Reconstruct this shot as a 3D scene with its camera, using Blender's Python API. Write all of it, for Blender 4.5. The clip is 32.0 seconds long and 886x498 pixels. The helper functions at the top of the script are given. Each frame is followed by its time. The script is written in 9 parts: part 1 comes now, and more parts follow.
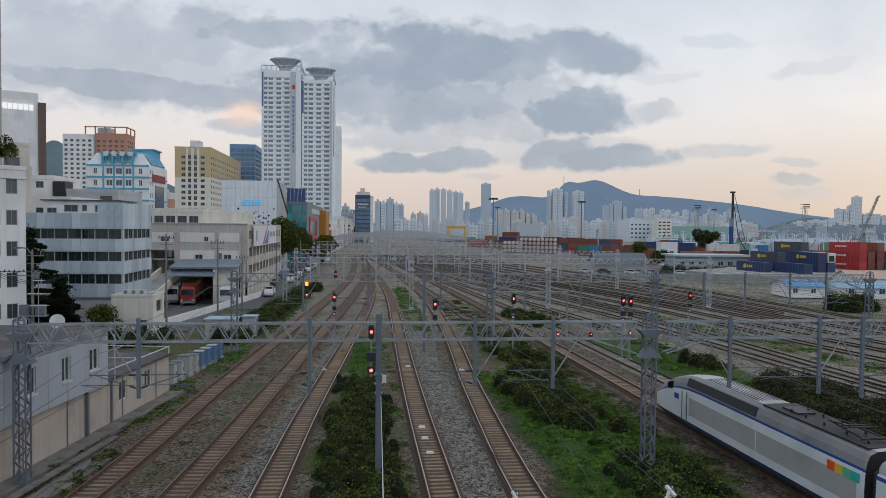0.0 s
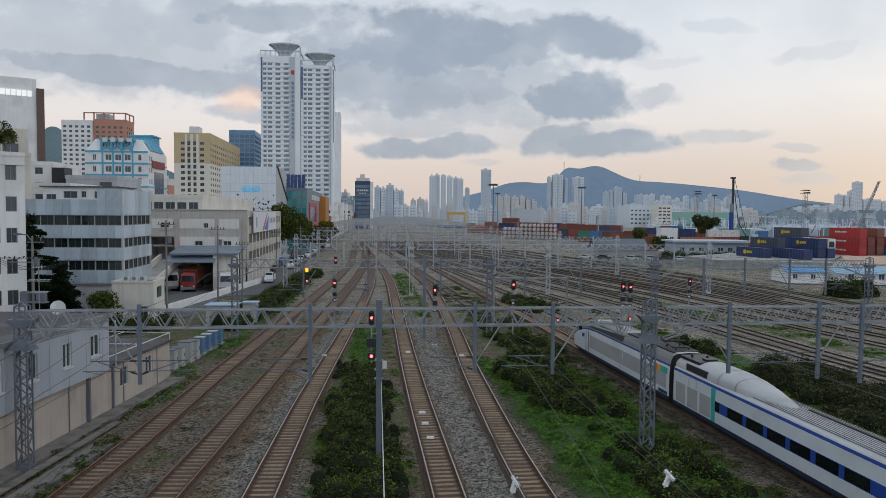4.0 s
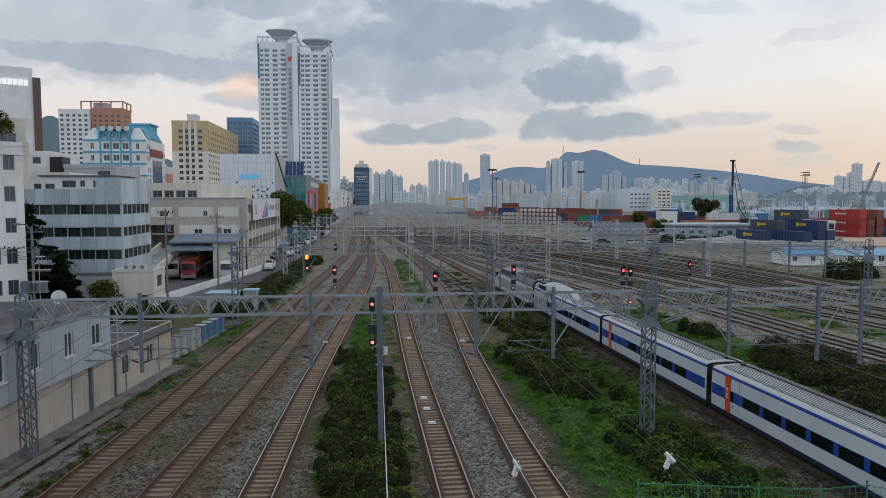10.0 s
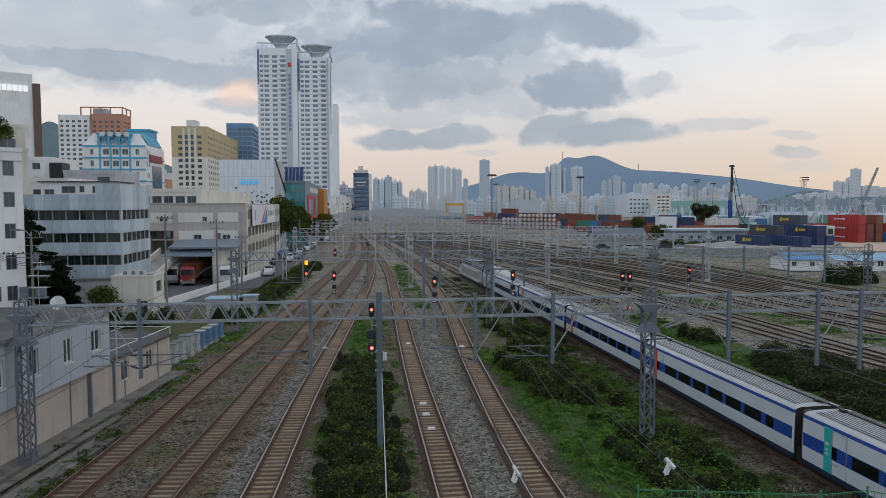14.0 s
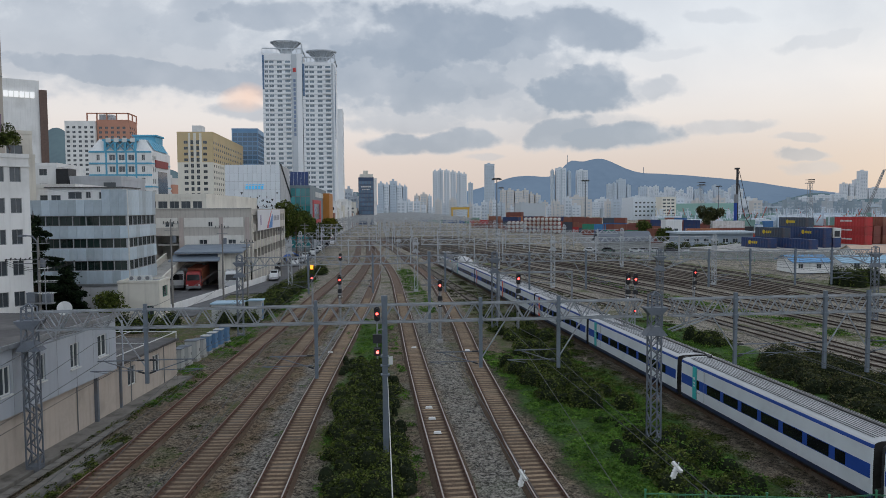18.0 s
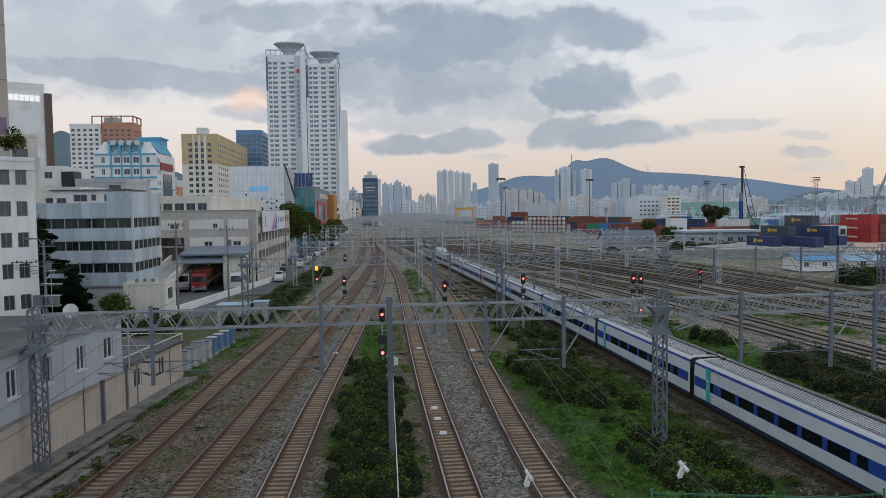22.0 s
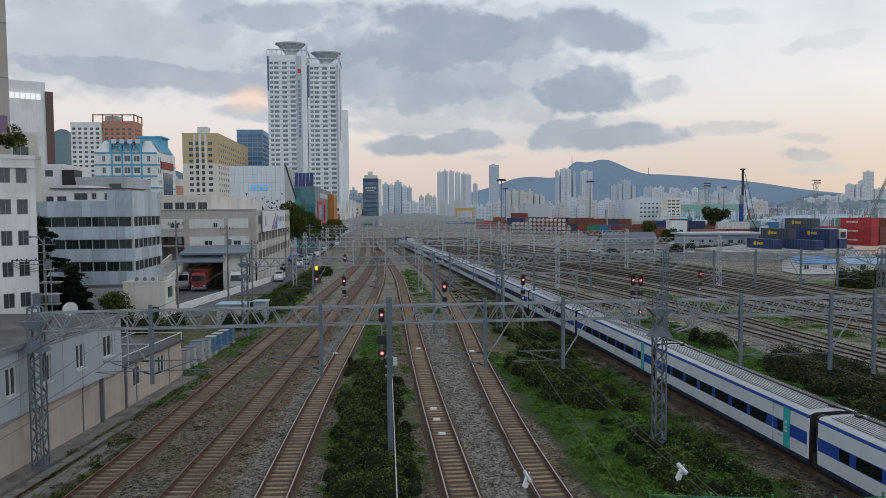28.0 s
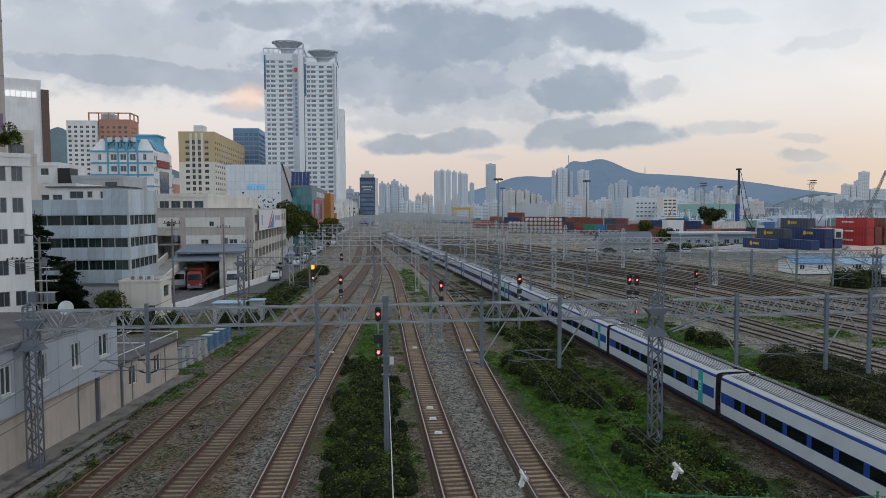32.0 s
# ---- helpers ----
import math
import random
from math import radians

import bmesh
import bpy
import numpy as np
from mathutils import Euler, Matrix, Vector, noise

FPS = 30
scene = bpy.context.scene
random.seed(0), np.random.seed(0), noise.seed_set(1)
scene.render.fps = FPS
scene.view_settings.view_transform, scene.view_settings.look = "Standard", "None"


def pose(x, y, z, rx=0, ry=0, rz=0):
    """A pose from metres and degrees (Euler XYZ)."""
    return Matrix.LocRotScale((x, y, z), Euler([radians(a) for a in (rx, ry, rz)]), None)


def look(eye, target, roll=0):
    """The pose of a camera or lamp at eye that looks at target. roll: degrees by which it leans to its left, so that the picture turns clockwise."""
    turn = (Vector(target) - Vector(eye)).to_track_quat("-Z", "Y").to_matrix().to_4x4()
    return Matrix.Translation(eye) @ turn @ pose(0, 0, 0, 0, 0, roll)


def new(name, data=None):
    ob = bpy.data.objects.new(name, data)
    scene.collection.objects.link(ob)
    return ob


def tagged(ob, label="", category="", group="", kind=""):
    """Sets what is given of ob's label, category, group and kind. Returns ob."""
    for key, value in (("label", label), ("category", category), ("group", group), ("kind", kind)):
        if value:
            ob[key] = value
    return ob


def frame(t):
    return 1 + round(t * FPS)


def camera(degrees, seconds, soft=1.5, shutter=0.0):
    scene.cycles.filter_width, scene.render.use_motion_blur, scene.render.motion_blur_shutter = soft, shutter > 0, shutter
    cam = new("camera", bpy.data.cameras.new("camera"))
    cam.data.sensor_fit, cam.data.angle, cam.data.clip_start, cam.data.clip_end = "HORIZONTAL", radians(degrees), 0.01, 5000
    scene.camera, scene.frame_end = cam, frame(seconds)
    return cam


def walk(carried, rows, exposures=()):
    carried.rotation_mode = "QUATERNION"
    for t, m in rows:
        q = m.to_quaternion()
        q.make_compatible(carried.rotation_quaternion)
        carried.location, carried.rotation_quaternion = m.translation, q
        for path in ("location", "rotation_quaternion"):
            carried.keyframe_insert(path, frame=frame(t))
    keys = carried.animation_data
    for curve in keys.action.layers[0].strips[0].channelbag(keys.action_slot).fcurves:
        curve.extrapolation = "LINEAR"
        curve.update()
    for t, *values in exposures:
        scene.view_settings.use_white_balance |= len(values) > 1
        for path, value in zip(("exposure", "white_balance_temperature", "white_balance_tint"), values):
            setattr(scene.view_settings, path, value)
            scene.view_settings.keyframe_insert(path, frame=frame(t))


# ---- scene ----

EYE = (0.0, 0.0, 13.7)
cam = camera(62.975, 32.0, 0.5)
walk(cam, [
    (0, pose(*EYE, 88.233, -0.512, -5.889)),
    (0.5, pose(*EYE, 87.918, -0.477, -5.780)),
    (1, pose(*EYE, 87.745, -0.479, -5.709)),
    (1.5, pose(*EYE, 87.629, -0.646, -5.653)),
    (2, pose(*EYE, 87.508, -0.579, -5.585)),
    (2.5, pose(*EYE, 87.346, -0.674, -5.699)),
    (3, pose(*EYE, 87.198, -0.582, -5.831)),
    (3.5, pose(*EYE, 87.162, -0.495, -5.874)),
    (5.5, pose(*EYE, 86.877, -0.383, -5.950)),
    (6, pose(*EYE, 86.745, -0.300, -5.943)),
    (6.5, pose(*EYE, 86.606, -0.312, -5.983)),
    (7, pose(*EYE, 86.497, -0.476, -5.950)),
    (7.5, pose(*EYE, 86.368, -0.465, -5.990)),
    (8, pose(*EYE, 86.305, -0.299, -6.038)),
    (8.5, pose(*EYE, 86.223, -0.105, -6.030)),
    (9, pose(*EYE, 86.156, -0.000, -6.007)),
    (9.5, pose(*EYE, 86.053, 0.081, -5.963)),
    (10, pose(*EYE, 86.000, 0.119, -5.944)),
    (10.5, pose(*EYE, 86.134, 0.013, -5.978)),
    (11, pose(*EYE, 86.229, -0.093, -6.038)),
    (11.5, pose(*EYE, 86.228, 0.014, -6.016)),
    (12, pose(*EYE, 86.267, 0.030, -6.042)),
    (12.5, pose(*EYE, 86.263, 0.124, -6.008)),
    (13, pose(*EYE, 86.357, 0.144, -6.020)),
    (13.5, pose(*EYE, 86.429, 0.112, -6.003)),
    (14, pose(*EYE, 86.432, 0.153, -5.993)),
    (14.5, pose(*EYE, 86.451, 0.263, -5.993)),
    (16.5, pose(*EYE, 86.627, 0.471, -5.826)),
    (17, pose(*EYE, 86.661, 0.601, -5.729)),
    (17.5, pose(*EYE, 86.709, 0.527, -5.678)),
    (18, pose(*EYE, 86.747, 0.422, -5.596)),
    (18.5, pose(*EYE, 86.750, 0.369, -5.618)),
    (19, pose(*EYE, 86.706, 0.474, -5.594)),
    (19.5, pose(*EYE, 86.615, 0.385, -5.624)),
    (20, pose(*EYE, 86.533, 0.339, -5.573)),
    (20.5, pose(*EYE, 86.513, 0.297, -5.512)),
    (21, pose(*EYE, 86.554, 0.341, -5.416)),
    (21.5, pose(*EYE, 86.623, 0.554, -5.386)),
    (22, pose(*EYE, 86.777, 0.790, -5.257)),
    (22.5, pose(*EYE, 86.936, 0.591, -5.155)),
    (23, pose(*EYE, 87.003, 0.598, -5.091)),
    (23.5, pose(*EYE, 86.985, 0.286, -5.004)),
    (24, pose(*EYE, 86.958, 0.250, -4.986)),
    (24.5, pose(*EYE, 86.937, 0.409, -5.010)),
    (25, pose(*EYE, 86.927, 0.369, -5.021)),
    (25.5, pose(*EYE, 86.862, 0.286, -5.046)),
    (27.5, pose(*EYE, 86.827, 0.474, -5.209)),
    (28, pose(*EYE, 86.829, 0.438, -5.234)),
    (28.5, pose(*EYE, 86.863, 0.569, -5.240)),
    (29, pose(*EYE, 86.858, 0.541, -5.223)),
    (29.5, pose(*EYE, 86.801, 0.397, -5.266)),
    (30, pose(*EYE, 86.758, 0.503, -5.292)),
    (30.5, pose(*EYE, 86.789, 0.421, -5.341)),
    (31, pose(*EYE, 86.808, 0.345, -5.334)),
    (31.5, pose(*EYE, 86.798, 0.471, -5.376)),
    (32, pose(*EYE, 86.763, 0.314, -5.497)),
], exposures=[(0, 0.0), (32, 0.0)])

# ---- world and light ----
world = bpy.data.worlds.new("dusk_sky")
scene.world = world
world.use_nodes = True
WN, WL = world.node_tree.nodes, world.node_tree.links
WN.clear()


def wmath(op, a, b=0.0, c=None):
    n = WN.new("ShaderNodeMath")
    n.operation = op
    for i, v in enumerate((a, b, c)):
        if v is None:
            continue
        if isinstance(v, (int, float)):
            n.inputs[i].default_value = v
        else:
            WL.new(v, n.inputs[i])
    return n.outputs[0]


def wmix(fac, a, b):
    n = WN.new("ShaderNodeMix")
    n.data_type = "RGBA"
    WL.new(fac, n.inputs[0])
    for i, v in ((6, a), (7, b)):
        if isinstance(v, tuple):
            n.inputs[i].default_value = (*v, 1)
        else:
            WL.new(v, n.inputs[i])
    return n.outputs[2]


def build_sky():
    co = WN.new("ShaderNodeTexCoord")
    sep = WN.new("ShaderNodeSeparateXYZ")
    WL.new(co.outputs["Generated"], sep.inputs[0])
    dx, dy, dz = sep.outputs
    # slope coordinates of the sky ahead: across and up per metre forward
    dyc = wmath("MAXIMUM", wmath("ABSOLUTE", dy), 0.12)
    u, v = wmath("DIVIDE", dx, dyc), wmath("DIVIDE", dz, dyc)
    comb = WN.new("ShaderNodeCombineXYZ")
    WL.new(u, comb.inputs[0])
    WL.new(wmath("MULTIPLY", v, 1.35), comb.inputs[1])
    WL.new(wmath("MULTIPLY", dy, 0.6), comb.inputs[2])

    def fbm(scale, detail, rough=0.55):
        n = WN.new("ShaderNodeTexNoise")
        n.inputs["Scale"].default_value, n.inputs["Detail"].default_value = scale, detail
        n.inputs["Roughness"].default_value = rough
        WL.new(comb.outputs[0], n.inputs["Vector"])
        return n
    warp, puff, fine = fbm(5.0, 5), fbm(13.0, 7, 0.5), fbm(46.0, 5, 0.5)
    ws, ps = WN.new("ShaderNodeSeparateColor"), WN.new("ShaderNodeSeparateColor")
    WL.new(warp.outputs["Color"], ws.inputs[0])
    WL.new(puff.outputs["Color"], ps.inputs[0])

    def bent(axis, i, wide, tight):
        a = wmath("MULTIPLY", wmath("SUBTRACT", ws.outputs[i], 0.5), wide)
        return wmath("ADD", axis, wmath("ADD", a, wmath("MULTIPLY", wmath("SUBTRACT", ps.outputs[i], 0.5), tight)))
    uw, vw = bent(u, 0, 0.08, 0.045), bent(v, 1, 0.034, 0.022)
    # cloud banks: across, up, half width, half height, thickness, lean
    banks = [(-0.390, 0.236, 0.195, 0.048, 0.62, 0.0), (-0.300, 0.181, 0.215, 0.019, 0.80, -0.10), (-0.234, 0.249, 0.070, 0.039, 0.66, 0.0), (-0.131, 0.257, 0.086, 0.020, 0.78, 0.0),
             (-0.426, 0.194, 0.109, 0.023, 0.60, 0.0), (0.068, 0.229, 0.125, 0.052, 0.92, 0.10), (0.277, 0.246, 0.120, 0.030, 0.88, -0.05), (0.181, 0.231, 0.105, 0.034, 0.85, 0.0),
             (0.003, 0.259, 0.102, 0.020, 0.60, 0.0), (0.103, 0.162, 0.165, 0.042, 0.62, -0.05), (0.040, 0.117, 0.115, 0.015, 0.62, 0.0), (0.158, 0.136, 0.100, 0.022, 0.66, 0.0),
             (-0.035, 0.228, 0.031, 0.047, 0.45, 0.0), (0.286, 0.163, 0.085, 0.028, 0.94, 0.05), (0.310, 0.177, 0.050, 0.022, 0.90, 0.0), (0.400, 0.166, 0.050, 0.015, 0.60, 0.0),
             (0.429, 0.175, 0.014, 0.013, 0.55, 0.0), (0.033, 0.090, 0.042, 0.012, 0.84, 0.0), (0.122, 0.095, 0.068, 0.015, 0.84, 0.10), (0.266, 0.104, 0.040, 0.021, 0.84, 0.20),
             (0.353, 0.099, 0.080, 0.018, 0.90, 0.05), (0.510, 0.112, 0.064, 0.010, 0.50, 0.05), (0.623, 0.097, 0.035, 0.005, 0.45, 0.0), (0.632, 0.074, 0.032, 0.008, 0.66, 0.0),
             (0.642, 0.054, 0.040, 0.011, 0.45, 0.0), (0.158, 0.072, 0.026, 0.005, 0.40, 0.0), (0.662, 0.243, 0.068, 0.010, 0.35, 0.25), (0.416, 0.218, 0.050, 0.009, 0.30, 0.10),
             (-0.163, 0.130, 0.050, 0.010, 0.60, -0.10), (0.490, 0.272, 0.050, 0.010, 0.30, 0.0), (0.221, 0.268, 0.100, 0.014, 0.50, 0.0),
             (0.105, 0.195, 0.185, 0.085, 0.70, 0.0), (-0.36, 0.225, 0.26, 0.068, 0.58, 0.0), (-0.012, 0.226, 0.085, 0.050, 0.80, 0.0), (0.07, 0.172, 0.140, 0.034, 0.80, 0.0), (0.02, 0.14, 0.10, 0.03, 0.6, 0.0), (0.21, 0.115, 0.16, 0.02, 0.4, 0.0), (-0.01, 0.176, 0.160, 0.050, 0.84, -0.10)]
    rag = wmath("ADD", wmath("MULTIPLY", wmath("SUBTRACT", puff.outputs["Fac"], 0.5), 1.9), wmath("MULTIPLY", wmath("SUBTRACT", fine.outputs["Fac"], 0.5), 1.1))
    dens = None
    for u0, v0, ru, rv, thick, lean in banks:
        du = wmath("SUBTRACT", uw, u0)
        dv = wmath("SUBTRACT", wmath("SUBTRACT", vw, v0), wmath("MULTIPLY", du, lean))
        ru, rv = ru * 1.18, rv * 1.18
        r2 = wmath("ADD", wmath("POWER", wmath("DIVIDE", wmath("ABSOLUTE", du), ru), 2.0),
                   wmath("POWER", wmath("DIVIDE", wmath("ABSOLUTE", dv), rv), 2.0))
        mr = WN.new("ShaderNodeMapRange")
        mr.interpolation_type = "SMOOTHSTEP"
        mr.inputs[1].default_value, mr.inputs[2].default_value, mr.inputs[4].default_value = -0.30, 0.62, thick
        WL.new(wmath("ADD", wmath("SUBTRACT", 1.0, r2), rag), mr.inputs[0])
        dens = mr.outputs[0] if dens is None else wmath("MAXIMUM", dens, mr.outputs[0])
    # loose veil high up
    veil = wmath("MULTIPLY", wmath("MAXIMUM", wmath("SUBTRACT", warp.outputs["Fac"], 0.40), 0.0), 2.4)
    veil = wmath("MULTIPLY", veil, wmath("MINIMUM", wmath("MAXIMUM", wmath("MULTIPLY", wmath("SUBTRACT", v, 0.11), 6.0), 0.0), 1.0))
    dens = wmath("MINIMUM", wmath("MAXIMUM", dens, wmath("MULTIPLY", veil, 0.5)), 1.0)
    ramp = WN.new("ShaderNodeValToRGB")
    el = ramp.color_ramp.elements
    el[0].position, el[0].color = 0.0, SKY_RAMP[0]
    el[1].position, el[1].color = 1.0, SKY_RAMP[-1]
    for p, c in zip((0.06, 0.12, 0.22, 0.40), SKY_RAMP[1:-1]):
        e = el.new(p)
        e.color = c
    WL.new(dz, ramp.inputs[0])
    # the sunset side is warmer and lighter
    side = wmath("MINIMUM", wmath("MAXIMUM", wmath("MULTIPLY_ADD", dx, 1.1, 0.25), 0.0), 1.0)
    low = wmath("MINIMUM", wmath("MAXIMUM", wmath("SUBTRACT", 1.0, wmath("MULTIPLY", dz, 6.5)), 0.0), 1.0)
    base = wmix(wmath("MULTIPLY", wmath("MULTIPLY", side, low), 0.85), ramp.outputs[0], (0.46, 0.40, 0.378))
    # away from the sunset the low sky is plain blue grey
    behind = wmath("MINIMUM", wmath("MAXIMUM", wmath("MULTIPLY_ADD", dy, -1.6, 0.5), 0.0), 1.0)
    base = wmix(wmath("MULTIPLY", behind, 0.85), base, (0.60, 0.68, 0.79))
    shade = wmath("ADD", wmath("MULTIPLY", puff.outputs["Fac"], 1.3), wmath("MULTIPLY", dens, 0.8))
    shade = wmath("MINIMUM", wmath("MAXIMUM", wmath("MULTIPLY", wmath("SUBTRACT", shade, 0.85), 1.6), 0.0), 1.0)
    cloudc = wmix(shade, (0.43, 0.475, 0.55), (0.275, 0.33, 0.415))
    col = wmix(dens, base, cloudc)
    # one ember lit gap
    gu, gv = wmath("DIVIDE", wmath("SUBTRACT", uw, -0.167), 0.04), wmath("DIVIDE", wmath("SUBTRACT", vw, 0.147), 0.019)
    glow = wmath("MAXIMUM", wmath("SUBTRACT", 1.0, wmath("ADD", wmath("MULTIPLY", gu, gu), wmath("MULTIPLY", gv, gv))), 0.0)
    col = wmix(wmath("MULTIPLY", glow, 0.6), col, (0.95, 0.62, 0.45))
    sky = WN.new("ShaderNodeTexSky")
    sky.sky_type, sky.sun_disc = "NISHITA", False
    sky.sun_elevation, sky.sun_rotation = radians(14), radians(60)
    b1, b2 = WN.new("ShaderNodeBackground"), WN.new("ShaderNodeBackground")
    WL.new(sky.outputs[0], b1.inputs[0])
    b1.inputs[1].default_value = 0.012
    WL.new(col, b2.inputs[0])
    b2.inputs[1].default_value = SKY_GAIN
    add = WN.new("ShaderNodeAddShader")
    WL.new(b1.outputs[0], add.inputs[0])
    WL.new(b2.outputs[0], add.inputs[1])
    out = WN.new("ShaderNodeOutputWorld")
    WL.new(add.outputs[0], out.inputs[0])


SKY_GAIN = 1.0
SKY_RAMP = [(0.66, 0.56, 0.53, 1), (0.73, 0.62, 0.575, 1), (0.79, 0.735, 0.71, 1), (0.72, 0.745, 0.78, 1), (0.60, 0.66, 0.745, 1), (0.56, 0.63, 0.73, 1)]
build_sky()
sun = new("sun", bpy.data.lights.new("sun", "SUN"))
sun.data.energy, sun.data.angle, sun.data.color = 0.3, radians(25), (1.0, 0.96, 0.92)
sun.matrix_basis = look((60, -50, 60), (0, 0, 0))

# ---- helpers ----


class Geo:
    """Vertices, faces and material slots of one mesh."""

    def __init__(self):
        self.v, self.f, self.m = [], [], []

    def face(self, pts, m=0):
        n = len(self.v)
        self.v += [tuple(p) for p in pts]
        self.f.append(tuple(range(n, n + len(pts))))
        self.m.append(m)

    def box(self, x0, x1, y0, y1, z0, z1, m=0, M=None):
        p = [(x, y, z) for z in (z0, z1) for y in (y0, y1) for x in (x0, x1)]
        if M is not None:
            p = [tuple(M @ Vector(q)) for q in p]
        n = len(self.v)
        self.v += p
        for q in ((0, 2, 3, 1), (4, 5, 7, 6), (0, 1, 5, 4), (2, 6, 7, 3), (0, 4, 6, 2), (1, 3, 7, 5)):
            self.f.append(tuple(n + i for i in q))
            self.m.append(m)
        return self

    def beam(self, p, q, w, h=None, m=0, up=(0, 0, 1)):
        """A bar of section w x h from p to q."""
        p, q = Vector(p), Vector(q)
        d = (q - p).normalized()
        a = d.cross(Vector(up))
        if a.length < 1e-3:
            a = d.cross(Vector((1, 0, 0)))
        a.normalize()
        b = a.cross(d)
        h = w if h is None else h
        a, b = a * w / 2, b * h / 2
        n = len(self.v)
        for c in (p, q):
            self.v += [tuple(c - a - b), tuple(c + a - b), tuple(c + a + b), tuple(c - a + b)]
        for f in ((0, 1, 2, 3), (7, 6, 5, 4), (0, 4, 5, 1), (1, 5, 6, 2), (2, 6, 7, 3), (3, 7, 4, 0)):
            self.f.append(tuple(n + i for i in f))
            self.m.append(m)
        return self

    def tube(self, p, q, r, n=8, m=0, r2=None, caps=True):
        p, q = Vector(p), Vector(q)
        d = (q - p).normalized()
        a = d.orthogonal().normalized()
        b = d.cross(a)
        k = len(self.v)
        for c, rr in ((p, r), (q, r if r2 is None else r2)):
            for i in range(n):
                t = 2 * math.pi * i / n
                self.v.append(tuple(c + a * rr * math.cos(t) + b * rr * math.sin(t)))
        for i in range(n):
            j = (i + 1) % n
            self.f.append((k + i, k + j, k + n + j, k + n + i))
            self.m.append(m)
        if caps:
            self.f += [tuple(k + i for i in reversed(range(n))), tuple(k + n + i for i in range(n))]
            self.m += [m, m]
        return self

    def loft(self, rings, m=0, closed=True, caps=True, mats=None):
        """Skin over rings of equally many points."""
        k, n = len(self.v), len(rings[0])
        for r in rings:
            self.v += [tuple(p) for p in r]
        for i in range(len(rings) - 1):
            for j in range(n if closed else n - 1):
                j2 = (j + 1) % n
                self.f.append((k + i * n + j, k + i * n + j2, k + (i + 1) * n + j2, k + (i + 1) * n + j))
                self.m.append(mats[j] if mats else m)
        if caps:
            self.f += [tuple(k + i for i in reversed(range(n))), tuple(k + (len(rings) - 1) * n + i for i in range(n))]
            self.m += [m, m]
        return self

    def string(self, pts, r, n=4, m=0):
        """A thin round wire through the points."""
        rings = []
        for i, p in enumerate(pts):
            p = Vector(p)
            d = (Vector(pts[min(i + 1, len(pts) - 1)]) - Vector(pts[max(i - 1, 0)])).normalized()
            a = d.cross(Vector((0, 0, 1))).normalized()
            b = a.cross(d)
            rings.append([tuple(p + a * r * math.cos(2 * math.pi * k / n) + b * r * math.sin(2 * math.pi * k / n)) for k in range(n)])
        return self.loft(rings, m)

    def mesh(self, name, mats, smooth=False):
        me = bpy.data.meshes.new(name)
        me.from_pydata(self.v, [], self.f)
        for mt in mats if isinstance(mats, (list, tuple)) else [mats]:
            me.materials.append(mt)
        if max(self.m, default=0):
            me.polygons.foreach_set("material_index", self.m)
        if smooth:
            me.polygons.foreach_set("use_smooth", [True] * len(self.f))
        me.update()
        return me


def part(name, geo, mats, parent=None, label="", at=None, smooth=False):
    """One mesh object under a thing or a part."""
    me = geo if isinstance(geo, bpy.types.Mesh) else geo.mesh(name, mats, smooth)
    ob = new(name, me)
    if parent is not None:
        ob.parent = parent
    if at is not None:
        ob.matrix_basis = at
    return tagged(ob, label)


def thing(name, x, y, z=0.0, rz=0.0, label="", category="", group="", kind=""):
    ob = new(name)
    ob.empty_display_size = 0.2
    ob.matrix_basis = pose(x, y, z, 0, 0, rz)
    return tagged(ob, label, category, group, kind)


def curve_through(pts):
    """A smooth function x(y) through a few control points (y, x)."""
    ys = [p[0] for p in pts]
    xs = [p[1] for p in pts]
    n = len(pts)
    sl = [(xs[min(i + 1, n - 1)] - xs[max(i - 1, 0)]) / (ys[min(i + 1, n - 1)] - ys[max(i - 1, 0)]) for i in range(n)]

    def f(y):
        if y <= ys[0]:
            return xs[0] + sl[0] * (y - ys[0])
        if y >= ys[-1]:
            return xs[-1] + sl[-1] * (y - ys[-1])
        i = max(k for k in range(n) if ys[k] <= y)
        i = min(i, n - 2)
        h = ys[i + 1] - ys[i]
        t = (y - ys[i]) / h
        return ((2 * t ** 3 - 3 * t * t + 1) * xs[i] + (t ** 3 - 2 * t * t + t) * h * sl[i]
                + (-2 * t ** 3 + 3 * t * t) * xs[i + 1] + (t ** 3 - t * t) * h * sl[i + 1])
    return f


# ---- materials ----
MATS = {}


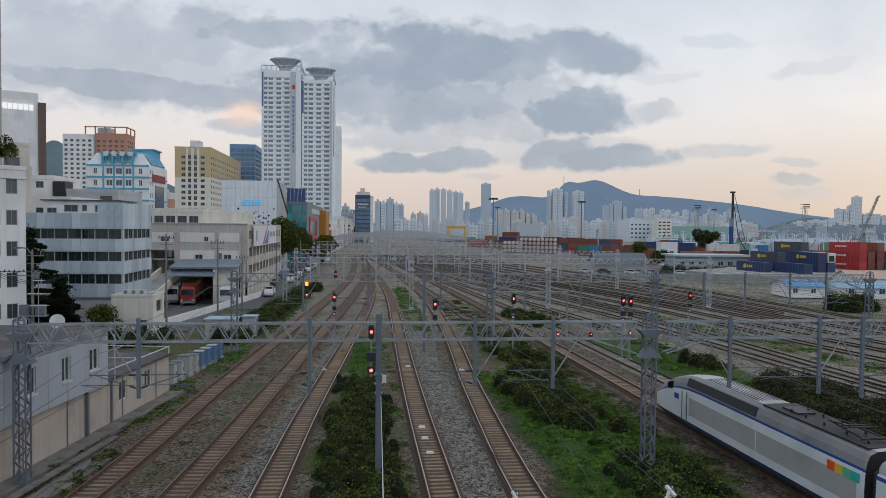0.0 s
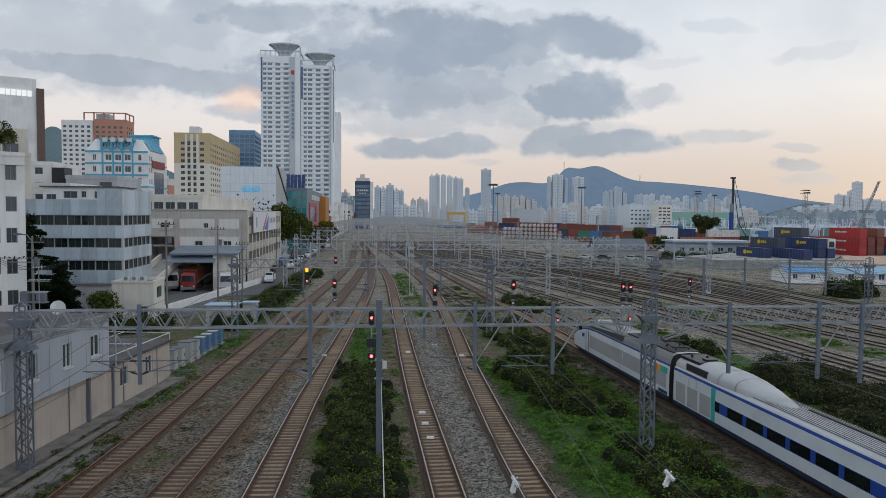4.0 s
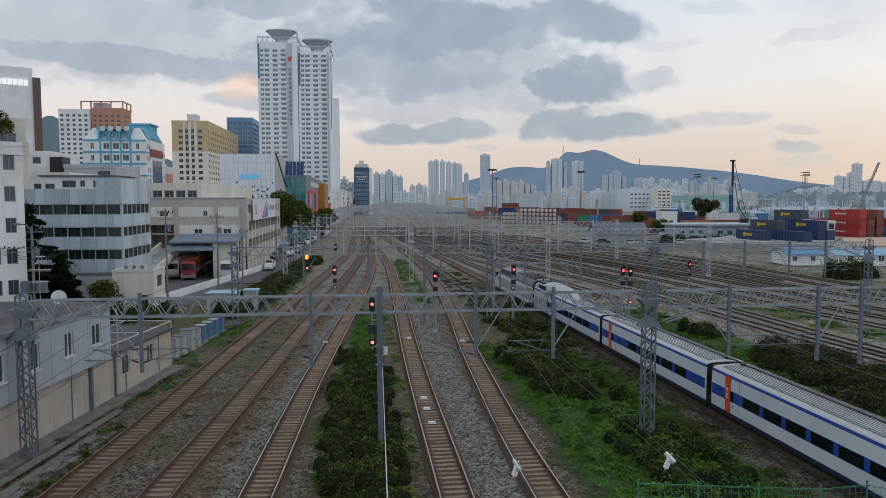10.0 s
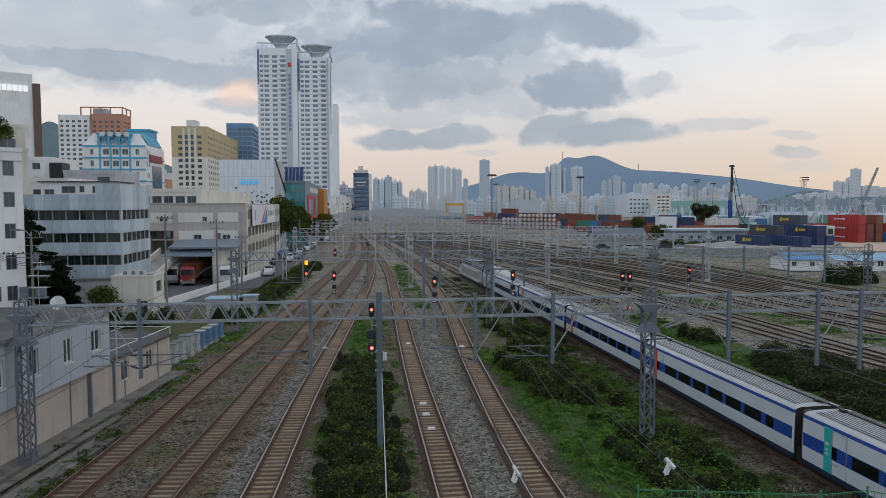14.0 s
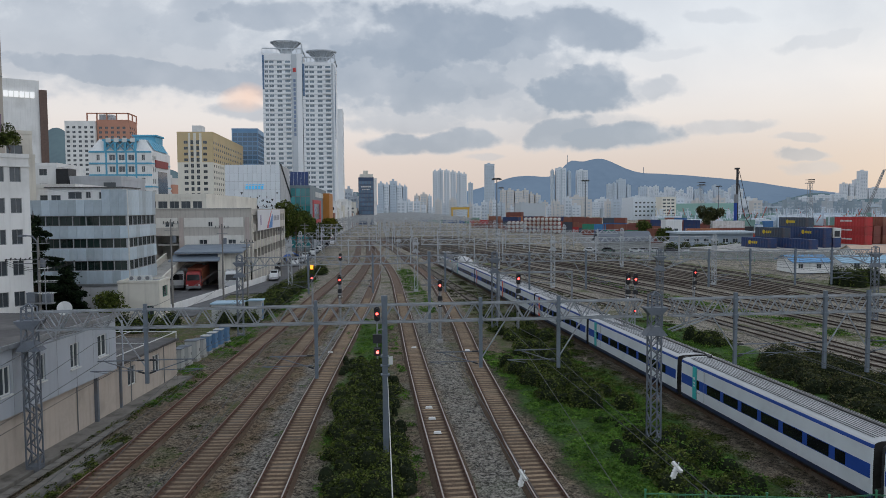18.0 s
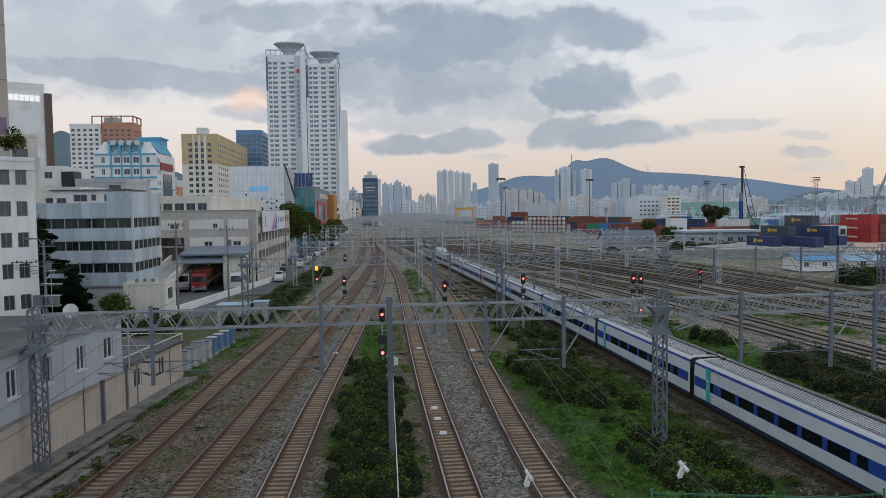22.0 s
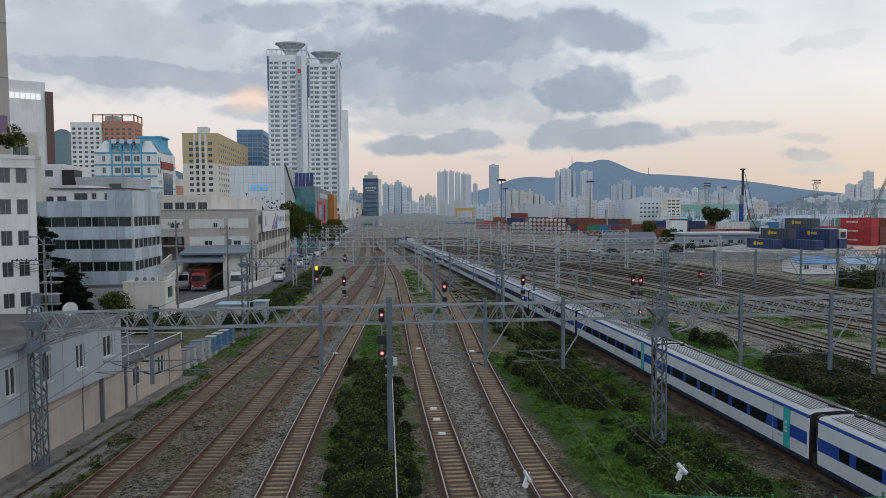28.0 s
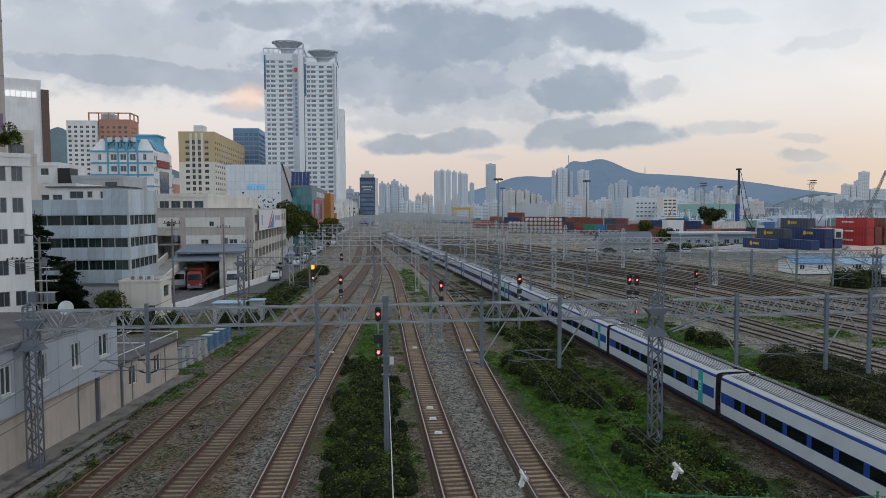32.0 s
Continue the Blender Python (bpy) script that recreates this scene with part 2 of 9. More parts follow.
def mat(name, col, rough=0.7, metal=0.0, var=0.18, scale=1.5, bump=0.15, bscale=30.0, spots=None, spot_scale=0.6, spot_amt=0.4,
        streak=0.0, rand=0.0, world_co=False, rail_rust=0.0, emit=None, power=0.0, spec=0.5, coat=0.0):
    """A surface with variation at two scales, stains and fine relief."""
    if name in MATS:
        return MATS[name]
    m = bpy.data.materials.new(name)
    m.use_nodes = True
    N, L = m.node_tree.nodes, m.node_tree.links
    p = N["Principled BSDF"]
    p.inputs["Roughness"].default_value, p.inputs["Metallic"].default_value = rough, metal
    p.inputs["Specular IOR Level"].default_value = spec
    p.inputs["Coat Weight"].default_value = coat
    if world_co:
        co = N.new("ShaderNodeNewGeometry").outputs["Position"]
    else:
        co = N.new("ShaderNodeTexCoord").outputs["Object"]

    def nz(sc, det=4.0, vec=None):
        n = N.new("ShaderNodeTexNoise")
        n.inputs["Scale"].default_value, n.inputs["Detail"].default_value = sc, det
        L.new(vec if vec else co, n.inputs["Vector"])
        return n.outputs["Fac"]

    def ramp(fac, lo, hi, c0=(0, 0, 0, 1), c1=(1, 1, 1, 1)):
        r = N.new("ShaderNodeValToRGB")
        r.color_ramp.elements[0].position, r.color_ramp.elements[1].position = lo, hi
        r.color_ramp.elements[0].color, r.color_ramp.elements[1].color = c0, c1
        L.new(fac, r.inputs[0])
        return r.outputs[0]

    def mix(fac, a, b, blend="MIX"):
        n = N.new("ShaderNodeMix")
        n.data_type, n.blend_type = "RGBA", blend
        if isinstance(fac, (int, float)):
            n.inputs[0].default_value = fac
        else:
            L.new(fac, n.inputs[0])
        for i, v in ((6, a), (7, b)):
            if isinstance(v, tuple):
                n.inputs[i].default_value = (*v[:3], 1)
            else:
                L.new(v, n.inputs[i])
        return n.outputs[2]
    lo = tuple(c * (1 - var) for c in col)
    hi = tuple(min(1, c * (1 + var)) for c in col)
    c = mix(ramp(nz(scale), 0.3, 0.7), lo, hi)
    c = mix(ramp(nz(scale * 9, 3), 0.35, 0.65), c, mix(0.5, c, tuple(min(1, k * (1 + var * 0.8)) for k in col)))
    if spots:
        c = mix(ramp(nz(spot_scale, 6), 0.52, 0.68, (0, 0, 0, 1), (spot_amt, spot_amt, spot_amt, 1)), c, spots)
    if streak:
        mp = N.new("ShaderNodeMapping")
        mp.inputs["Scale"].default_value = (2.2, 2.2, 0.12)
        L.new(co, mp.inputs[0])
        c = mix(ramp(nz(1.2, 5, mp.outputs[0]), 0.5, 0.78, (0, 0, 0, 1), (streak, streak, streak, 1)), c, tuple(k * 0.45 for k in col))
    if rand:
        oi = N.new("ShaderNodeObjectInfo")
        c = mix(rand, c, mix(oi.outputs["Random"], tuple(k * 0.45 for k in col), tuple(min(1, k * 1.6) for k in col)))
    if rail_rust:
        sx = N.new("ShaderNodeSeparateXYZ")
        L.new(N.new("ShaderNodeTexCoord").outputs["Object"], sx.inputs[0])
        ab = N.new("ShaderNodeMath")
        ab.operation = "ABSOLUTE"
        L.new(sx.outputs[0], ab.inputs[0])
        c = mix(ramp(ab.outputs[0], 0.40, 0.62, (0, 0, 0, 1), (rail_rust, rail_rust, rail_rust, 1)), c, (0.066, 0.036, 0.021))
    L.new(c, p.inputs["Base Color"])
    if bump:
        b = N.new("ShaderNodeBump")
        b.inputs["Strength"].default_value, b.inputs["Distance"].default_value = bump, 0.03
        L.new(nz(bscale, 4), b.inputs["Height"])
        L.new(b.outputs[0], p.inputs["Normal"])
    L.new(ramp(nz(scale * 3, 3), 0.2, 0.8, (max(0.02, rough - 0.1),) * 3 + (1,), (min(1, rough + 0.1),) * 3 + (1,)), p.inputs["Roughness"])
    if emit:
        p.inputs["Emission Color"].default_value = (*emit, 1)
        p.inputs["Emission Strength"].default_value = power
    MATS[name] = m
    return m


M_STEEL = mat("galvanised_steel", (0.29, 0.31, 0.33), 0.55, 0.5, 0.25, 2.0, 0.1, 40, spots=(0.16, 0.12, 0.09), spot_scale=1.2, spot_amt=0.35)
M_STEEL_L = mat("pale_galvanised_steel", (0.15, 0.17, 0.20), 0.6, 0.3, 0.2, 1.0, 0.1, 30, spots=(0.2, 0.16, 0.12), spot_scale=0.8, spot_amt=0.3)
M_RAIL = mat("rusty_rail_side", (0.105, 0.044, 0.028), 0.8, 0.2, 0.3, 3, 0.2, 60)
M_RAILTOP = mat("polished_rail_head", (0.40, 0.35, 0.32), 0.4, 0.6, 0.15, 1.0, 0.03, 60)
M_RAILTOP_R = mat("dull_rail_head", (0.20, 0.125, 0.09), 0.55, 0.3, 0.3, 1.0, 0.05, 60)
M_SLEEPER = mat("weathered_sleeper", (0.245, 0.175, 0.112), 0.85, 0, 0.4, 5, 0.3, 50, spots=(0.085, 0.05, 0.034), spot_scale=3.0, spot_amt=0.7, rand=0.4, world_co=True, rail_rust=0.88)
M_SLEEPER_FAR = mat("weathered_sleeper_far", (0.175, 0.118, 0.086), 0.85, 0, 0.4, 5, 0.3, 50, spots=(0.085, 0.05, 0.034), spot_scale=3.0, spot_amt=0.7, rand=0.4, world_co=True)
M_SLEEPER_C = mat("pale_concrete_sleeper", (0.225, 0.165, 0.110), 0.85, 0, 0.4, 5, 0.2, 50, spots=(0.10, 0.07, 0.05), spot_scale=1.6, spot_amt=0.75, rand=0.4, world_co=True, rail_rust=0.88)
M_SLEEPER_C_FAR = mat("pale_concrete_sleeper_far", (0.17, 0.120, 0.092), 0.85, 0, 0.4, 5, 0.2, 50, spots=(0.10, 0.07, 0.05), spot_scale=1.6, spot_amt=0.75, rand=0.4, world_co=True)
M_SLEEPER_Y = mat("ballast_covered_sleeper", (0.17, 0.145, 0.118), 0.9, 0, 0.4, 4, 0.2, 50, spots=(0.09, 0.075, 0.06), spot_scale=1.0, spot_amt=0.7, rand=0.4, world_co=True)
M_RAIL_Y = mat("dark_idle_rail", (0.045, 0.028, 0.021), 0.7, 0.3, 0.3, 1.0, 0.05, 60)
M_DARK = mat("dark_rubber", (0.02, 0.02, 0.022), 0.6, 0, 0.3, 4, 0.1, 40)
M_BLACK = mat("black_painted_steel", (0.025, 0.026, 0.03), 0.45, 0.2, 0.3, 3, 0.05, 40)
M_GLASS = mat("dark_window_glass", (0.055, 0.066, 0.078), 0.12, 0.0, 0.3, 0.3, 0.0, 3, rand=0.5, spec=0.8)
M_GLASS_B = mat("blue_window_glass", (0.085, 0.16, 0.25), 0.12, 0.0, 0.25, 0.2, 0.0, 3, rand=0.3, spec=0.9)
M_GLASS_T = mat("teal_curtain_glass", (0.05, 0.28, 0.30), 0.12, 0.0, 0.35, 0.25, 0.0, 3, rand=0.5, spec=0.9)
M_ALU = mat("white_window_frame", (0.62, 0.63, 0.62), 0.5, 0.1, 0.1, 2, 0.02, 20)
M_FRAME_D = mat("grey_window_frame", (0.22, 0.23, 0.24), 0.5, 0.3, 0.1, 2, 0.02, 20)
M_WHITE = mat("white_render_wall", (0.76, 0.76, 0.75), 0.85, 0, 0.08, 0.25, 0.1, 15, spots=(0.42, 0.41, 0.39), spot_scale=0.15, spot_amt=0.3, streak=0.25)
M_CREAM = mat("cream_render_wall", (0.68, 0.65, 0.58), 0.85, 0, 0.10, 0.2, 0.1, 15, spots=(0.40, 0.37, 0.33), spot_scale=0.12, spot_amt=0.4, streak=0.3)
M_GREYW = mat("grey_render_wall", (0.45, 0.46, 0.48), 0.85, 0, 0.10, 0.3, 0.1, 15, spots=(0.25, 0.25, 0.25), spot_scale=0.2, spot_amt=0.4, streak=0.3)
M_CONC = mat("stained_concrete", (0.36, 0.35, 0.33), 0.9, 0, 0.16, 0.4, 0.2, 18, spots=(0.17, 0.16, 0.15), spot_scale=0.3, spot_amt=0.5, streak=0.4)
M_ROOF = mat("grey_roof_felt", (0.20, 0.21, 0.22), 0.9, 0, 0.2, 0.5, 0.2, 12, spots=(0.32, 0.32, 0.31), spot_scale=0.25, spot_amt=0.5)
M_ROOF_D = mat("dark_roof_sheet", (0.075, 0.07, 0.07), 0.85, 0, 0.3, 0.5, 0.2, 12, spots=(0.15, 0.14, 0.13), spot_scale=0.5, spot_amt=0.5)
M_ASPH = mat("worn_asphalt", (0.10, 0.10, 0.105), 0.9, 0, 0.25, 0.5, 0.3, 40, spots=(0.18, 0.17, 0.165), spot_scale=0.2, spot_amt=0.5, world_co=True)
M_RED_ON = mat("lit_red_lens", (0.5, 0.02, 0.02), 0.3, 0, 0.05, 5, 0, 5, emit=(1.0, 0.06, 0.05), power=9.0)
M_AMBER_ON = mat("lit_amber_lens", (0.5, 0.2, 0.02), 0.3, 0, 0.05, 5, 0, 5, emit=(1.0, 0.30, 0.02), power=2.2)

# ---- ground ----


def ground_material():
    m = bpy.data.materials.new("ballast_dirt_and_grass")
    m.use_nodes = True
    N, L = m.node_tree.nodes, m.node_tree.links
    p = N["Principled BSDF"]
    p.inputs["Roughness"].default_value = 0.95
    p.inputs["Specular IOR Level"].default_value = 0.2
    pos = N.new("ShaderNodeNewGeometry").outputs["Position"]
    sep = N.new("ShaderNodeSeparateXYZ")
    L.new(pos, sep.inputs[0])

    def nz(sc, det=5.0, out="Fac", rough=0.6):
        n = N.new("ShaderNodeTexNoise")
        n.inputs["Scale"].default_value, n.inputs["Detail"].default_value, n.inputs["Roughness"].default_value = sc, det, rough
        L.new(pos, n.inputs["Vector"])
        return n.outputs[out]

    def mth(op, a, b=0.0):
        n = N.new("ShaderNodeMath")
        n.operation = op
        for i, v in enumerate((a, b)):
            if isinstance(v, (int, float)):
                n.inputs[i].default_value = v
            else:
                L.new(v, n.inputs[i])
        return n.outputs[0]

    def clamp01(a):
        return mth("MINIMUM", mth("MAXIMUM", a, 0.0), 1.0)

    def mix(fac, a, b):
        n = N.new("ShaderNodeMix")
        n.data_type = "RGBA"
        L.new(fac, n.inputs[0])
        for i, v in ((6, a), (7, b)):
            if isinstance(v, tuple):
                n.inputs[i].default_value = (*v, 1)
            else:
                L.new(v, n.inputs[i])
        return n.outputs[2]
    vor = N.new("ShaderNodeTexVoronoi")
    vor.inputs["Scale"].default_value = 14.0
    L.new(pos, vor.inputs["Vector"])
    stone = N.new("ShaderNodeSeparateColor")
    L.new(vor.outputs["Color"], stone.inputs[0])
    big = N.new("ShaderNodeTexVoronoi")
    big.inputs["Scale"].default_value = 5.0
    L.new(pos, big.inputs["Vector"])
    lump = N.new("ShaderNodeSeparateColor")
    L.new(big.outputs["Color"], lump.inputs[0])
    tone = mth("ADD", mth("MULTIPLY", stone.outputs[0], 0.55), mth("MULTIPLY", lump.outputs[0], 0.45))
    tone = clamp01(mth("ADD", mth("MULTIPLY", mth("SUBTRACT", tone, 0.5), 1.45), 0.46))
    gravel = mix(tone, (0.036, 0.031, 0.024), (0.380, 0.335, 0.262))
    brown = mix(tone, (0.040, 0.028, 0.019), (0.345, 0.262, 0.18))
    gravel = mix(clamp01(mth("MULTIPLY", mth("SUBTRACT", nz(0.22, 7), 0.40), 5.0)), gravel, brown)
    gravel = mix(mth("MULTIPLY", clamp01(mth("MULTIPLY", mth("SUBTRACT", nz(0.8, 7), 0.56), 8.0)), 0.6), gravel, (0.045, 0.036, 0.027))
    # weeds where the patchy noise is high
    weeds = clamp01(mth("MULTIPLY", mth("SUBTRACT", nz(0.16, 8), 0.54), 9.0))
    turf = mix(clamp01(mth("MULTIPLY", mth("SUBTRACT", nz(5.0, 9, rough=0.75), 0.36), 3.4)), (0.026, 0.056, 0.014), (0.115, 0.225, 0.052))
    turf = mix(clamp01(mth("MULTIPLY", mth("SUBTRACT", nz(0.5, 6), 0.5), 4.0)), turf, (0.115, 0.12, 0.04))
    olive = mix(nz(1.5, 6), turf, (0.155, 0.14, 0.06))
    c = gravel
    # pale yard gravel, lifted further by distance haze put into its colour
    hazed_gravel = mix(tone, (0.13, 0.115, 0.092), (0.60, 0.54, 0.455))
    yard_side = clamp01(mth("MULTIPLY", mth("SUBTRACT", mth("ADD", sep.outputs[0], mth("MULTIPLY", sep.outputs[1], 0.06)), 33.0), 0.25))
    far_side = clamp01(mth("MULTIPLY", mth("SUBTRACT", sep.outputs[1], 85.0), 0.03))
    c = mix(mth("MULTIPLY", mth("MAXIMUM", yard_side, far_side), clamp01(mth("MULTIPLY", nz(0.3, 6), 1.6))), c, hazed_gravel)
    c = mix(mth("MULTIPLY", weeds, 0.75), c, olive)
    # clean blue grey ballast beside the branch and between the main tracks
    skew = mth("SUBTRACT", mth("ADD", sep.outputs[0], mth("MULTIPLY", mth("SUBTRACT", nz(0.6, 6), 0.5), 2.2)), mth("MULTIPLY", sep.outputs[1], 0.054))
    clean = mix(tone, (0.044, 0.043, 0.039), (0.50, 0.475, 0.425))

    def lane(x, x0, hw, soft=1.3):
        return clamp01(mth("MULTIPLY", mth("SUBTRACT", hw, mth("ABSOLUTE", mth("SUBTRACT", x, x0))), soft))
    near = clamp01(mth("MULTIPLY", mth("SUBTRACT", 150.0, sep.outputs[1]), 0.02))
    mainlane = mth("ADD", sep.outputs[0], mth("MULTIPLY", mth("SUBTRACT", nz(0.6, 6), 0.5), 1.6))
    for s in (lane(skew, -8.5, 1.05), lane(mainlane, 6.1, 1.6)):
        c = mix(mth("MULTIPLY", s, mth("MULTIPLY", near, 0.7)), c, clean)
    # rusty brown dust beside the second siding, with tufts of dry grass
    c = mix(mth("MULTIPLY", lane(skew, -9.9, 0.75), 0.7), c, mix(tone, (0.07, 0.045, 0.027), (0.36, 0.26, 0.165)))
    tufts = nz(0.7, 7)
    # planted strips between the tracks: centre, half width, near end, far end
    wob = mth("MULTIPLY", mth("SUBTRACT", nz(0.35, 6), 0.5), 3.4)
    xw = mth("ADD", sep.outputs[0], wob)
    lean = mth("ADD", xw, mth("MULTIPLY", sep.outputs[1], 0.045))
    far_lean = mth("ADD", xw, mth("MULTIPLY", mth("SUBTRACT", sep.outputs[1], 80.0), 0.15))
    yw = mth("ADD", sep.outputs[1], mth("MULTIPLY", wob, 2.0))

    def strip(x, x0, hw, y0, y1, soft=1.2):
        a = clamp01(mth("MULTIPLY", mth("SUBTRACT", hw, mth("ABSOLUTE", mth("SUBTRACT", x, x0))), soft))
        b = clamp01(mth("MULTIPLY", mth("SUBTRACT", yw, y0), 0.3))
        d = clamp01(mth("MULTIPLY", mth("SUBTRACT", y1, yw), 0.3))
        return mth("MULTIPLY", a, mth("MULTIPLY", b, d))
    for x, x0, hw, y0, y1 in ((xw, -0.5, 2.2, 20, 88), (xw, 15.0, 5.2, 5, 62), (xw, 15.2, 3.2, 60, 112), (xw, -19.5, 4.2, 60, 170), (lean, 35.0, 4.6, 20, 90),
                              (lean, 22.2, 2.4, 90, 150), (far_lean, 48.8, 2.7, 36, 150), (far_lean, 42.5, 1.8, 125, 210), (far_lean, 66.0, 3.4, 100, 210), (xw, 7.0, 2.2, 95, 170), (far_lean, 84.0, 6.0, 80, 200)):
        s = strip(x, x0, hw, y0, y1)
        if y1 > 95 or x is far_lean:
            s = mth("MULTIPLY", s, clamp01(mth("MULTIPLY", mth("SUBTRACT", tufts, 0.40), 5.0)))
        c = mix(s, c, olive if y1 > 95 else turf)
    # bare dark soil between the second main track and the grass
    c = mix(mth("MULTIPLY", strip(xw, 10.3, 0.75, 18, 78, 1.0), 0.85), c, mix(tone, (0.024, 0.022, 0.015), (0.12, 0.105, 0.075)))
    # dirt beside the express track
    c = mix(strip(lean, 23.3, 0.8, 10, 120), c, mix(tone, (0.022, 0.018, 0.012), (0.13, 0.105, 0.075)))
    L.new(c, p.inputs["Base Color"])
    b = N.new("ShaderNodeBump")
    b.inputs["Strength"].default_value, b.inputs["Distance"].default_value = 1.0, 0.09
    L.new(mth("ADD", mth("MULTIPLY", vor.outputs["Distance"], 1.5), nz(6.0, 5)), b.inputs["Height"])
    L.new(b.outputs[0], p.inputs["Normal"])
    return m


def build_ground():
    """One sheet to the horizon, finer near the tracks, gently uneven."""
    xs = sorted({*range(-60, 101, 2), *range(-400, -60, 40), *range(101, 500, 40), -4500, -2500, -1200, 700, 1200, 2500, 4500})
    ys = sorted({*range(-30, 141, 2), *range(140, 400, 20), *range(400, 1000, 100), -600, -200, -80, 1400, 2200, 3300, 4700})
    v = []
    for y in ys:
        for x in xs:
            z = -0.14
            if -60 <= x <= 100 and -30 <= y <= 140:
                z += 0.10 * (noise.noise(Vector((x * 0.11, y * 0.11, 3.1))) + 0.5 * noise.noise(Vector((x * 0.4, y * 0.4, 7)))) - 0.03
            v.append((x, y, z))
    n = len(xs)
    f = [(j * n + i, j * n + i + 1, (j + 1) * n + i + 1, (j + 1) * n + i) for j in range(len(ys) - 1) for i in range(n - 1)]
    me = bpy.data.meshes.new("ground")
    me.from_pydata(v, [], f)
    me.materials.append(ground_material())
    me.polygons.foreach_set("use_smooth", [True] * len(f))
    return tagged(new("ground", me), "grey ballast and weedy railway ground", "ground", kind="structure")


build_ground()

# ---- tracks ----
TRAIN_X = curve_through([(y, 23.55 - 0.036 * (y - 28.5) - 0.0001 * (y - 28.5) ** 2) for y in range(-60, 361, 30)])
M_BED = mat("rust_stained_ballast", (0.075, 0.046, 0.027), 0.95, 0, 0.6, 9, 0.8, 20, spots=(0.13, 0.11, 0.09), spot_scale=0.4, spot_amt=0.6, world_co=True)
M_BED_R = mat("rust_soaked_ballast", (0.060, 0.029, 0.017), 0.95, 0, 0.5, 9, 0.6, 22, world_co=True)
# tan yard ballast, its colour raised further to imitate distance haze
M_BED_G = mat("pale_hazed_yard_ballast", (0.285, 0.250, 0.205), 0.95, 0, 0.35, 8, 0.9, 22, spots=(0.07, 0.06, 0.055), spot_scale=0.3, spot_amt=0.6, world_co=True)


def rail_profile(g, fx, y0, y1, side, step):
    """One rail with foot, web and head along the centre line fx."""
    rings = []
    y = y0
    while True:
        x, dx = fx(y), (fx(y + 0.5) - fx(y - 0.5))
        k = math.sqrt(1 + dx * dx)
        nx, ny = 1 / k, -dx / k
        ring = []
        for u, z in ((-0.065, 0.03), (0.065, 0.03), (0.065, 0.045), (0.018, 0.06), (0.018, 0.13), (0.036, 0.14), (0.036, 0.168),
                     (0.028, 0.174), (-0.028, 0.174), (-0.036, 0.168), (-0.036, 0.14), (-0.018, 0.13), (-0.018, 0.06), (-0.065, 0.045)):
            ring.append((x + nx * (u + side * 0.753), y + ny * (u + side * 0.753), z))
        rings.append(ring)
        if y >= y1:
            break
        y = min(y1, y + step)
    g.loft(rings, mats=[0, 0, 0, 0, 0, 0, 1, 1, 1, 0, 0, 0, 0, 0])


SLEEPER_MESH = {}


def sleeper_mesh(mt, w):
    if (mt.name, w) not in SLEEPER_MESH:
        g = Geo()
        g.loft([[(x, -0.11, -0.10), (x, 0.11, -0.10), (x, 0.11, 0.015), (x, 0.07, 0.05), (x, -0.07, 0.05), (x, -0.11, 0.015)] for x in (-w / 2, -w / 4, w / 4, w / 2)])
        for s in (-1, 1):
            g.box(s * 0.753 - 0.13, s * 0.753 + 0.13, -0.09, 0.09, 0.04, 0.06)
        SLEEPER_MESH[(mt.name, w)] = g.mesh("sleeper", mt)
    return SLEEPER_MESH[(mt.name, w)]


def track(name, fx, y0, y1, sleepers_to, label, top=None, sl=None, bed=None, step=4.0, bed_w=0.82):
    t = thing(name, 0, 0, 0, 0, label, "railway track", "railway tracks", "structure")
    for s in (-1, 1):
        g = Geo()
        rail_profile(g, fx, y0, y1, s, step)
        part("rail", g, [M_RAIL_Y if top is M_RAIL_Y else M_RAIL, top or M_RAILTOP], t)
    g = Geo()
    rings = []
    y = y0
    while y <= y1 + 0.1:
        x = fx(y)
        e = 0.18 * noise.noise(Vector((x, y * 0.3, 1)))
        rings.append([(x - bed_w - 0.22 + e, y, -0.2), (x + bed_w + 0.22 - e, y, -0.2), (x + bed_w + 0.06 + e * 0.3, y, 0.0), (x + 0.54 - e * 0.3, y, 0.012), (x, y, 0.016), (x - 0.54 - e * 0.3, y, 0.012), (x - bed_w - 0.06 + e * 0.3, y, 0.0)])
        y += step
    g.loft(rings, mats=[0, 0, 1, 0, 0, 1, 0])
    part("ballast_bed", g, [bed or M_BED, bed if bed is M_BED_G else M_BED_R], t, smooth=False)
    mt = sl or M_SLEEPER
    me = sleeper_mesh(mt, 1.74)
    rest = Geo()
    y, k = y0, 0
    rng = random.Random(name + str(round(fx(50), 2)))
    while y < min(y1, 330):
        x, dx = fx(y), (fx(y + 0.5) - fx(y - 0.5))
        a = -math.degrees(math.atan(dx)) + rng.uniform(-0.6, 0.6)
        if 22 < y < sleepers_to:
            part("sleeper", me, None, t, at=pose(x + rng.uniform(-0.03, 0.03), y, rng.uniform(-0.01, 0.006), 0, 0, a))
        else:
            rest.box(-0.87, 0.87, -0.15, 0.15, -0.08, 0.04, M=pose(x, y, 0, 0, 0, a))
        y += 0.58
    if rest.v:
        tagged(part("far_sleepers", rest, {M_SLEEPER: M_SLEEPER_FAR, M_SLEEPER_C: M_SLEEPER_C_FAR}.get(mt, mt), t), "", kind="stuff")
    return t


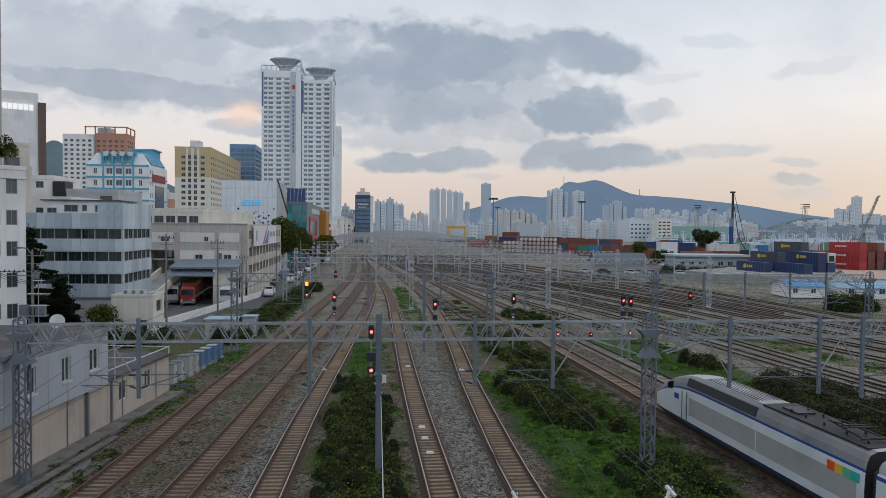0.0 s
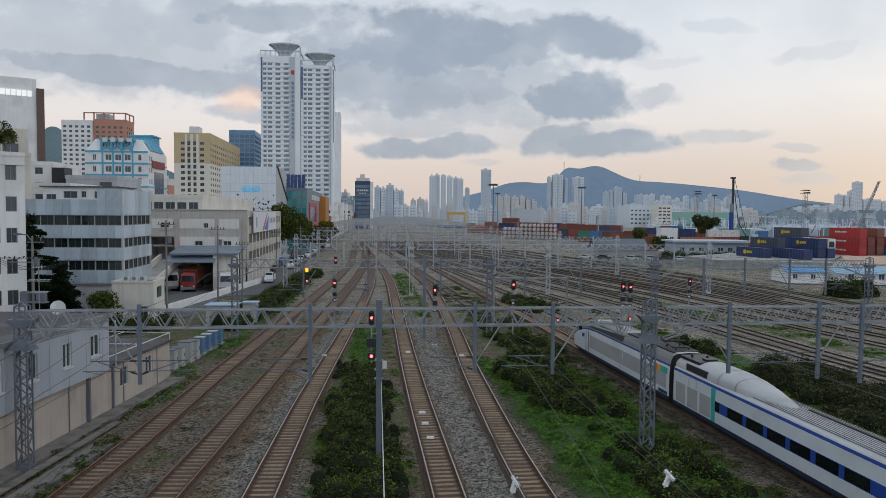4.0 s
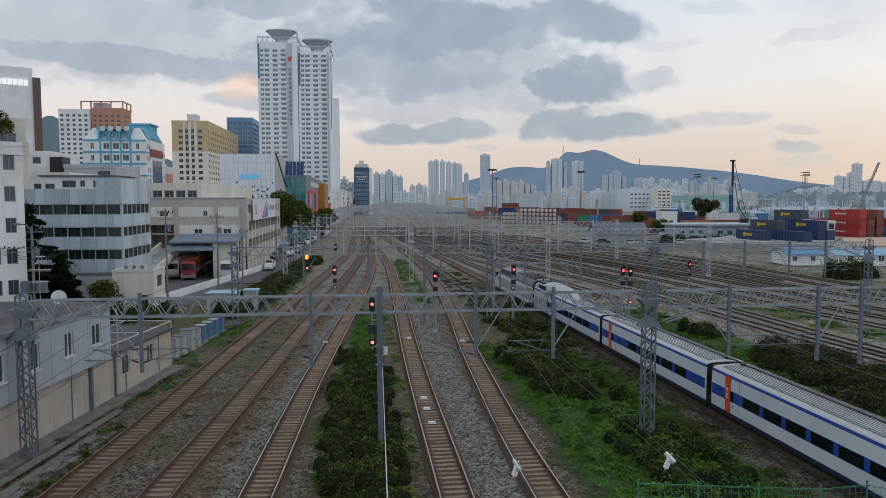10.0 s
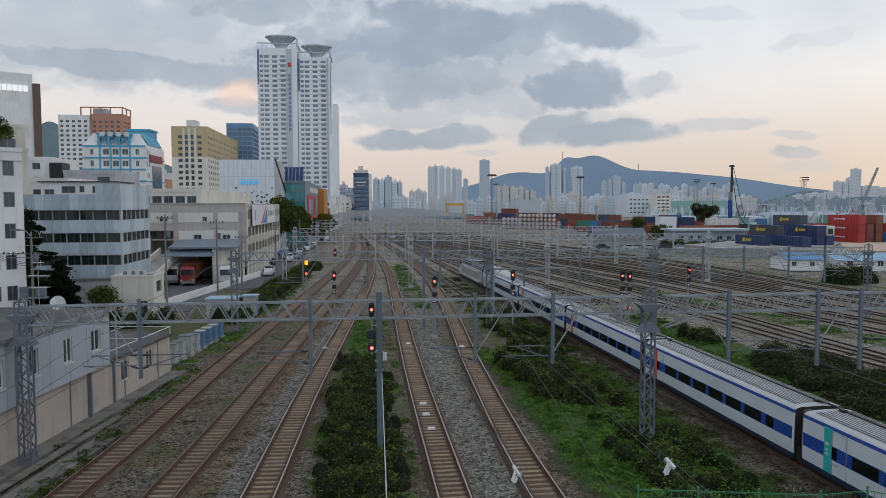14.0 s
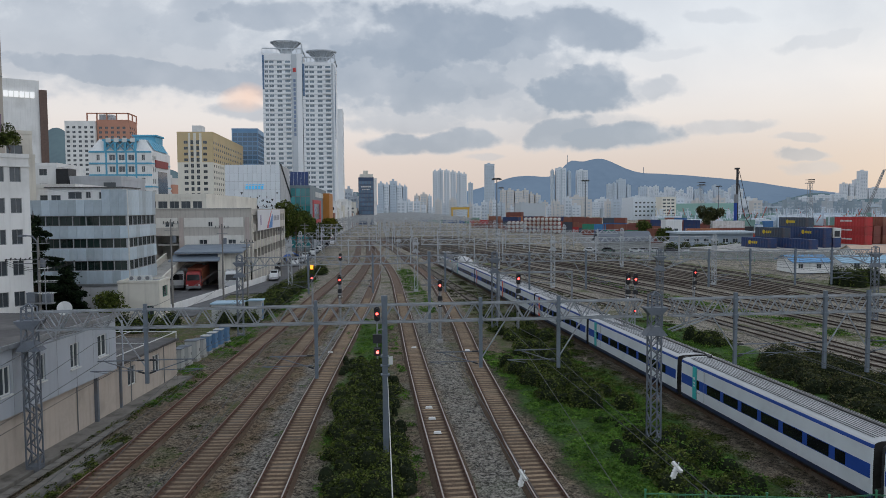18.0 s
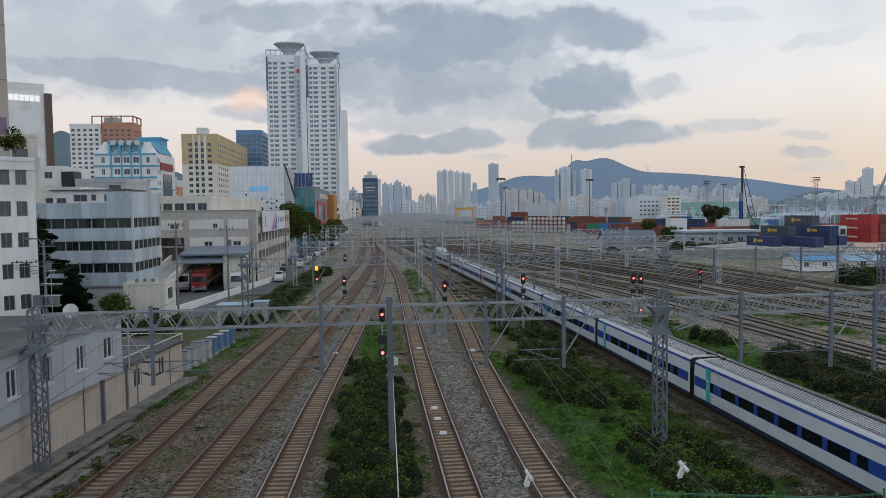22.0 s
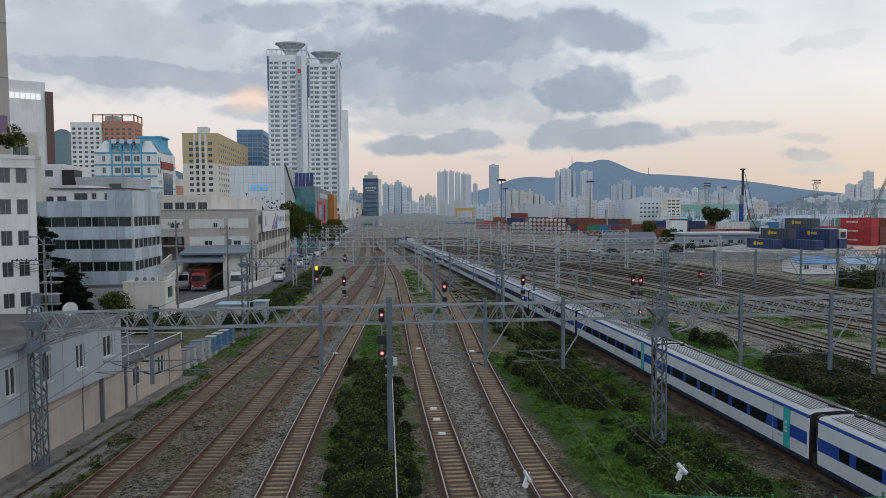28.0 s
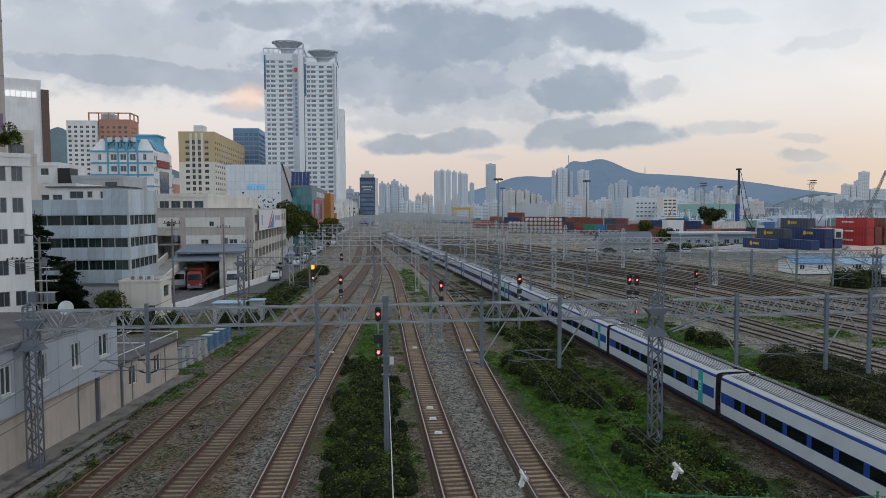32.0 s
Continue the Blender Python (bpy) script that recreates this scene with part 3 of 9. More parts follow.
TRACKS = [
    ("left siding", curve_through([(24, -14.75), (35.4, -14.2), (42, -13.65), (62, -12.5), (82, -11.1), (110, -9.2), (150, -6.6), (200, -4.6), (330, -6.0)]), 24, 330, 110, M_RAILTOP_R, M_SLEEPER_C, M_BED),
    ("second left siding", curve_through([(24, -10.3), (35, -9.7), (43, -9.1), (60, -8.0), (83, -6.55), (110, -4.9), (150, -2.6), (200, -1.0), (330, -2.0)]), 24, 330, 110, M_RAILTOP_R, M_SLEEPER_C, M_BED),
    ("branch", curve_through([(24, -5.65), (33, -5.2), (43, -4.8), (53, -4.35), (84, -2.4), (107, -1.0), (143, 0.55), (180, 0.8), (330, -1.0)]), 24, 330, 110, M_RAILTOP, M_SLEEPER, M_BED),
    ("main", curve_through([(24, 4.0), (32, 3.93), (50, 3.76), (65, 3.75), (85, 3.92), (106, 4.15), (140, 4.3), (177, 3.4), (330, -3.0)]), 24, 330, 115, M_RAILTOP, M_SLEEPER, M_BED),
    ("second main", curve_through([(24, 8.2), (32, 8.22), (39, 8.2), (53, 8.6), (65, 9.05), (83, 10.0), (110, 10.9), (139, 11.2), (180, 9.6), (330, 3.0)]), 24, 330, 115, M_RAILTOP, M_SLEEPER, M_BED),
    ("express", TRAIN_X, -40, 340, 110, M_RAILTOP, M_SLEEPER, M_BED),
]
for pts in ([(-40, 30.8), (28, 28.0), (61, 26.7), (90, 25.4), (118, 23.8), (178, 18.4), (249, 10.6), (330, 3.0)],
            [(105, 14.8), (150, 12.6), (200, 9.6), (330, -1.0)],
            [(95, 33.5), (126, 29.0), (166, 22.5), (231, 14.2), (330, 4.5)],
            [(36, 45.6), (62, 42.4), (67, 41.7), (81, 40.4), (104, 38.2), (126, 34.5), (166, 26.5), (231, 16.5), (330, 6.0)],
            [(36, 48.2), (59, 45.5), (67, 44.9), (83, 44.0), (106, 41.8), (126, 38.8), (166, 31.9), (231, 20.0), (330, 7.5)],
            [(44, 57.6), (70, 54.1), (83, 52.1), (114, 48.3), (140, 43.8), (174, 37.0), (231, 26.0), (330, 9.5)],
            [(50, 61.8), (75, 58.4), (84, 56.8), (114, 52.9), (140, 48.6), (174, 41.4), (231, 29.5), (330, 12.0)],
            [(58, 66.0), (84, 61.8), (114, 57.9), (134, 54.6), (174, 45.9), (231, 33.0), (330, 15.0)],
            [(68, 69.5), (111, 64.3), (148, 60.2), (174, 55.0), (231, 43.0), (330, 24.0)],
            [(110, 44.8), (140, 39.3), (166, 34.4), (231, 23.0), (330, 8.5)],
            [(120, 54.5), (140, 51.0), (174, 43.7), (231, 31.2), (330, 13.5)],
            [(100, 62.6), (124, 60.2), (148, 56.0), (174, 50.5), (231, 38.0), (330, 19.5)],
            [(112, 67.2), (148, 63.5), (174, 59.6), (231, 48.5), (330, 29.0)],
            [(96, 75.6), (125, 74.4), (160, 71.8), (231, 60.0), (330, 40.0)],
            [(75, 72.6), (105, 70.4), (125, 69.6), (160, 66.5), (231, 54.0), (330, 34.0)]):
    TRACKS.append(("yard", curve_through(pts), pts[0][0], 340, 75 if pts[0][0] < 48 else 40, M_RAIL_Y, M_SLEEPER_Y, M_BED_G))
for kind, fx, y0, y1, sto, top, sl, bed in TRACKS:
    track("railway_track", fx, y0, y1, sto, kind + " railway track with rusty rails on brown ballast", top, sl, bed)

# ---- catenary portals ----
# paler copy of the portal steel for far portals, with haze in its colour
M_STEEL_P = mat("haze_paled_steel", (0.42, 0.44, 0.46), 0.65, 0.2, 0.2, 1.0, 0.08, 30, spots=(0.22, 0.17, 0.13), spot_scale=0.8, spot_amt=0.3)
M_POLE = mat("blue_grey_painted_pole", (0.15, 0.18, 0.215), 0.5, 0.3, 0.15, 1.5, 0.05, 30)


def truss(g, x0, x1, z0, z1, wy=0.55, pitch=1.15, taper=0.0):
    """A lattice beam along x: four chords and zigzag lacing."""
    for y in (-wy / 2, wy / 2):
        for z in (z0, z1):
            g.beam((x0, y, z), (x1, y, z), 0.085)
    n = max(2, round((x1 - x0) / pitch))
    for i in range(n):
        a, b = x0 + (x1 - x0) * i / n, x0 + (x1 - x0) * (i + 1) / n
        m = (a + b) / 2
        for y in (-wy / 2, wy / 2):
            g.beam((a, y, z0), (m, y, z1), 0.055)
            g.beam((m, y, z1), (b, y, z0), 0.055)
        g.beam((a, -wy / 2, z1), (b, wy / 2, z1), 0.04)
        g.beam((a, -wy / 2, z0), (b, wy / 2, z0), 0.04)


def lattice_column(g, h, w=0.6, pitch=0.6):
    for x in (-w / 2, w / 2):
        for y in (-w / 2, w / 2):
            g.beam((x, y, 0), (x, y, h), 0.075)
    z, s = 0.3, 1
    while z + pitch < h:
        for a in (-w / 2, w / 2):
            g.beam((-s * w / 2, a, z), (s * w / 2, a, z + pitch), 0.07, 0.05)
            g.beam((a, -s * w / 2, z), (a, s * w / 2, z + pitch), 0.07, 0.05)
        z += pitch
        s = -s
    g.box(-w / 2 - 0.03, w / 2 + 0.03, -w / 2 - 0.03, w / 2 + 0.03, -0.15, 0.32)


def column_cap(g, w=0.6):
    """Plates that carry the beam ends on a lattice column, and the pointed top."""
    g.loft([[(-0.32, -0.32, 7.62), (0.32, -0.32, 7.62), (0.32, 0.32, 7.62), (-0.32, 0.32, 7.62)],
            [(-0.66, -0.36, 8.0), (0.66, -0.36, 8.0), (0.66, 0.36, 8.0), (-0.66, 0.36, 8.0)],
            [(-0.66, -0.36, 8.06), (0.66, -0.36, 8.06), (0.66, 0.36, 8.06), (-0.66, 0.36, 8.06)]])
    g.loft([[(-0.66, -0.36, 6.45), (0.66, -0.36, 6.45), (0.66, 0.36, 6.45), (-0.66, 0.36, 6.45)],
            [(-0.26, -0.3, 6.95), (0.26, -0.3, 6.95), (0.26, 0.3, 6.95), (-0.26, 0.3, 6.95)]])
    for x in (-w / 2, w / 2):
        for y in (-w / 2, w / 2):
            g.beam((x, y, 8.0), (x * 0.9, y * 0.9, 8.75), 0.08)
            g.beam((x * 0.9, y * 0.9, 8.75), (0, 0, 8.95), 0.07)
    for z in (8.15, 8.45, 8.75):
        g.beam((-w / 2, -w / 2, z), (w / 2, -w / 2, z), 0.05)
        g.beam((-w / 2, w / 2, z), (w / 2, w / 2, z), 0.05)
        g.beam((-w / 2, -w / 2, z), (w / 2, -w / 2, z - 0.35), 0.04)


def cantilever(g, s):
    """Registration arms on a drop post, reaching to side s."""
    g.tube((0, 0, 5.75), (s * 2.5, 0, 5.75), 0.035, 6)
    g.tube((0, 0, 5.0), (s * 2.1, 0, 5.7), 0.03, 6)
    g.tube((s * 0.2, 0, 5.2), (s * 2.9, 0, 5.22), 0.025, 6)
    g.tube((s * 2.9, 0, 5.22), (s * 1.9, 0, 5.05), 0.02, 6)
    g.tube((s * 0.15, 0, 5.75), (s * 0.5, 0, 5.75), 0.05, 8, m=1)
    g.tube((s * 0.15, 0, 5.05), (s * 0.45, 0, 5.15), 0.05, 8, m=1)


def portal(y, columns, spans, posts, poles=(), fine=True, tilt=0.0, dz=0.0):
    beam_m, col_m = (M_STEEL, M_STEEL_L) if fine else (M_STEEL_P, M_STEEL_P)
    t = thing("catenary_portal", 0, y, dz, tilt, "galvanised steel lattice portal carrying overhead wires", "catenary portal", "catenary portals")
    for x in columns:
        g = Geo()
        lattice_column(g, 8.2, pitch=0.55 if fine else 0.9)
        column_cap(g)
        part("lattice_column", g, col_m, t, at=pose(x, 0, -0.1, 0, 0, 0))
    for x0, x1, h0, h1 in spans:
        g = Geo()
        truss(g, x0, x1, h0, h1, pitch=1.15 if fine else 1.5)
        if fine:
            for xe, k in ((x0, 1), (x1, -1)):
                for yy in (-0.275, 0.275):
                    g.beam((xe, yy, 6.6), (xe + k * 2.7, yy, h0), 0.075)
                    g.beam((xe + k * 0.9, yy, h0 - 0.55), (xe + k * 1.4, yy, h1), 0.055)
                    g.beam((xe + k * 0.9, yy, h0 - 0.55), (xe, yy, h1), 0.055)
        part("truss_beam", g, beam_m, t)
    for x, s, zb in posts:
        g = Geo()
        g.box(-0.09, 0.09, -0.09, 0.09, zb, 8.75)
        g.box(-0.13, 0.13, -0.13, 0.13, 7.3, 7.5)
        g.box(-0.13, 0.13, -0.13, 0.13, 8.3, 8.42)
        post = part("drop_post", g, M_POLE if fine else M_STEEL_P, t, at=pose(x, -0.35, 0))
        for k in ((-1, 1) if s == 0 else (s,)):
            g = Geo()
            cantilever(g, k)
            part("cantilever_arm", g, [M_STEEL_L, M_BLACK], post)
        g = Geo()
        g.beam((0, 0, 5.3), (-(s or 1) * 1.35, 0, 7.4), 0.06)
        part("brace", g, M_STEEL, post)
    for x, h in poles:
        g = Geo()
        g.box(-0.15, 0.15, -0.15, 0.15, -0.2, h - 0.35)
        g.box(-0.17, 0.17, -0.17, 0.17, h - 0.35, h)
        for z in (4.6, 5.1, 5.6):
            g.box(-0.24, 0.24, -0.2, 0.2, z, z + 0.06)
        part("pole", g, M_POLE, t, at=pose(x, -0.45, 0))
    return t


portal(39.7, (-18.0, 16.0), ((-17.6, 15.2, 7.45, 8.4), (16.9, 42.0, 7.45, 8.4)),
       ((-12.0, 0, 4.5), (-3.1, -1, 4.5), (5.9, -1, 4.85), (10.3, -1, 4.7), (20.65, 1, 4.6), (26.1, -1, 4.2), (28.78, 1, 3.9)), ((0.6, 8.95),), dz=0.0)
portal(80.0, (-14.4, 13.6, 32.8, 59.2), ((-14.0, 12.8, 7.6, 8.45), (14.4, 32.0, 7.6, 8.45), (33.6, 58.6, 7.6, 8.45)),
       ((-7.0, -1, 4.4), (0.0, -1, 4.4), (8.0, -1, 4.4), (17.5, 1, 4.4), (24.0, 1, 4.4), (38.5, 1, 4.4), (43.5, 1, 4.4), (49.0, 1, 4.4), (53.5, 1, 4.4)), ((6.2, 8.9),))
_rp = random.Random(5)
for k, y in enumerate((120, 160, 200, 240, 280, 320, 360, 400, 440, 480, 520, 560, 600, 650, 700, 760)):
    sh = TRAIN_X(min(y, 330)) - 22.5
    cs = [-13.5 + 0.4 * sh * (k % 2), 9.0 + sh * 0.6, 33.5 + sh, 62.0 + sh]
    if y > 300:
        cs = [-16, 8 + sh, 32 + sh, 56 + sh]
    sp = [(cs[i] + 0.9, cs[i + 1] - 0.9, 7.6, 8.45) for i in range(3)]
    ps = [(cs[0] + 4 + 5.2 * i + _rp.uniform(-0.6, 0.6), _rp.choice((-1, 1)), 4.4) for i in range(int((cs[3] - cs[0] - 4) / 5.2))]
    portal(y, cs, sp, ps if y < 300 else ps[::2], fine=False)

# lattice beams farther down the yard, too small to tell apart
g = Geo()
for y in range(340, 940, 20):
    sh = TRAIN_X(330) - 22.5
    x0, x1 = -18.0, 62 + sh * 0.6 + (y - 340) * 0.02
    for z in (7.6, 8.45):
        g.beam((x0, y, z), (x1, y, z), 0.14)
    n = int((x1 - x0) / 4)
    for i in range(n):
        a, b = x0 + (x1 - x0) * i / n, x0 + (x1 - x0) * (i + 1) / n
        g.beam((a, y, 7.6), ((a + b) / 2, y, 8.45), 0.1).beam(((a + b) / 2, y, 8.45), (b, y, 7.6), 0.1)
        if i % 2 == 0:
            g.beam((a, y, 4.4 if i % 6 else -0.1), (a, y, 8.9), 0.22)
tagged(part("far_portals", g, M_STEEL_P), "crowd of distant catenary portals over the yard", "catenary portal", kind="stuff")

# ---- the express train ----
M_T_WHITE = mat("train_silver_grey_paint", (0.70, 0.735, 0.765), 0.38, 0.15, 0.06, 0.6, 0.02, 8, spots=(0.40, 0.40, 0.40), spot_scale=0.4, spot_amt=0.3, coat=0.2)
M_T_GREY = mat("train_mid_grey_panel", (0.40, 0.40, 0.395), 0.5, 0.1, 0.08, 0.8, 0.03, 10, spots=(0.22, 0.21, 0.2), spot_scale=0.4, spot_amt=0.4)
M_T_BLUE = mat("train_blue_band", (0.018, 0.065, 0.30), 0.5, 0.0, 0.12, 0.6, 0.02, 8, spec=0.3)
M_T_BLUE_D = mat("train_dark_blue_skirt", (0.014, 0.028, 0.075), 0.5, 0.0, 0.2, 0.8, 0.05, 8, spots=(0.05, 0.045, 0.045), spot_scale=0.6, spot_amt=0.5)
M_T_ROOF = mat("train_ribbed_roof", (0.47, 0.475, 0.48), 0.5, 0.15, 0.10, 0.5, 0.05, 10, spots=(0.24, 0.225, 0.21), spot_scale=0.35, spot_amt=0.5)
M_T_RSIDE = mat("train_roof_side_grey", (0.23, 0.23, 0.235), 0.6, 0.1, 0.1, 0.6, 0.04, 8, spots=(0.11, 0.105, 0.10), spot_scale=0.4, spot_amt=0.5)
M_T_RIB = mat("train_roof_groove", (0.13, 0.13, 0.13), 0.7, 0.1, 0.2, 1, 0.05, 10)
M_T_WIN = mat("train_window_glass", (0.008, 0.009, 0.011), 0.1, 0.0, 0.2, 1, 0, 5, spec=0.6)
M_T_TEAL = mat("train_teal_stripe", (0.04, 0.42, 0.42), 0.4, 0, 0.08, 1, 0.02, 8, coat=0.2)
M_T_ORANGE = mat("train_orange_stripe", (0.72, 0.085, 0.02), 0.4, 0, 0.08, 1, 0.02, 8, coat=0.2)
M_T_UNDER = mat("sooty_running_gear", (0.03, 0.027, 0.025), 0.8, 0.2, 0.4, 3, 0.3, 20)
M_T_STEEL = mat("wheel_steel", (0.14, 0.12, 0.11), 0.5, 0.7, 0.3, 3, 0.1, 20)


def side_profile(w=1.42, top=3.03):
    """Half section of a coach from skirt to roof crown: (x, z)."""
    return [(w - 0.16, 0.14), (w - 0.05, 0.30), (w - 0.01, 0.55), (w, 1.15), (w, 1.26), (w - 0.005, 1.92), (w - 0.03, 2.66), (w - 0.06, 2.83), (w - 0.14, 2.90),
            (w - 0.38, 2.96), (w - 0.80, top - 0.02), (0.0, top)]


def section(y, w=1.42, top=3.03):
    h = side_profile(w, top)
    return [(x, y, z) for x, z in h] + [(-x, y, z) for x, z in reversed(h[:-1])]


def section_mats():
    # skirt, lower white, band sill, band, upper white, blue line, roof
    h = [4, 3, 0, 0, 0, 0, 1, 2, 2, 2, 2]
    return h + h[::-1] + [4]


def bogie(parent, y):
    b = part("bogie", Geo().box(-1.05, 1.05, -1.7, 1.7, 0.42, 0.62).box(-1.12, -0.95, -2.1, 2.1, 0.35, 0.7).box(0.95, 1.12, -2.1, 2.1, 0.35, 0.7)
             .box(-1.2, -0.9, -0.4, 0.4, 0.25, 0.85).box(0.9, 1.2, -0.4, 0.4, 0.25, 0.85), M_T_UNDER, parent, "sooty bogie frame", at=pose(0, y, 0))
    for yy in (-1.5, 1.5):
        g = Geo()
        g.tube((-0.82, 0, 0), (0.82, 0, 0), 0.09, 8)
        for s in (-1, 1):
            g.tube((s * 0.68, 0, 0), (s * 0.82, 0, 0), 0.46, 20)
            g.tube((s * 0.66, 0, 0), (s * 0.69, 0, 0), 0.49, 20)
        part("wheelset", g, M_T_STEEL, b, "worn steel wheelset", at=pose(0, yy, 0.46))
    return b


COACH_L = 18.7
TRAIN_GROUP = "cars of the express train"


def coach_parts(t, length, stripe, door_front, windows, y_from=0.0):
    """Fill a coach; local +y is the way it runs, its front joint lies at y 0 and its rear joint at -length."""
    a, b = -0.28, -length + 0.28
    g = Geo()
    g.loft([section(a - 0.05, 1.36, 2.98), section(a - 0.12), section(b + 0.12), section(b + 0.05, 1.36, 2.98)], m=4, mats=section_mats())
    body = part("body", g, [M_T_WHITE, M_T_BLUE, M_T_ROOF, M_T_BLUE_D, M_T_UNDER], t)
    # ribbed roof
    for k in range(-5, 6):
        x = k * 0.19
        g = Geo()
        z = 3.03 - 0.02 * (abs(x) / 0.62) ** 1.2
        g.box(x - 0.018, x + 0.018, b + 0.5, a - 0.5 if y_from == 0 else y_from, z - 0.01, z + 0.022)
        part("roof_rib", g, M_T_RIB, body)
    part("roof_conduit", Geo().box(0.42, 0.56, b + 0.3, a - 0.3 if y_from == 0 else -12.2, 3.02, 3.09), M_BLACK, body, "black cable conduit along the roof")
    # window band on both sides: blue posts and dark panes
    for s in (-1, 1):
        g = Geo()
        x0, x1 = sorted((s * 1.405, s * 1.428))
        lo = min(a - 0.15, y_from if y_from else 0.0)
        g.box(x0, x1, b + 0.15, lo - 0.02, 1.26, 1.92)
        part("blue_band", g, M_T_BLUE, body, "glossy blue window band")
        for w0, w1 in windows:
            g = Geo()
            x0, x1 = sorted((s * 1.40, s * 1.436))
            g.box(x0, x1, w1, w0, 1.30, 1.89)
            part("window_pane", g, M_T_WIN, body)
        # coloured door stripe, door leaf seam and number panel
        yd = -2.3 if door_front else -length + 2.1
        if stripe:
            g = Geo()
            x0, x1 = s * 1.405, s * 1.443
            g.loft([[(x0 if s > 0 else x1, yd - 0.27, 0.55), (x1 if s > 0 else x0, yd - 0.27, 0.55), (x1 if s > 0 else x0, yd - 0.27, 2.72), (x0 if s > 0 else x1, yd - 0.27, 2.72)],
                    [(x0 if s > 0 else x1, yd + 0.27, 0.55), (x1 if s > 0 else x0, yd + 0.27, 0.55), (x1 if s > 0 else x0, yd + 0.27, 2.72), (x0 if s > 0 else x1, yd + 0.27, 2.72)]])
            part("door_stripe", g, stripe, body, "bright coloured stripe beside the door")
            g = Geo()
            for z, hh in ((1.86, 0.16), (1.6, 0.1), (1.4, 0.1)):
                g.box(*sorted((s * 1.44, s * 1.448)), yd - 0.06, yd + 0.16, z, z + hh)
            part("door_sign", g, M_ALU, body, "small white unreadable panel")
        k = -1 if door_front else 1
        y0 = yd + k * 0.30
        g = Geo()
        x0, x1 = sorted((s * 1.41, s * 1.432))
        for yy in (y0, y0 + k * 0.95):
            g.box(x0, x1, yy - 0.012, yy + 0.012, 0.6, 2.62)
        g.box(x0, x1, min(y0, y0 + k * 0.95), max(y0, y0 + k * 0.95), 2.61, 2.63)
        door = part("door_leaf", g, M_T_GREY, body, "flush plug door with dark seams")
        g = Geo()
        g.box(*sorted((s * 1.425, s * 1.45)), y0 + k * 0.15 - 0.25, y0 + k * 0.15 + 0.25, 1.04, 1.10)
        part("grab_rail", g, M_T_GREY, door)
    # black bellows and roof cable at the front joint
    g = Geo()
    g.loft([section(0.0, 1.22, 2.86), section(-0.10, 1.30, 2.94), section(-0.20, 1.22, 2.86), section(-0.36, 1.30, 2.94)])
    part("bellows", g, M_DARK, t, "black rubber gangway bellows")
    cab = part("roof_cable", Geo().string([(0.35 + 0.05 * math.sin(i), -0.9 + 0.25 * i, 3.10 + 0.06 * math.sin(i * 0.45)) for i in range(9)], 0.05, 6), M_BLACK, t, "black high voltage cable over the joint")
    for ya, yb in ((-1.15, -0.8), (0.8, 1.15)):
        part("cable_box", Geo().box(0.24, 0.46, ya, yb, 2.98, 3.16), M_BLACK, cab)
    bogie(t, 0.0)
    return body


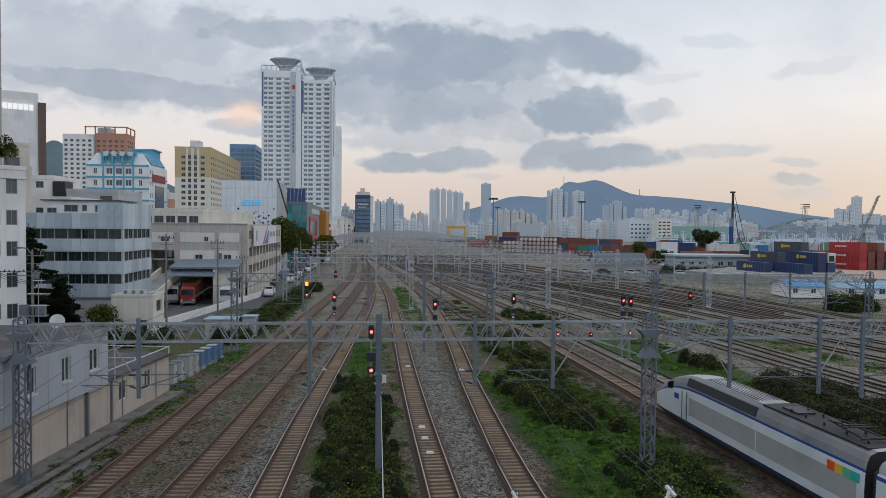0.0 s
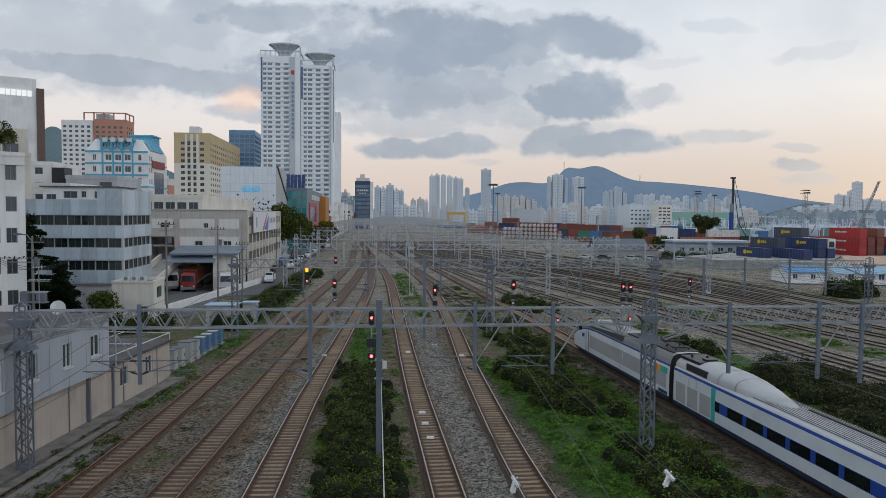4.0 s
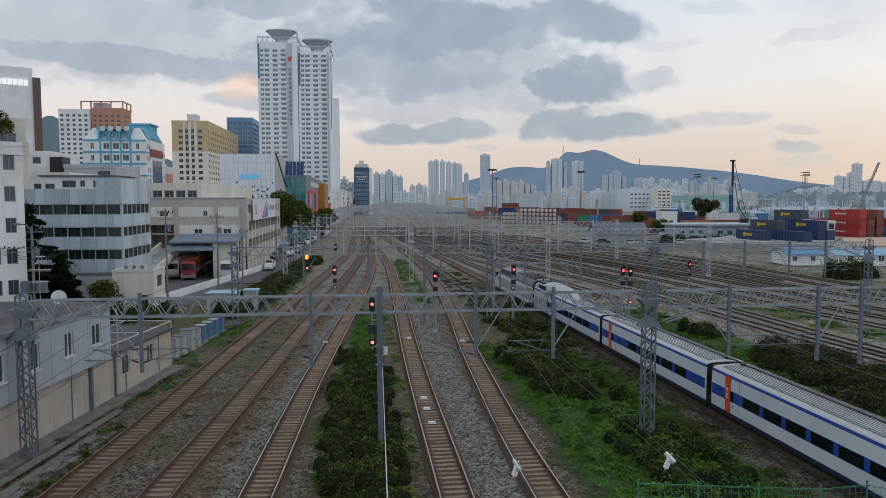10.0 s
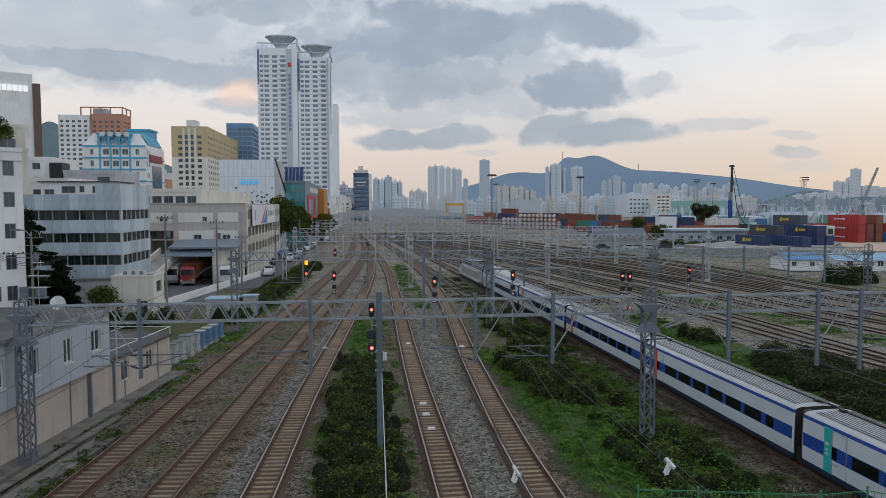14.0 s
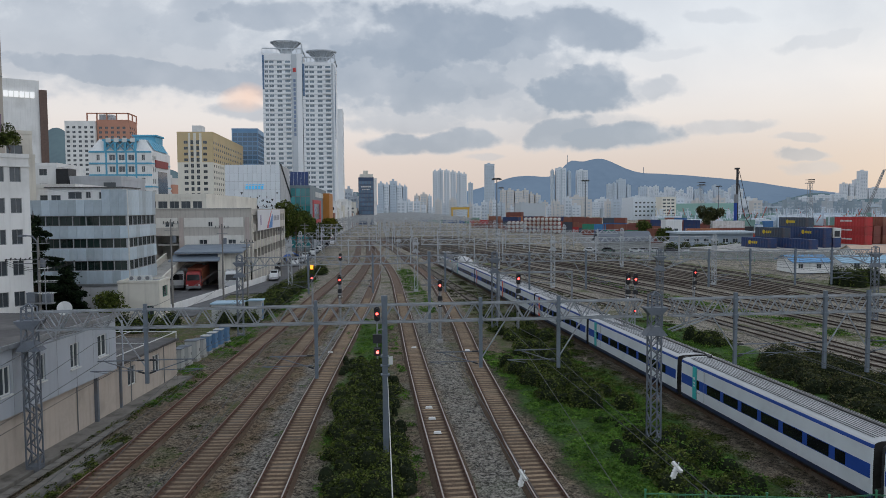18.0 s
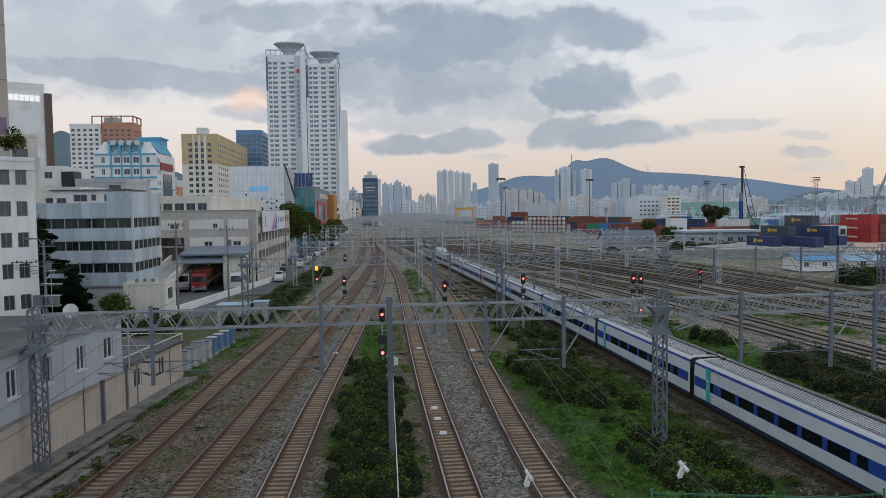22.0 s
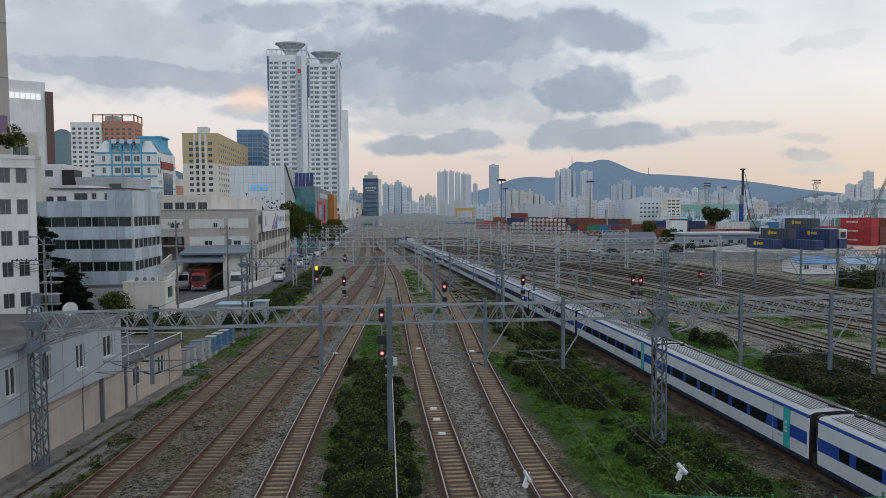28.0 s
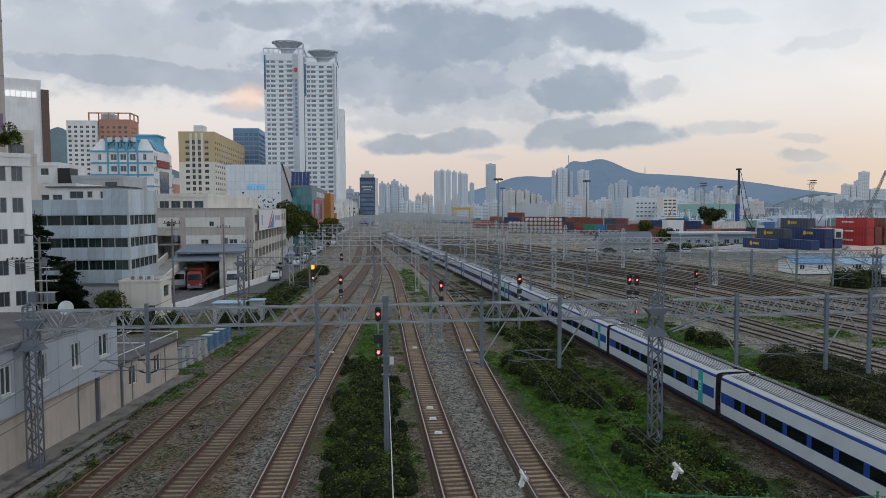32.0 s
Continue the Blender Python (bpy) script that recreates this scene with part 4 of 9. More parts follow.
def passenger_car(n):
    """Coach n behind the power car; n counts from 1."""
    stripe = M_T_ORANGE if n in (2, 3, 4) else M_T_TEAL
    front = n <= 9
    word = "orange" if stripe is M_T_ORANGE else "teal"
    length = 21.85 if n == 1 else COACH_L
    t = thing("passenger_car", 0, 0, 0, 0, "silver and blue high speed coach with %s door stripe" % word, "train car", TRAIN_GROUP)
    if n == 1:
        wins = [(-5.97, -6.45)] + [(-7.4 - 2.0 * i, -9.0 - 2.0 * i) for i in range(6)]
        body = coach_parts(t, length, None, True, wins, y_from=-5.94)
        for s in (-1, 1):
            # motor compartment panels, teal stripe behind them
            for y0, y1 in ((-0.8, -2.1), (-2.4, -3.75), (-4.03, -5.4)):
                g = Geo()
                g.box(*sorted((s * 1.405, s * 1.43)), y1, y0, 0.66, 1.97)
                part("louvre_panel", g, M_T_GREY, body, "grey louvred motor compartment panel")
            g = Geo()
            g.box(*sorted((s * 1.405, s * 1.443)), -5.94, -5.5, 0.57, 2.66)
            part("door_stripe", g, M_T_TEAL, body, "bright teal stripe beside the door")
            g = Geo()
            g.box(*sorted((s * 1.16, s * 1.27)), -4.6, -1.9, 2.98, 3.42)
            part("roof_grille", g, M_DARK, body, "dark roof side grille")
        # tall rounded fairing that slopes down to the coach roof
        rings = []
        for y, w, h in ((-0.35, 1.26, 3.62), (-1.3, 1.27, 3.66), (-2.9, 1.27, 3.68), (-3.3, 1.27, 3.80), (-6.2, 1.26, 3.80), (-7.8, 1.18, 3.70), (-9.2, 1.0, 3.50), (-10.6, 0.72, 3.26), (-11.6, 0.4, 3.10), (-12.0, 0.12, 3.02)):
            rings.append([(w * math.cos(q), y, 2.82 + (h - 2.82) * math.sin(q) ** 0.62) for q in [math.pi * i / 12 for i in range(13)]])
        g = Geo()
        g.loft(rings, closed=False, caps=True)
        fair = part("roof_fairing", g, M_T_ROOF, body, "smooth pale grey roof fairing", smooth=True)
        g = Geo()
        for y in (-5.9, -7.7):
            g.loft([[((1.275 if y > -7 else 1.20) * math.cos(q), yy, 2.83 + (0.98 if y > -7 else 0.885) * math.sin(q) ** 0.62) for q in [math.pi * i / 12 for i in range(13)]] for yy in (y, y - 0.05)], closed=False, caps=False)
        part("fairing_seam", g, M_T_RIB, fair)
        g = Geo().box(-0.95, 0.95, -3.1, -0.4, 3.5, 3.70).tube((-0.5, -1.2, 3.7), (-0.5, -1.2, 3.9), 0.09, 8).tube((0.4, -1.6, 3.7), (0.4, -1.6, 3.85), 0.09, 8).box(-0.3, 0.5, -2.8, -2.2, 3.7, 3.82)
        part("roof_equipment", g, M_BLACK, body, "black roof switchgear")
    else:
        if front:
            wins = [(-2.42, -2.92)] + [(-3.95 - 2.0 * i, -5.55 - 2.0 * i) for i in range(6)] + [(-16.0, -16.7)]
            if n == 2:
                wins = [(-2.42, -2.92)] + [(-6.2 - 2.0 * i, -7.8 - 2.0 * i) for i in range(5)]
        else:
            wins = [(-COACH_L + 2.42, -COACH_L + 2.92)] + [(-COACH_L + 5.55 + 2.0 * i, -COACH_L + 3.95 + 2.0 * i) for i in range(6)] + [(-COACH_L + 16.0, -COACH_L + 16.7)]
        wins = [(max(w), min(w)) for w in wins]
        coach_parts(t, length, stripe, front, wins)
    return t


def power_car():
    t = thing("power_car", 0, 0, 0, 0, "silver grey streamlined power car with blue line", "locomotive", TRAIN_GROUP)
    Lp = 22.8
    # local +y is forward; the rear joint lies at y 0, the nose tip at Lp
    rings = []
    for y, w, top, bot in ((0.3, 1.40, 3.66, 0.14), (0.45, 1.43, 3.70, 0.14), (14.6, 1.43, 3.70, 0.14), (16.4, 1.42, 3.62, 0.14), (17.9, 1.38, 3.40, 0.15), (19.2, 1.32, 3.02, 0.16),
                          (20.4, 1.22, 2.52, 0.18), (21.4, 1.08, 2.02, 0.20), (22.2, 0.86, 1.52, 0.24), (22.8, 0.50, 1.02, 0.32)):
        k = (top - 0.3) / 3.4
        pr = [(w - 0.14, bot), (w - 0.03, bot + 0.2 * k), (w, 0.3 + 0.28 * k), (w, 0.3 + 1.1 * k), (w, 0.3 + 1.65 * k), (w - 0.02, 0.3 + 2.1 * k), (w - 0.05, 0.3 + 2.42 * k),
              (w - 0.06, 0.3 + 2.55 * k), (w - 0.14, 0.3 + 2.9 * k), (w - 0.28, 0.3 + 3.20 * k), (w - 0.62, 0.3 + 3.36 * k), (0.0, top)]
        rings.append([(x, y, z) for x, z in pr] + [(-x, y, z) for x, z in reversed(pr[:-1])])
    h = [5, 3, 0, 0, 0, 0, 1, 4, 4, 4, 2]
    g = Geo()
    g.loft(rings, m=5, mats=h + h[::-1] + [5])
    body = part("body", g, [M_T_WHITE, M_T_BLUE, M_T_ROOF, M_T_BLUE_D, M_T_RSIDE, M_T_UNDER], t, smooth=False)
    # windscreen across the brow and a small quarter light on each side
    g = Geo()
    g.loft([[(-0.62, 19.35, 2.95), (0.62, 19.35, 2.95), (0.62, 19.35, 2.7), (-0.62, 19.35, 2.7)], [(-0.62, 20.6, 2.43), (0.62, 20.6, 2.43), (0.62, 20.6, 2.2), (-0.62, 20.6, 2.2)]])
    part("windscreen", g, M_T_WIN, body, "dark raked windscreen", smooth=False)
    for s in (-1, 1):
        part("quarter_light", Geo().loft([[(s * x, y, z) for y, z in ((18.75, 2.28), (19.45, 2.20), (19.35, 2.62), (18.85, 2.78))] for x in (1.20, 1.375)]), M_T_WIN, body, "small dark cab side window")
    for s in (-1, 1):
        g = Geo()
        g.box(*sorted((s * 1.405, s * 1.445)), 8.6, 16.2, 1.05, 2.22)
        g.box(*sorted((s * 1.405, s * 1.445)), 0.75, 8.5, 1.05, 2.22)
        part("side_panel", g, M_T_GREY, body, "mid grey ventilated side panel")
        g = Geo()
        g.loft([[(s * x, y, z) for x, z in ((1.25, 2.98), (1.41, 2.96), (1.24, 3.46), (1.1, 3.46))] for y in (8.7, 15.6, 16.6)])
        part("roof_grille", g, M_DARK, body, "long dark roof side grille")
        g = Geo()
        g.box(*sorted((s * 1.41, s * 1.45)), 16.5, 16.55, 0.6, 2.5).box(*sorted((s * 1.40, s * 1.43)), 17.2, 17.25, 0.6, 2.45)
        door = part("cab_door", g, M_T_RIB, body, "narrow cab door with dark seams")
        part("cab_door_handle", Geo().box(*sorted((s * 1.44, s * 1.49)), 16.65, 16.7, 0.9, 1.7), M_ALU, door)
        g = Geo()
        for i in range(3):
            g.box(*sorted((s * 1.33, s * 1.40)), 17.75 + 0.22 * i, 17.92 + 0.22 * i, 1.75, 2.1)
        part("blue_emblem", g, M_T_BLUE, body, "small blue emblem")
        g = Geo()
        g.box(*sorted((s * 1.41, s * 1.45)), 0.5, 1.9, 0.62, 0.84)
        part("dark_emblem", g, M_T_BLUE_D, body, "dark lettering shape")
        for i, cm in enumerate((M_T_ORANGE, M_AMBER_PAINT, M_GREEN_PAINT, M_T_TEAL)):
            g = Geo()
            g.loft([[(s * 1.41, y0, 2.12), (s * 1.456, y0, 2.12), (s * 1.456, y0, 2.56), (s * 1.41, y0, 2.56)] for y0 in (2.67 - 0.525 * i, 2.145 - 0.525 * i)])
            part("mural_patch", g, cm, body, "painted colour patch")
        g = Geo()
        g.box(*sorted((s * 0.55, s * 0.85)), 21.9, 22.2, 1.05, 1.25)
        part("headlamp", g, M_ALU, body, "unlit headlamp")
    # roof: walkway ribs, switchgear well, pantograph
    for k in range(-3, 4):
        part("roof_rib", Geo().box(k * 0.24 - 0.015, k * 0.24 + 0.015, 9.4, 15.2, 3.66, 3.715), M_T_RIB, body)
    part("switchgear_well", Geo().box(-1.0, 1.0, 0.6, 8.6, 3.62, 3.715), M_DARK, body, "black equipment well in the roof")
    g = Geo()
    for y in (1.2, 2.6, 4.2, 5.6, 6.8):
        for x in (-0.5, 0.5):
            g.tube((x, y, 3.70), (x, y, 3.88), 0.06, 8)
    g.box(-0.5, 0.5, 6.2, 7.6, 3.7, 3.80)
    part("insulator", g, M_BLACK, body)
    pan = part("pantograph", Geo().beam((-0.7, 1.4, 3.86), (0.7, 1.4, 3.86), 0.09), M_BLACK, body, "black folded pantograph")
    for x in (-0.55, 0.55):
        part("lower_arm", Geo().beam((x, 1.4, 3.86), (x * 0.5, 4.2, 4.0), 0.07), M_BLACK, pan)
        part("upper_arm", Geo().beam((x * 0.5, 4.2, 4.0), (x * 0.6, 2.4, 4.12), 0.05), M_BLACK, pan)
    for y in (2.3, 2.65):
        part("contact_strip", Geo().beam((-0.85, y, 4.15), (0.85, y, 4.15), 0.06), M_BLACK, pan)
    for y in (4.3, 18.3):
        bogie(t, y)
    part("underframe", Geo().box(-1.1, 1.1, 6.6, 15.9, 0.05, 0.5), M_T_UNDER, body)
    return t


M_AMBER_PAINT = mat("yellow_mural_paint", (0.70, 0.42, 0.06), 0.5, 0, 0.1, 2, 0, 5)
M_GREEN_PAINT = mat("green_mural_paint", (0.12, 0.42, 0.25), 0.5, 0, 0.1, 2, 0, 5)
POWER_CAR = power_car()
COACHES = [passenger_car(n) for n in range(1, 17)]

# ---- buildings: shared code ----


def facade(g, M, W, H, wins, depth=0.2, m=0, v0=0.0, paint=None):
    """A wall W x H with real openings; u runs right, v up, the outside looks to -y of M."""
    us = sorted({0.0, W, *[w[0] for w in wins], *[w[1] for w in wins]})
    vs = sorted({v0, H, *[w[2] for w in wins], *[w[3] for w in wins], *([paint] if paint else [])})
    cells = set()
    ui, vi = {u: i for i, u in enumerate(us)}, {v: i for i, v in enumerate(vs)}
    for a, b, c, d in wins:
        for i in range(ui[a], ui[b]):
            for j in range(vi[c], vi[d]):
                cells.add((i, j))
    P = lambda u, y, v: tuple(M @ Vector((u, y, v)))
    for j in range(len(vs) - 1):
        i = 0
        while i < len(us) - 1:
            if (i, j) in cells:
                i += 1
                continue
            k = i
            while k < len(us) - 1 and (k, j) not in cells:
                k += 1
            g.face([P(us[i], 0, vs[j]), P(us[k], 0, vs[j]), P(us[k], 0, vs[j + 1]), P(us[i], 0, vs[j + 1])], 1 if paint and vs[j] >= paint else m)
            i = k
    for a, b, c, d in wins:
        g.face([P(a, 0, c), P(b, 0, c), P(b, depth, c), P(a, depth, c)], m)
        g.face([P(a, 0, d), P(a, depth, d), P(b, depth, d), P(b, 0, d)], m)
        g.face([P(a, 0, c), P(a, depth, c), P(a, depth, d), P(a, 0, d)], m)
        g.face([P(b, 0, c), P(b, 0, d), P(b, depth, d), P(b, depth, c)], m)


WIN_MESH = {}


def frame_geo(g, w, h, bars):
    """A window frame as one ring with bars."""
    f = min(0.07, w * 0.08)
    o = [(0, 0), (w, 0), (w, h), (0, h)]
    n = [(f, f), (w - f, f), (w - f, h - f), (f, h - f)]
    g.loft([[(x, y, z) for x, z in r] for r, y in ((o, 0.045), (o, -0.02), (n, -0.02), (n, 0.045))], caps=False)
    for i in range(bars):
        x = w * (i + 1) / (bars + 1)
        g.box(x - f / 2, x + f / 2, -0.02, 0.035, f, h - f)


def window_geo(w, h, bars=1):
    g = Geo()
    frame_geo(g, w, h, bars)
    g.box(0.01, w - 0.01, 0.03, 0.05, 0.01, h - 0.01, 1)
    return g


def window_mesh(w, h, frame_m, glass_m, bars=1):
    k = (round(w, 2), round(h, 2), frame_m.name, glass_m.name if glass_m else "", bars)
    if k not in WIN_MESH:
        if glass_m:
            WIN_MESH[k] = window_geo(w, h, bars).mesh("window", [frame_m, glass_m])
        else:
            g = Geo()
            frame_geo(g, w, h, bars)
            WIN_MESH[k] = g.mesh("window", frame_m)
    return WIN_MESH[k]


def pane_mesh(w, h, glass_m):
    k = (round(w, 2), round(h, 2), glass_m.name)
    if k not in WIN_MESH:
        WIN_MESH[k] = Geo().box(0.01, w - 0.01, 0.03, 0.05, 0.01, h - 0.01).mesh("pane", glass_m)
    return WIN_MESH[k]


def each(name, parent, m, boxes, label=""):
    """Pieces of one kind, an object each."""
    for b in boxes:
        part(name, Geo().box(*b), m, parent, label)


def grid(u0, v0, cols, rows, w, h, du, dv):
    return [(round(u0 + i * du, 3), round(u0 + i * du + w, 3), round(v0 + j * dv, 3), round(v0 + j * dv + h, 3)) for j in range(rows) for i in range(cols)]


def sides(w, d):
    return {"front": (Matrix.Identity(4), w), "right": (pose(w, 0, 0, 0, 0, 90), d), "left": (pose(0, d, 0, 0, 0, -90), d), "back": (pose(w, d, 0, 0, 0, 180), w)}


def building(name, label, x0, x1, y0, y1, h, wall, wins=None, frame_m=None, glass_m=None, bars=1, roof=None, parapet=0.7, recess=0.2,
             rz=0.0, z0=0.0, category="building", group="", paint=None, cap=300, split=False):
    """A block with walls of real openings, one object a window, a roof slab and a parapet."""
    t = thing(name, x0, y0, z0, rz, label, category, group)
    w, d = x1 - x0, y1 - y0
    g = Geo()
    wins = wins or {}
    S = sides(w, d)
    for k, (M, W) in S.items():
        facade(g, M, W, h, wins.get(k, []), recess, paint=paint[0] if paint else None)
    walls = part("wall", g, [wall, paint[1]] if paint else wall, t)
    r = Geo()
    r.box(0.002, w - 0.002, 0.002, d - 0.002, h - 0.3, h - 0.02)
    rf = part("roof", r, roof or M_ROOF, t)
    if parapet:
        r = Geo()
        e = 0.06
        for a, b, c, dd in ((-e, w + e, -e, 0.22), (-e, w + e, d - 0.22, d + e), (-e, 0.22, 0.22, d - 0.22), (w - 0.22, w + e, 0.22, d - 0.22)):
            r.box(a, b, c, dd, h - 0.02, h + parapet)
        part("parapet", r, paint[1] if paint else wall, rf)
    rest = Geo()
    n = 0
    for k, (M, W) in S.items():
        for a, b, c, dd in wins.get(k, []):
            at = M @ pose(a, recess - 0.05, c)
            if n < cap and split:
                fr = part("window", window_mesh(b - a, dd - c, frame_m or M_ALU, None, bars), None, t, at=at)
                part("pane", pane_mesh(b - a, dd - c, glass_m or M_GLASS), None, fr)
            elif n < cap:
                part("window", window_mesh(b - a, dd - c, frame_m or M_ALU, glass_m or M_GLASS, bars), None, t, at=at)
            else:
                s = window_geo(b - a, dd - c, bars) if cap else Geo().box(0.01, b - a - 0.01, 0.03, 0.05, 0.01, dd - c - 0.01, 1)
                o = len(rest.v)
                rest.v += [tuple(at @ Vector(p)) for p in s.v]
                rest.f += [tuple(o + i for i in f) for f in s.f]
                rest.m += s.m
            n += 1
    if rest.v:
        tagged(part("window_glazing", rest, [frame_m or M_ALU, glass_m or M_GLASS], t), "", kind="stuff")
    return t


def slab(name, parent, mats, *boxes, label="", at=None):
    g = Geo()
    for b in boxes:
        g.box(*b)
    return part(name, g, mats, parent, label, at)


def air_unit(x, y, z, rz=0.0):
    t = thing("air_conditioner", x, y, z, rz, "white outdoor air conditioner unit on a roof", "air conditioner", "outdoor units")
    part("casing", Geo().box(-0.4, 0.4, -0.16, 0.16, 0.08, 0.68).box(-0.36, -0.3, -0.14, 0.14, 0, 0.08).box(0.3, 0.36, -0.14, 0.14, 0, 0.08), M_ALU, t)
    g = Geo()
    g.tube((-0.1, -0.165, 0.38), (-0.1, -0.18, 0.38), 0.24, 12)
    part("fan_grille", g, M_FRAME_D, t)
    return t


# ---- buildings on the left ----
# grey two-storey depot with overhanging upper floor beside the tracks
M_PANEL = mat("grey_sandwich_panel", (0.40, 0.435, 0.485), 0.6, 0.1, 0.06, 0.3, 0.05, 12, streak=0.2)
M_BEIGE = mat("beige_render_wall", (0.45, 0.39, 0.335), 0.9, 0, 0.10, 0.4, 0.15, 15, spots=(0.27, 0.24, 0.20), spot_scale=0.5, spot_amt=0.4, streak=0.35)


M_DIRTC = mat("dirty_wet_concrete", (0.175, 0.162, 0.145), 0.9, 0, 0.3, 0.5, 0.3, 18, spots=(0.04, 0.038, 0.03), spot_scale=0.6, spot_amt=0.8, streak=0.3)


def depot():
    t = thing("depot_building", -18.9, 39.0, 0, -8.0, "grey panel railway depot with beige lower wall", "building")
    ws = [(-9.0, -8.1, 4.2, 5.7), (-4.6, -3.7, 4.2, 5.7), (-0.6, 0.3, 4.2, 5.7), (2.5, 3.35, 4.2, 5.7), (5.9, 6.85, 4.2, 5.7), (9.05, 10.2, 4.25, 5.65)]
    M = pose(0, -16, 0, 0, 0, 90)
    g = Geo()
    ww = [(a + 16, b + 16, c, d) for a, b, c, d in ws]
    facade(g, M, 27.4, 6.6, ww, 0.14, v0=3.0)
    g.face([(0, 11.4, 3), (-12, 11.4, 3), (-12, 11.4, 6.6), (0, 11.4, 6.6)])
    g.face([(0, -16, 3), (0, 11, 3), (-0.6, 11, 3), (-0.6, -16, 3)])
    up = part("upper_wall", g, M_PANEL, t, "grey sandwich panel upper floor")
    for a, b, c, d in ww:
        part("window", window_mesh(b - a, d - c, M_ALU, M_GLASS, 1), None, up, at=M @ pose(a, 0.09, c))
        part("window_sill", Geo().box(-0.06, b - a + 0.06, -0.1, 0.02, -0.08, 0.0), M_ALU, up, at=M @ pose(a, 0.0, c))
    each("panel_seam", up, M_FRAME_D, [(-0.01, 0.006, -15.5 + 2.0 * i, -15.48 + 2.0 * i, 3.02, 6.58) for i in range(14)])
    lo = Geo()
    facade(lo, pose(-0.35, -16, 0, 0, 0, 90), 38.0, 3.0, [(29.6, 30.8, 1.2, 2.6), (33.6, 34.8, 1.2, 2.6)], 0.14, v0=-0.2)
    lo.face([(-0.35, 22, -0.2), (-12, 22, -0.2), (-12, 22, 3), (-0.35, 22, 3)])
    lw = part("lower_wall", lo, M_BEIGE, t, "beige rendered lower wall")
    for u in (29.6, 33.6):
        part("window", window_mesh(1.2, 1.4, M_ALU, M_GLASS, 1), None, lw, at=pose(-0.35, -16, 0, 0, 0, 90) @ pose(u, 0.09, 1.2))
    each("wall_joint", lw, M_FRAME_D, [(-0.34, -0.28, y, y + 0.04, 0, 3.0) for y in (-14, -8, -2, 2.6, 7.0, 14.0, 19.5)])
    part("pilaster", Geo().box(-0.36, -0.12, 9.05, 9.25, -0.1, 3.0), M_STEEL_L, lw, "grey corner pilaster")
    part("pilaster", Geo().box(-0.36, -0.2, 12.35, 12.5, -0.1, 3.0), M_STEEL_L, lw)
    part("plinth", Geo().box(-0.35, 0.9, -16, 22, -0.2, 0.06), M_DIRTC, t, "stained concrete plinth")
    rf = part("roof", Geo().box(-12.2, 0.15, -16.2, 11.6, 6.6, 6.78), M_ROOF_D, t, "dark flat roof sheet")
    part("roof_trim", Geo().box(0.15, 0.22, -16.2, 11.6, 6.55, 6.82), M_STEEL, rf)
    part("lower_roof", Geo().box(-12.0, -0.15, 11.2, 22.2, 3.0, 3.18), M_ROOF_D, t)
    g = Geo()
    for y in (11.6, 16.6, 21.8):
        g.beam((-12, y, 3.75), (-0.2, y, 3.75), 0.06)
        g.beam((-0.25, y, 3.15), (-0.25, y, 3.75), 0.06)
    for x in (-0.25, -4.0):
        g.beam((x, 11.6, 3.75), (x, 21.8, 3.75), 0.06)
    part("roof_rail", g, M_ALU, t, "white pipe rail on the low roof")
    for i, (y, h) in enumerate(((1.5, 1.0), (12.2, 1.2))):
        part("drain_pipe", Geo().tube((0.05, y, 2.9), (0.05, y, 6.2), 0.05, 6), M_PANEL, t)
    # satellite dish on the roof edge
    d = thing("satellite_dish", -19.6, 48.0, 6.78, 0, "round white satellite dish on a flat roof", "satellite dish")
    part("dish", Geo().tube((0, 0, 0.7), (0.05, -0.14, 0.72), 0.28, 20, r2=0.45).tube((0.05, -0.14, 0.72), (0.05, -0.15, 0.72), 0.45, 20, r2=0.44), M_ALU, d)
    part("mast", Geo().tube((0, 0.05, 0), (0, 0.05, 0.8), 0.035, 6), M_STEEL, d)
    return t


depot()

# white office block, turned to the street, and what rises behind it


def turned(name, label, xr, yr, w, d, h, wall, rz, **kw):
    """A building given by the foot of its right front corner."""
    c, q = math.cos(radians(rz)), math.sin(radians(rz))
    x0, y0 = xr - w * c, yr - w * q
    return building(name, label, x0, x0 + w, y0, y0 + d, h, wall, rz=rz, **kw)


white_block = turned("office_building", "white rendered office block with small square windows", -34.4, 77.0, 16.0, 12.0, 19.0, M_WHITE, 40,
                     wins={"front": grid(0.75, 1.0, 10, 6, 1.0, 1.5, 1.5, 3.12)}, frame_m=M_FRAME_D, parapet=0.4, split=True)
part("cornice", Geo().box(-0.1, 16.08, -0.1, 12.1, 18.1, 18.25), M_WHITE, white_block)
turned("office_building", "cream office block with roof garden behind", -50.0, 114.0, 20, 14, 21.6, M_CREAM, 40, wins={"front": grid(9, 13.6, 4, 2, 1.3, 1.7, 2.8, 3.2)}, frame_m=M_FRAME_D, parapet=0.5, split=True)
turned("office_building", "cream upper block with stair windows", -52.5, 119.0, 20, 12, 25.6, M_CREAM, 40, wins={"front": grid(13.0, 21.8, 2, 1, 2.2, 2.0, 3.4, 3.2)}, frame_m=M_FRAME_D, parapet=0.5)
M_TAN = mat("tan_tower_render", (0.42, 0.38, 0.33), 0.85, 0, 0.08, 0.1, 0.08, 10, streak=0.2)
tan_tower = turned("apartment_tower", "tall tan apartment tower with plain side wall", -47.3, 99.5, 22, 6, 62, M_TAN, 40, wins={"front": grid(1.2, 2, 4, 19, 1.6, 1.5, 3.4, 3.1)}, parapet=0.6)
